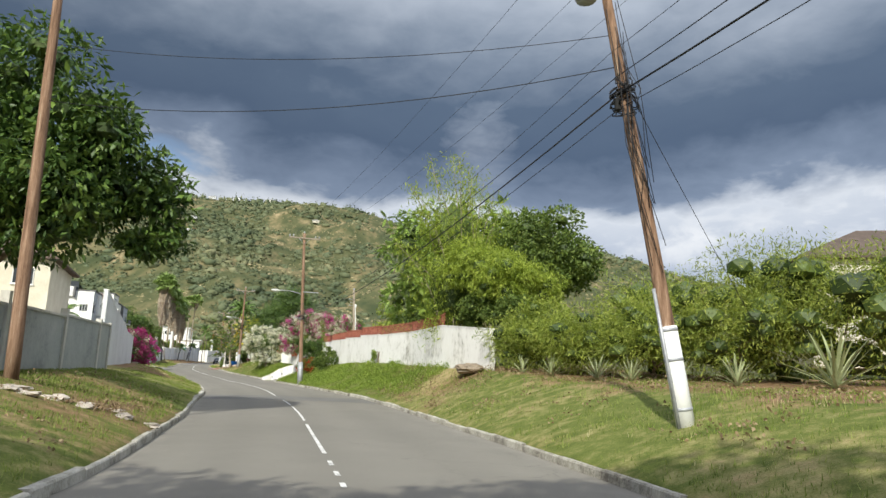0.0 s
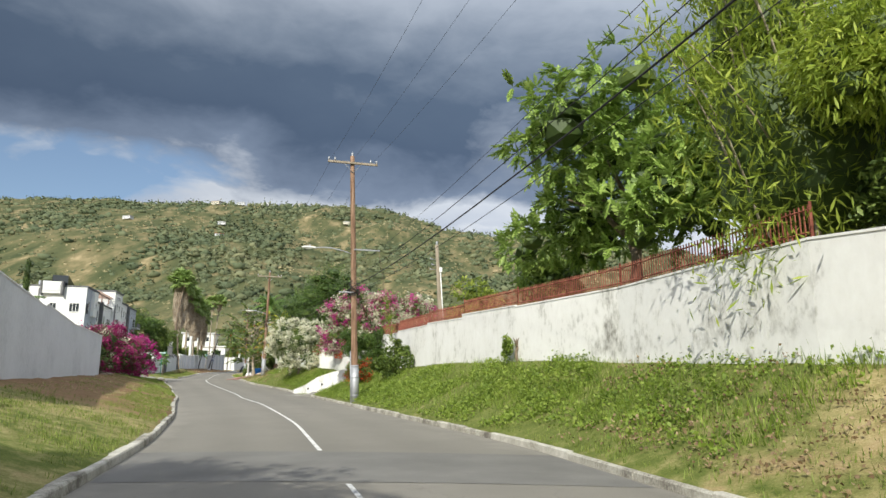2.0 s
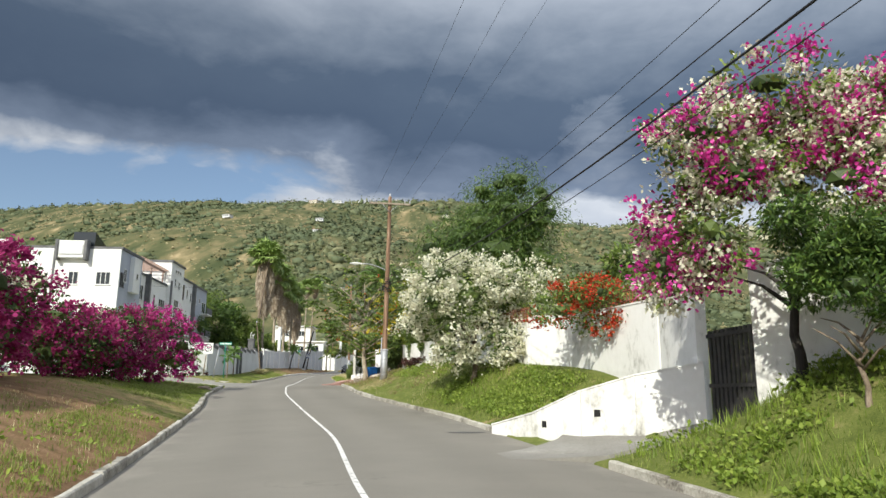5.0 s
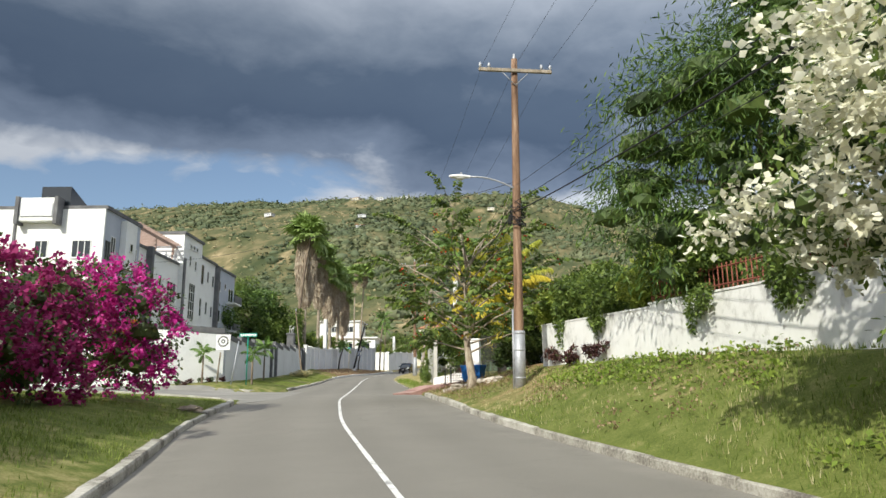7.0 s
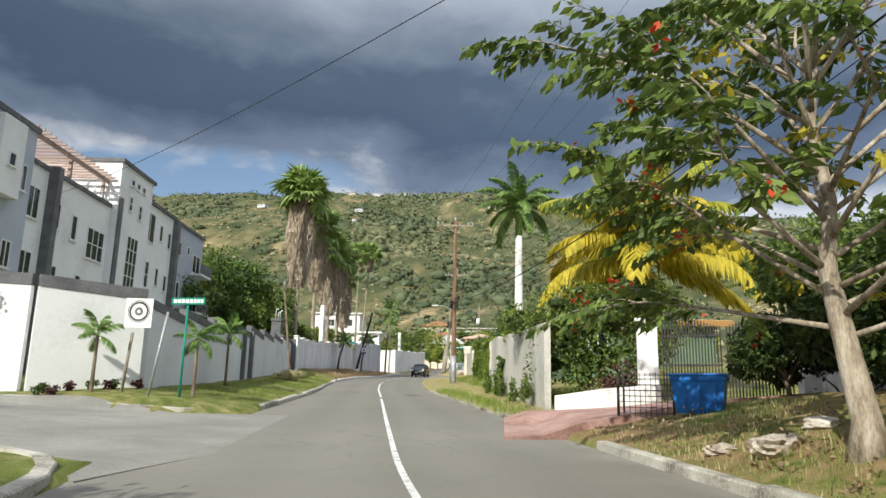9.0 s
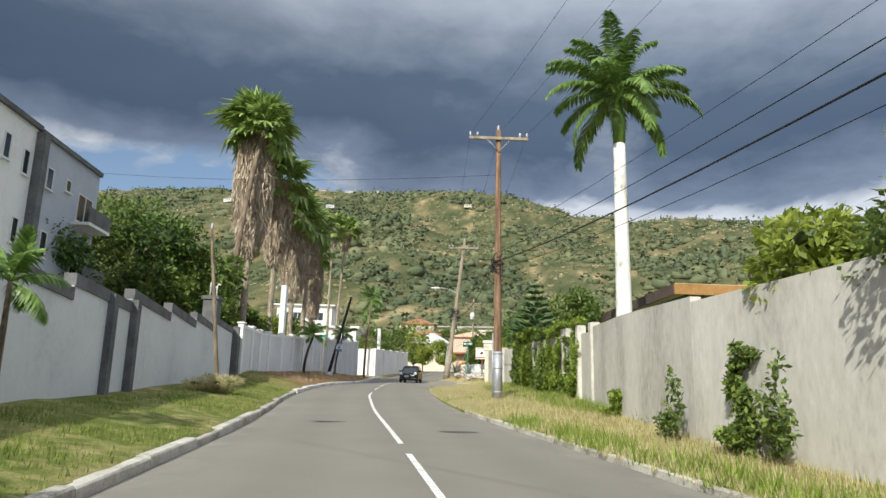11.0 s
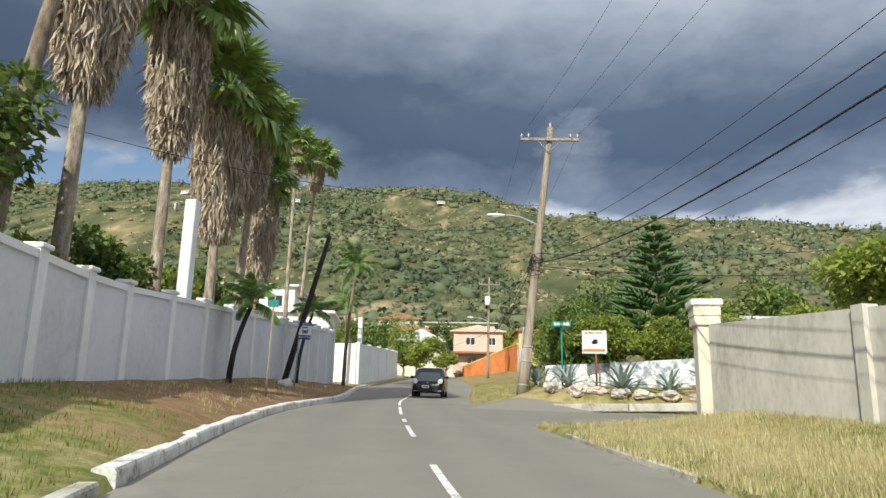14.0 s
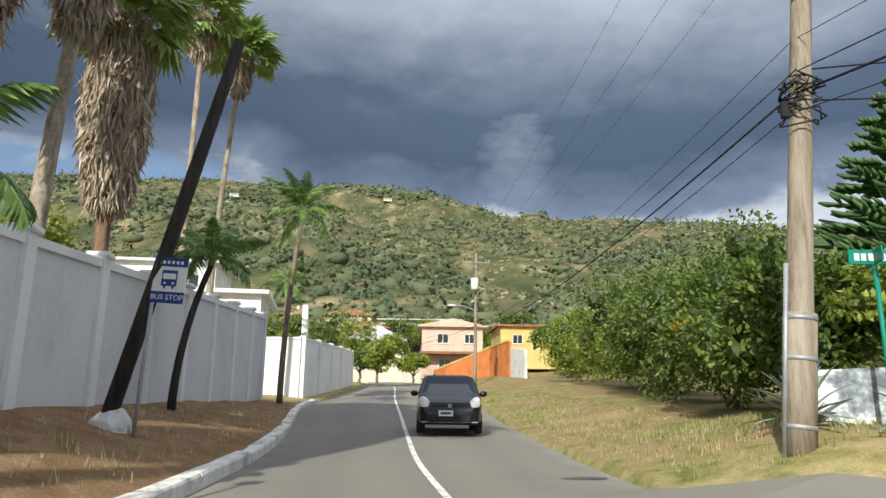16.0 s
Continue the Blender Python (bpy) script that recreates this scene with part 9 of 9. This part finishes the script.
def bus_stop():
    x, y = -59.7, 171.0
    root = thing("bus_stop_sign", (x, y, gz(x, y) - 0.1), "blue and white bus stop sign on a slim post", "sign", rz_deg=4)
    zc = 10.55 - gz(x, y) + 0.1
    tube("post", [(-0.33, 0.03, 0), (-0.22, 0.03, zc + 0.5)], 0.03, M_GALV, root, n=8)
    bm = bmesh.new()
    box(bm, (-0.26, -0.015, -0.36), (0.26, 0.015, 0.36), None, 0.01)
    b = part("board", bm, M_FRAMEW, root)
    b.matrix_basis = pose(0, 0, zc, 0, 3, 0)
    slab("top_band", (-0.26, -0.021, 0.22), (0.26, -0.0155, 0.36), M_SIGNBLUE, b)
    slab("bottom_band", (-0.26, -0.021, -0.36), (0.26, -0.0155, -0.18), M_SIGNBLUE, b)
    for k in range(6):
        slab("mark", (-0.2 + 0.07 * k, -0.026, 0.26), (-0.16 + 0.07 * k, -0.0215, 0.31), M_FRAMEW, b)
    letters("BUS STOP", 0.115, M_FRAMEW, b, Matrix.Translation((0, -0.022, -0.27)) @ pose(0, 0, 0, 90, 0, 0), 0.002)
    slab("bus_body", (-0.12, -0.021, -0.09), (0.12, -0.0155, 0.16), M_SIGNBLUE, b, bevel=0.0)
    slab("bus_screen", (-0.10, -0.026, 0.02), (0.10, -0.0215, 0.11), M_FRAMEW, b)
    for u in (-0.08, 0.05):
        slab("bus_lamp", (u, -0.026, -0.06), (u + 0.035, -0.0215, -0.03), M_FRAMEW, b)
        slab("bus_wheel", (u, -0.021, -0.13), (u + 0.035, -0.0155, -0.091), M_SIGNBLUE, b)
    return root


bus_stop()
# leaning tarred pole with a concrete foot, and a thin post with a small green plate
lx, ly = -60.6, 171.2
lp = thing("leaning_pole", (lx, ly, gz(lx, ly) - 0.1), "black tarred pole leaning over a white concrete foot", "utility pole")
tube("pole", [(0, 0, 0), (0.55, -0.1, 2.0), (1.15, -0.2, 4.2), (1.75, -0.3, 6.4)], [0.13, 0.12, 0.11, 0.09], M_POLEDARK, lp, n=10)
bm = bmesh.new()
bmesh.ops.create_icosphere(bm, subdivisions=2, radius=1)
for vt in bm.verts:
    vt.co = Vector((vt.co.x * 0.34 + 0.1, vt.co.y * 0.3, max(0, vt.co.z) * 0.42)) * (1 + 0.2 * noise.noise(vt.co * 2))
part("foot", bm, M_KERBW, lp, "cracked white concrete foot")
gx, gy = -59.1, 165.6
gpst = thing("sign_post", (gx, gy, gz(gx, gy) - 0.1), "slim leaning post with a small green plate", "sign")
tube("post", [(0, 0, 0), (0.02, 0.1, 3.4)], 0.035, M_POLEGREY, gpst, n=8)
slab("plate", (-0.16, 0.06, 3.15), (0.20, 0.09, 3.38), M_SIGNGREEN, gpst)


# ---- the black car ----
def small_car(at, turn, label):
    x, y = at
    root = thing("car", (x, y, float(road_z(y)) + 0.02), label, "car", rz_deg=turn)
    # sections along the length (x = across, y = along, nose towards -y): y, half width, sill, waist, roof half width, roof
    sec = [(-1.76, 0.58, 0.30, 0.62, 0.52, 0.64), (-1.70, 0.72, 0.24, 0.74, 0.64, 0.77), (-1.45, 0.80, 0.22, 0.86, 0.70, 0.90), (-1.05, 0.825, 0.22, 0.95, 0.72, 1.00), (-0.80, 0.83, 0.22, 0.98, 0.72, 1.08),
           (-0.15, 0.835, 0.22, 1.0, 0.64, 1.50), (0.3, 0.835, 0.22, 1.0, 0.62, 1.55), (1.0, 0.835, 0.22, 1.0, 0.61, 1.53), (1.55, 0.83, 0.24, 0.99, 0.60, 1.44), (1.80, 0.80, 0.28, 0.95, 0.62, 1.12), (1.85, 0.70, 0.34, 0.85, 0.58, 0.90)]
    V, F = [], []
    ring = 12
    for (yy, hw, sill, waist, rw, roof) in sec:
        half = [(0.0, sill), (hw * 0.9, sill), (hw, sill + 0.10), (hw * 1.01, waist * 0.75), (hw * 0.98, waist), (rw + 0.03, roof - 0.05), (rw * 0.75, roof)]
        pts = half + [(-a, b) for a, b in half[:0:-1]]
        ring = len(pts)
        V += [(a, yy, b) for a, b in pts]
    for i in range(len(sec) - 1):
        for k in range(ring):
            F.append((i * ring + k, (i + 1) * ring + k, (i + 1) * ring + (k + 1) % ring, i * ring + (k + 1) % ring))
    F += [tuple(range(ring)), tuple(reversed(range((len(sec) - 1) * ring, len(sec) * ring)))]
    body = raw_part("body", V, F, M_CARPAINT, root, True)
    md = body.modifiers.new("bevel", "BEVEL")
    md.width, md.segments, md.limit_method = 0.03, 2, "ANGLE"

    def quad(name, pts, mat, parent=body):
        c = sum((Vector(p) for p in pts), Vector()) / len(pts)
        n = (Vector(pts[1]) - Vector(pts[0])).cross(Vector(pts[2]) - Vector(pts[1])).normalized() * 0.012
        A = [Vector(p) + n for p in pts]
        B = [Vector(p) - n for p in pts]
        k = len(pts)
        faces = [tuple(range(k)), tuple(reversed(range(k, 2 * k)))] + [(i, k + i, k + (i + 1) % k, (i + 1) % k) for i in range(k)]
        return raw_part(name, A + B, faces, mat, parent)

    quad("windscreen", [(-0.70, -0.80, 1.05), (0.70, -0.80, 1.05), (0.60, -0.19, 1.475), (-0.60, -0.19, 1.475)], M_CARGLASS)
    for s in (-1, 1):
        quad("side_window", [(s * 0.815, -0.45, 1.03), (s * 0.80, 0.5, 1.05), (s * 0.665, 0.45, 1.46), (s * 0.68, -0.05, 1.44)], M_GLASS)
        quad("rear_side_window", [(s * 0.80, 0.58, 1.05), (s * 0.80, 1.45, 1.05), (s * 0.645, 1.3, 1.42), (s * 0.655, 0.58, 1.46)], M_GLASS)
        bm = bmesh.new()
        bmesh.ops.create_uvsphere(bm, u_segments=14, v_segments=8, radius=1, matrix=Matrix.Translation((s * 0.62, -1.62, 0.72)) @ pose(0, 0, 0, 18, s * 22, s * 24) @ Matrix.Diagonal((0.14, 0.13, 0.22, 1)))
        part("headlight", bm, M_LAMP, body, "clear headlight")
        bm = bmesh.new()
        bmesh.ops.create_uvsphere(bm, u_segments=10, v_segments=6, radius=1, matrix=Matrix.Translation((s * 0.92, -0.58, 1.02)) @ Matrix.Diagonal((0.11, 0.06, 0.08, 1)))
        part("wing_mirror", bm, M_CARPAINT, root)
        for yy in (-1.1, 1.15):
            wh = tube("wheel", [(s * 0.64, yy, 0.28), (s * 0.66, yy, 0.28), (s * 0.80, yy, 0.28), (s * 0.835, yy, 0.28)], [0.24, 0.28, 0.28, 0.25], M_TYRE, root, n=18)
            tube("rim", [(s * 0.80, yy, 0.28), (s * 0.84, yy, 0.28)], [0.17, 0.15], M_GALV, wh, n=12)
    slab("lower_grille", (-0.5, -1.775, 0.32), (0.5, -1.70, 0.46), M_BLACK, body)
    slab("upper_grille", (-0.45, -1.752, 0.66), (0.45, -1.62, 0.70), M_BLACK, body)
    tube("badge", [(0, -1.765, 0.69), (0, -1.74, 0.69)], 0.055, M_GALV, body, n=12)
    slab("number_plate", (-0.28, -1.80, 0.44), (0.08, -1.765, 0.58), M_FRAMEW, body)
    slab("plate_bar", (-0.23, -1.806, 0.485), (0.03, -1.801, 0.535), M_SIGNBLUE, body)
    slab("bumper_strip", (-0.7, -1.75, 0.285), (0.7, -1.66, 0.31), M_GALV, body)
    for s in (-1, 1):
        tube("wiper", [(s * 0.1 - 0.1, -0.83, 1.06), (s * 0.1 + 0.35, -0.70, 1.13)], 0.008, M_BLACK, body, n=4)
    return root


small_car((-55.75, 180.2), 4.0, "small black hatchback-van with clear headlights on the road")

shrub((-53.4, 113.9), [((0, 0, 2.2), (0.8, 0.6, 1.4)), ((0.7, 0.1, 3.2), (0.9, 0.6, 0.6))], "leggy shrub with bright orange flowers by the corner wall", M_LEAFDARK, 3000, 0.15, 505, ((M_ORANGEFL, 0.7, 0.13, "orange_flowers"),), name="orange_shrub")
rngp = np.random.RandomState(12)
for i in range(16):
    f = (i + rngp.uniform(0.1, 0.9)) / 16
    bx_, by_ = (-58.6 + 9.6 * f / 0.6, 112.0 + 3.2 * f / 0.6) if f < 0.6 else (-50.3 + 1.9 * (f - 0.6) / 0.4, 115.4 + 2.5 * (f - 0.6) / 0.4)
    shrub((bx_, by_), [((0, 0, 0.16), (0.22, 0.2, 0.2))], "small maroon and green border plant along the wall", M_PURPLELEAF if i % 2 else M_LEAFDARK, 120, 0.13, 510 + i, name="border_plant", group="border plants along the corner wall", stems=False, core=0)
# pile of dry cuttings by the thin pole
shrub((-53.3, 138.9), [((0, 0, 0.35), (0.9, 1.0, 0.45))], "heap of dry cut grass at the foot of a pole", M_STRAW, 3000, 0.2, 500, name="grass_heap", category="heap", stems=False, aspect=0.08)


# ---- grass and litter ----
def grass(name, regions, material, label, seed, height, blades=3, width=0.012):
    """Blades of grass scattered over strips (side, y0, y1, d0, d1, count)."""
    rng = np.random.RandomState(seed)
    C = []
    for side, y0, y1, d0, d1, count in regions:
        y = rng.uniform(y0, y1, count)
        d = d0 + (d1 - d0) * rng.uniform(0, 1, count)
        x = road_right(y) + d if side == "R" else road_left(y) - d
        keep = np.array([noise.noise(Vector((a * 0.5, b * 0.5, seed))) + rng.uniform(-0.35, 0.35) > -0.1 for a, b in zip(x, y)])
        x, y = x[keep], y[keep]
        C.append(np.stack([x, y, ground_z(x, y)], 1))
    c = np.repeat(np.concatenate(C), blades, 0)
    n = len(c)
    c[:, :2] += rng.normal(size=(n, 2)) * 0.05
    h = height * rng.uniform(0.5, 1.3, n)
    a = rng.uniform(0, 6.283, n)
    tip = c + np.stack([np.cos(a) * h * 0.55, np.sin(a) * h * 0.55, h], 1)
    s = np.stack([-np.sin(a), np.cos(a), np.zeros(n)], 1) * (width * (0.6 + 0.8 * rng.uniform(size=n)))[:, None]
    c[:, 2] -= 0.03
    co = np.stack([c - s, c + s, tip], 1).reshape(-1, 3)
    tris = np.arange(n * 3).reshape(-1, 3)
    ob = fast_part(name, co, tris, material)
    return tagged(ob, label, "grass", kind="stuff")


grass("green_grass", [("R", 6, 40, 0.25, 9, 20000), ("R", 38, 74.6, 0.2, 4.0, 18000), ("R", 80, 90, 0.2, 3.4, 8000), ("R", 90, 113, 0.3, 3.6, 7000), ("L", 4, 46, 0.3, 5.0, 20000), ("L", 46, 104, 0.3, 5.0, 7000), ("L", 46, 80, 0.25, 2.2, 9000), ("L", 84, 105, 0.3, 5.0, 9000), ("L", 119, 156, 0.3, 3.6, 17000), ("R", 119, 160, 0.1, 4.0, 12000), ("R", 170, 205, 0.3, 4, 6000)], M_BLADE, "short green grass on the verges", 31, 0.085, 2, 0.010)
grass("tall_green_grass", [("R", 50, 74.4, 0.4, 3.8, 2600), ("R", 36, 50, 1.2, 3.6, 1500), ("R", 80, 88, 0.8, 3.0, 900), ("R", 121, 152, 2.4, 4.1, 3800), ("R", 119, 134, 0.0, 0.8, 700)], M_WEED, "long green grass on the bank", 32, 0.26, 4, 0.011)
grass("dry_grass", [("R", 119, 160, 0.0, 4.0, 30000), ("R", 148, 160, 0.0, 4.4, 12000), ("L", 50, 78, 0.3, 5, 900), ("L", 154, 190, 0.5, 3.0, 700), ("R", 5, 36, 0.4, 7, 300), ("R", 170, 200, 0.2, 4, 3500), ("R", 103, 113, 0.2, 3.4, 900), ("R", 88, 103, 0.3, 3.4, 1200)], M_STRAW, "dry straw-coloured grass on the verges", 33, 0.10, 3, 0.008)
grass("tall_dry_grass", [("R", 119, 159, 0.5, 4.2, 4200), ("R", 138, 159, 0.2, 3.0, 2500), ("L", 157, 180, 0.6, 2.8, 200)], M_STRAW, "long dry grass in tufts along the block wall", 34, 0.17, 6, 0.008)


def weeds(name, regions, material, label, seed, size):
    rng = np.random.RandomState(seed)
    P = []
    for side, y0, y1, d0, d1, count in regions:
        for _ in range(count):
            y = rng.uniform(y0, y1)
            d = rng.uniform(d0, d1)
            x = float(road_right(y)) + d if side == "R" else float(road_left(y)) - d
            if noise.noise(Vector((x * 0.4, y * 0.4, seed))) < -0.05:
                continue
            z = gz(x, y)
            for _ in range(9):
                P.append((x + rng.normal() * 0.14, y + rng.normal() * 0.14, z + abs(rng.normal()) * 0.09 + 0.02))
    ob = leaf_cloud(name, np.array(P), size, material, None, seed, 0.7, -0.2)
    return tagged(ob, label, "weeds", kind="stuff")


weeds("creeping_weeds", [("R", 44, 74.6, 0.3, 3.8, 4600), ("R", 36, 44, 0.8, 3.6, 500), ("R", 80, 89, 0.6, 3.0, 900), ("R", 90, 101, 2.2, 3.4, 260), ("L", 60, 80, 0.4, 2.4, 60)], M_WEED, "leafy creeping weeds covering the bank", 41, 0.095)
weeds("fallen_leaves", [("R", 26, 44, 0.4, 5, 760), ("R", 92, 113, 0.4, 3.4, 420), ("L", 10, 30, 0.5, 4, 160), ("R", 10, 26, 1, 7, 240)], M_DEADLEAF, "dry fallen leaves scattered on the verge", 42, 0.07)
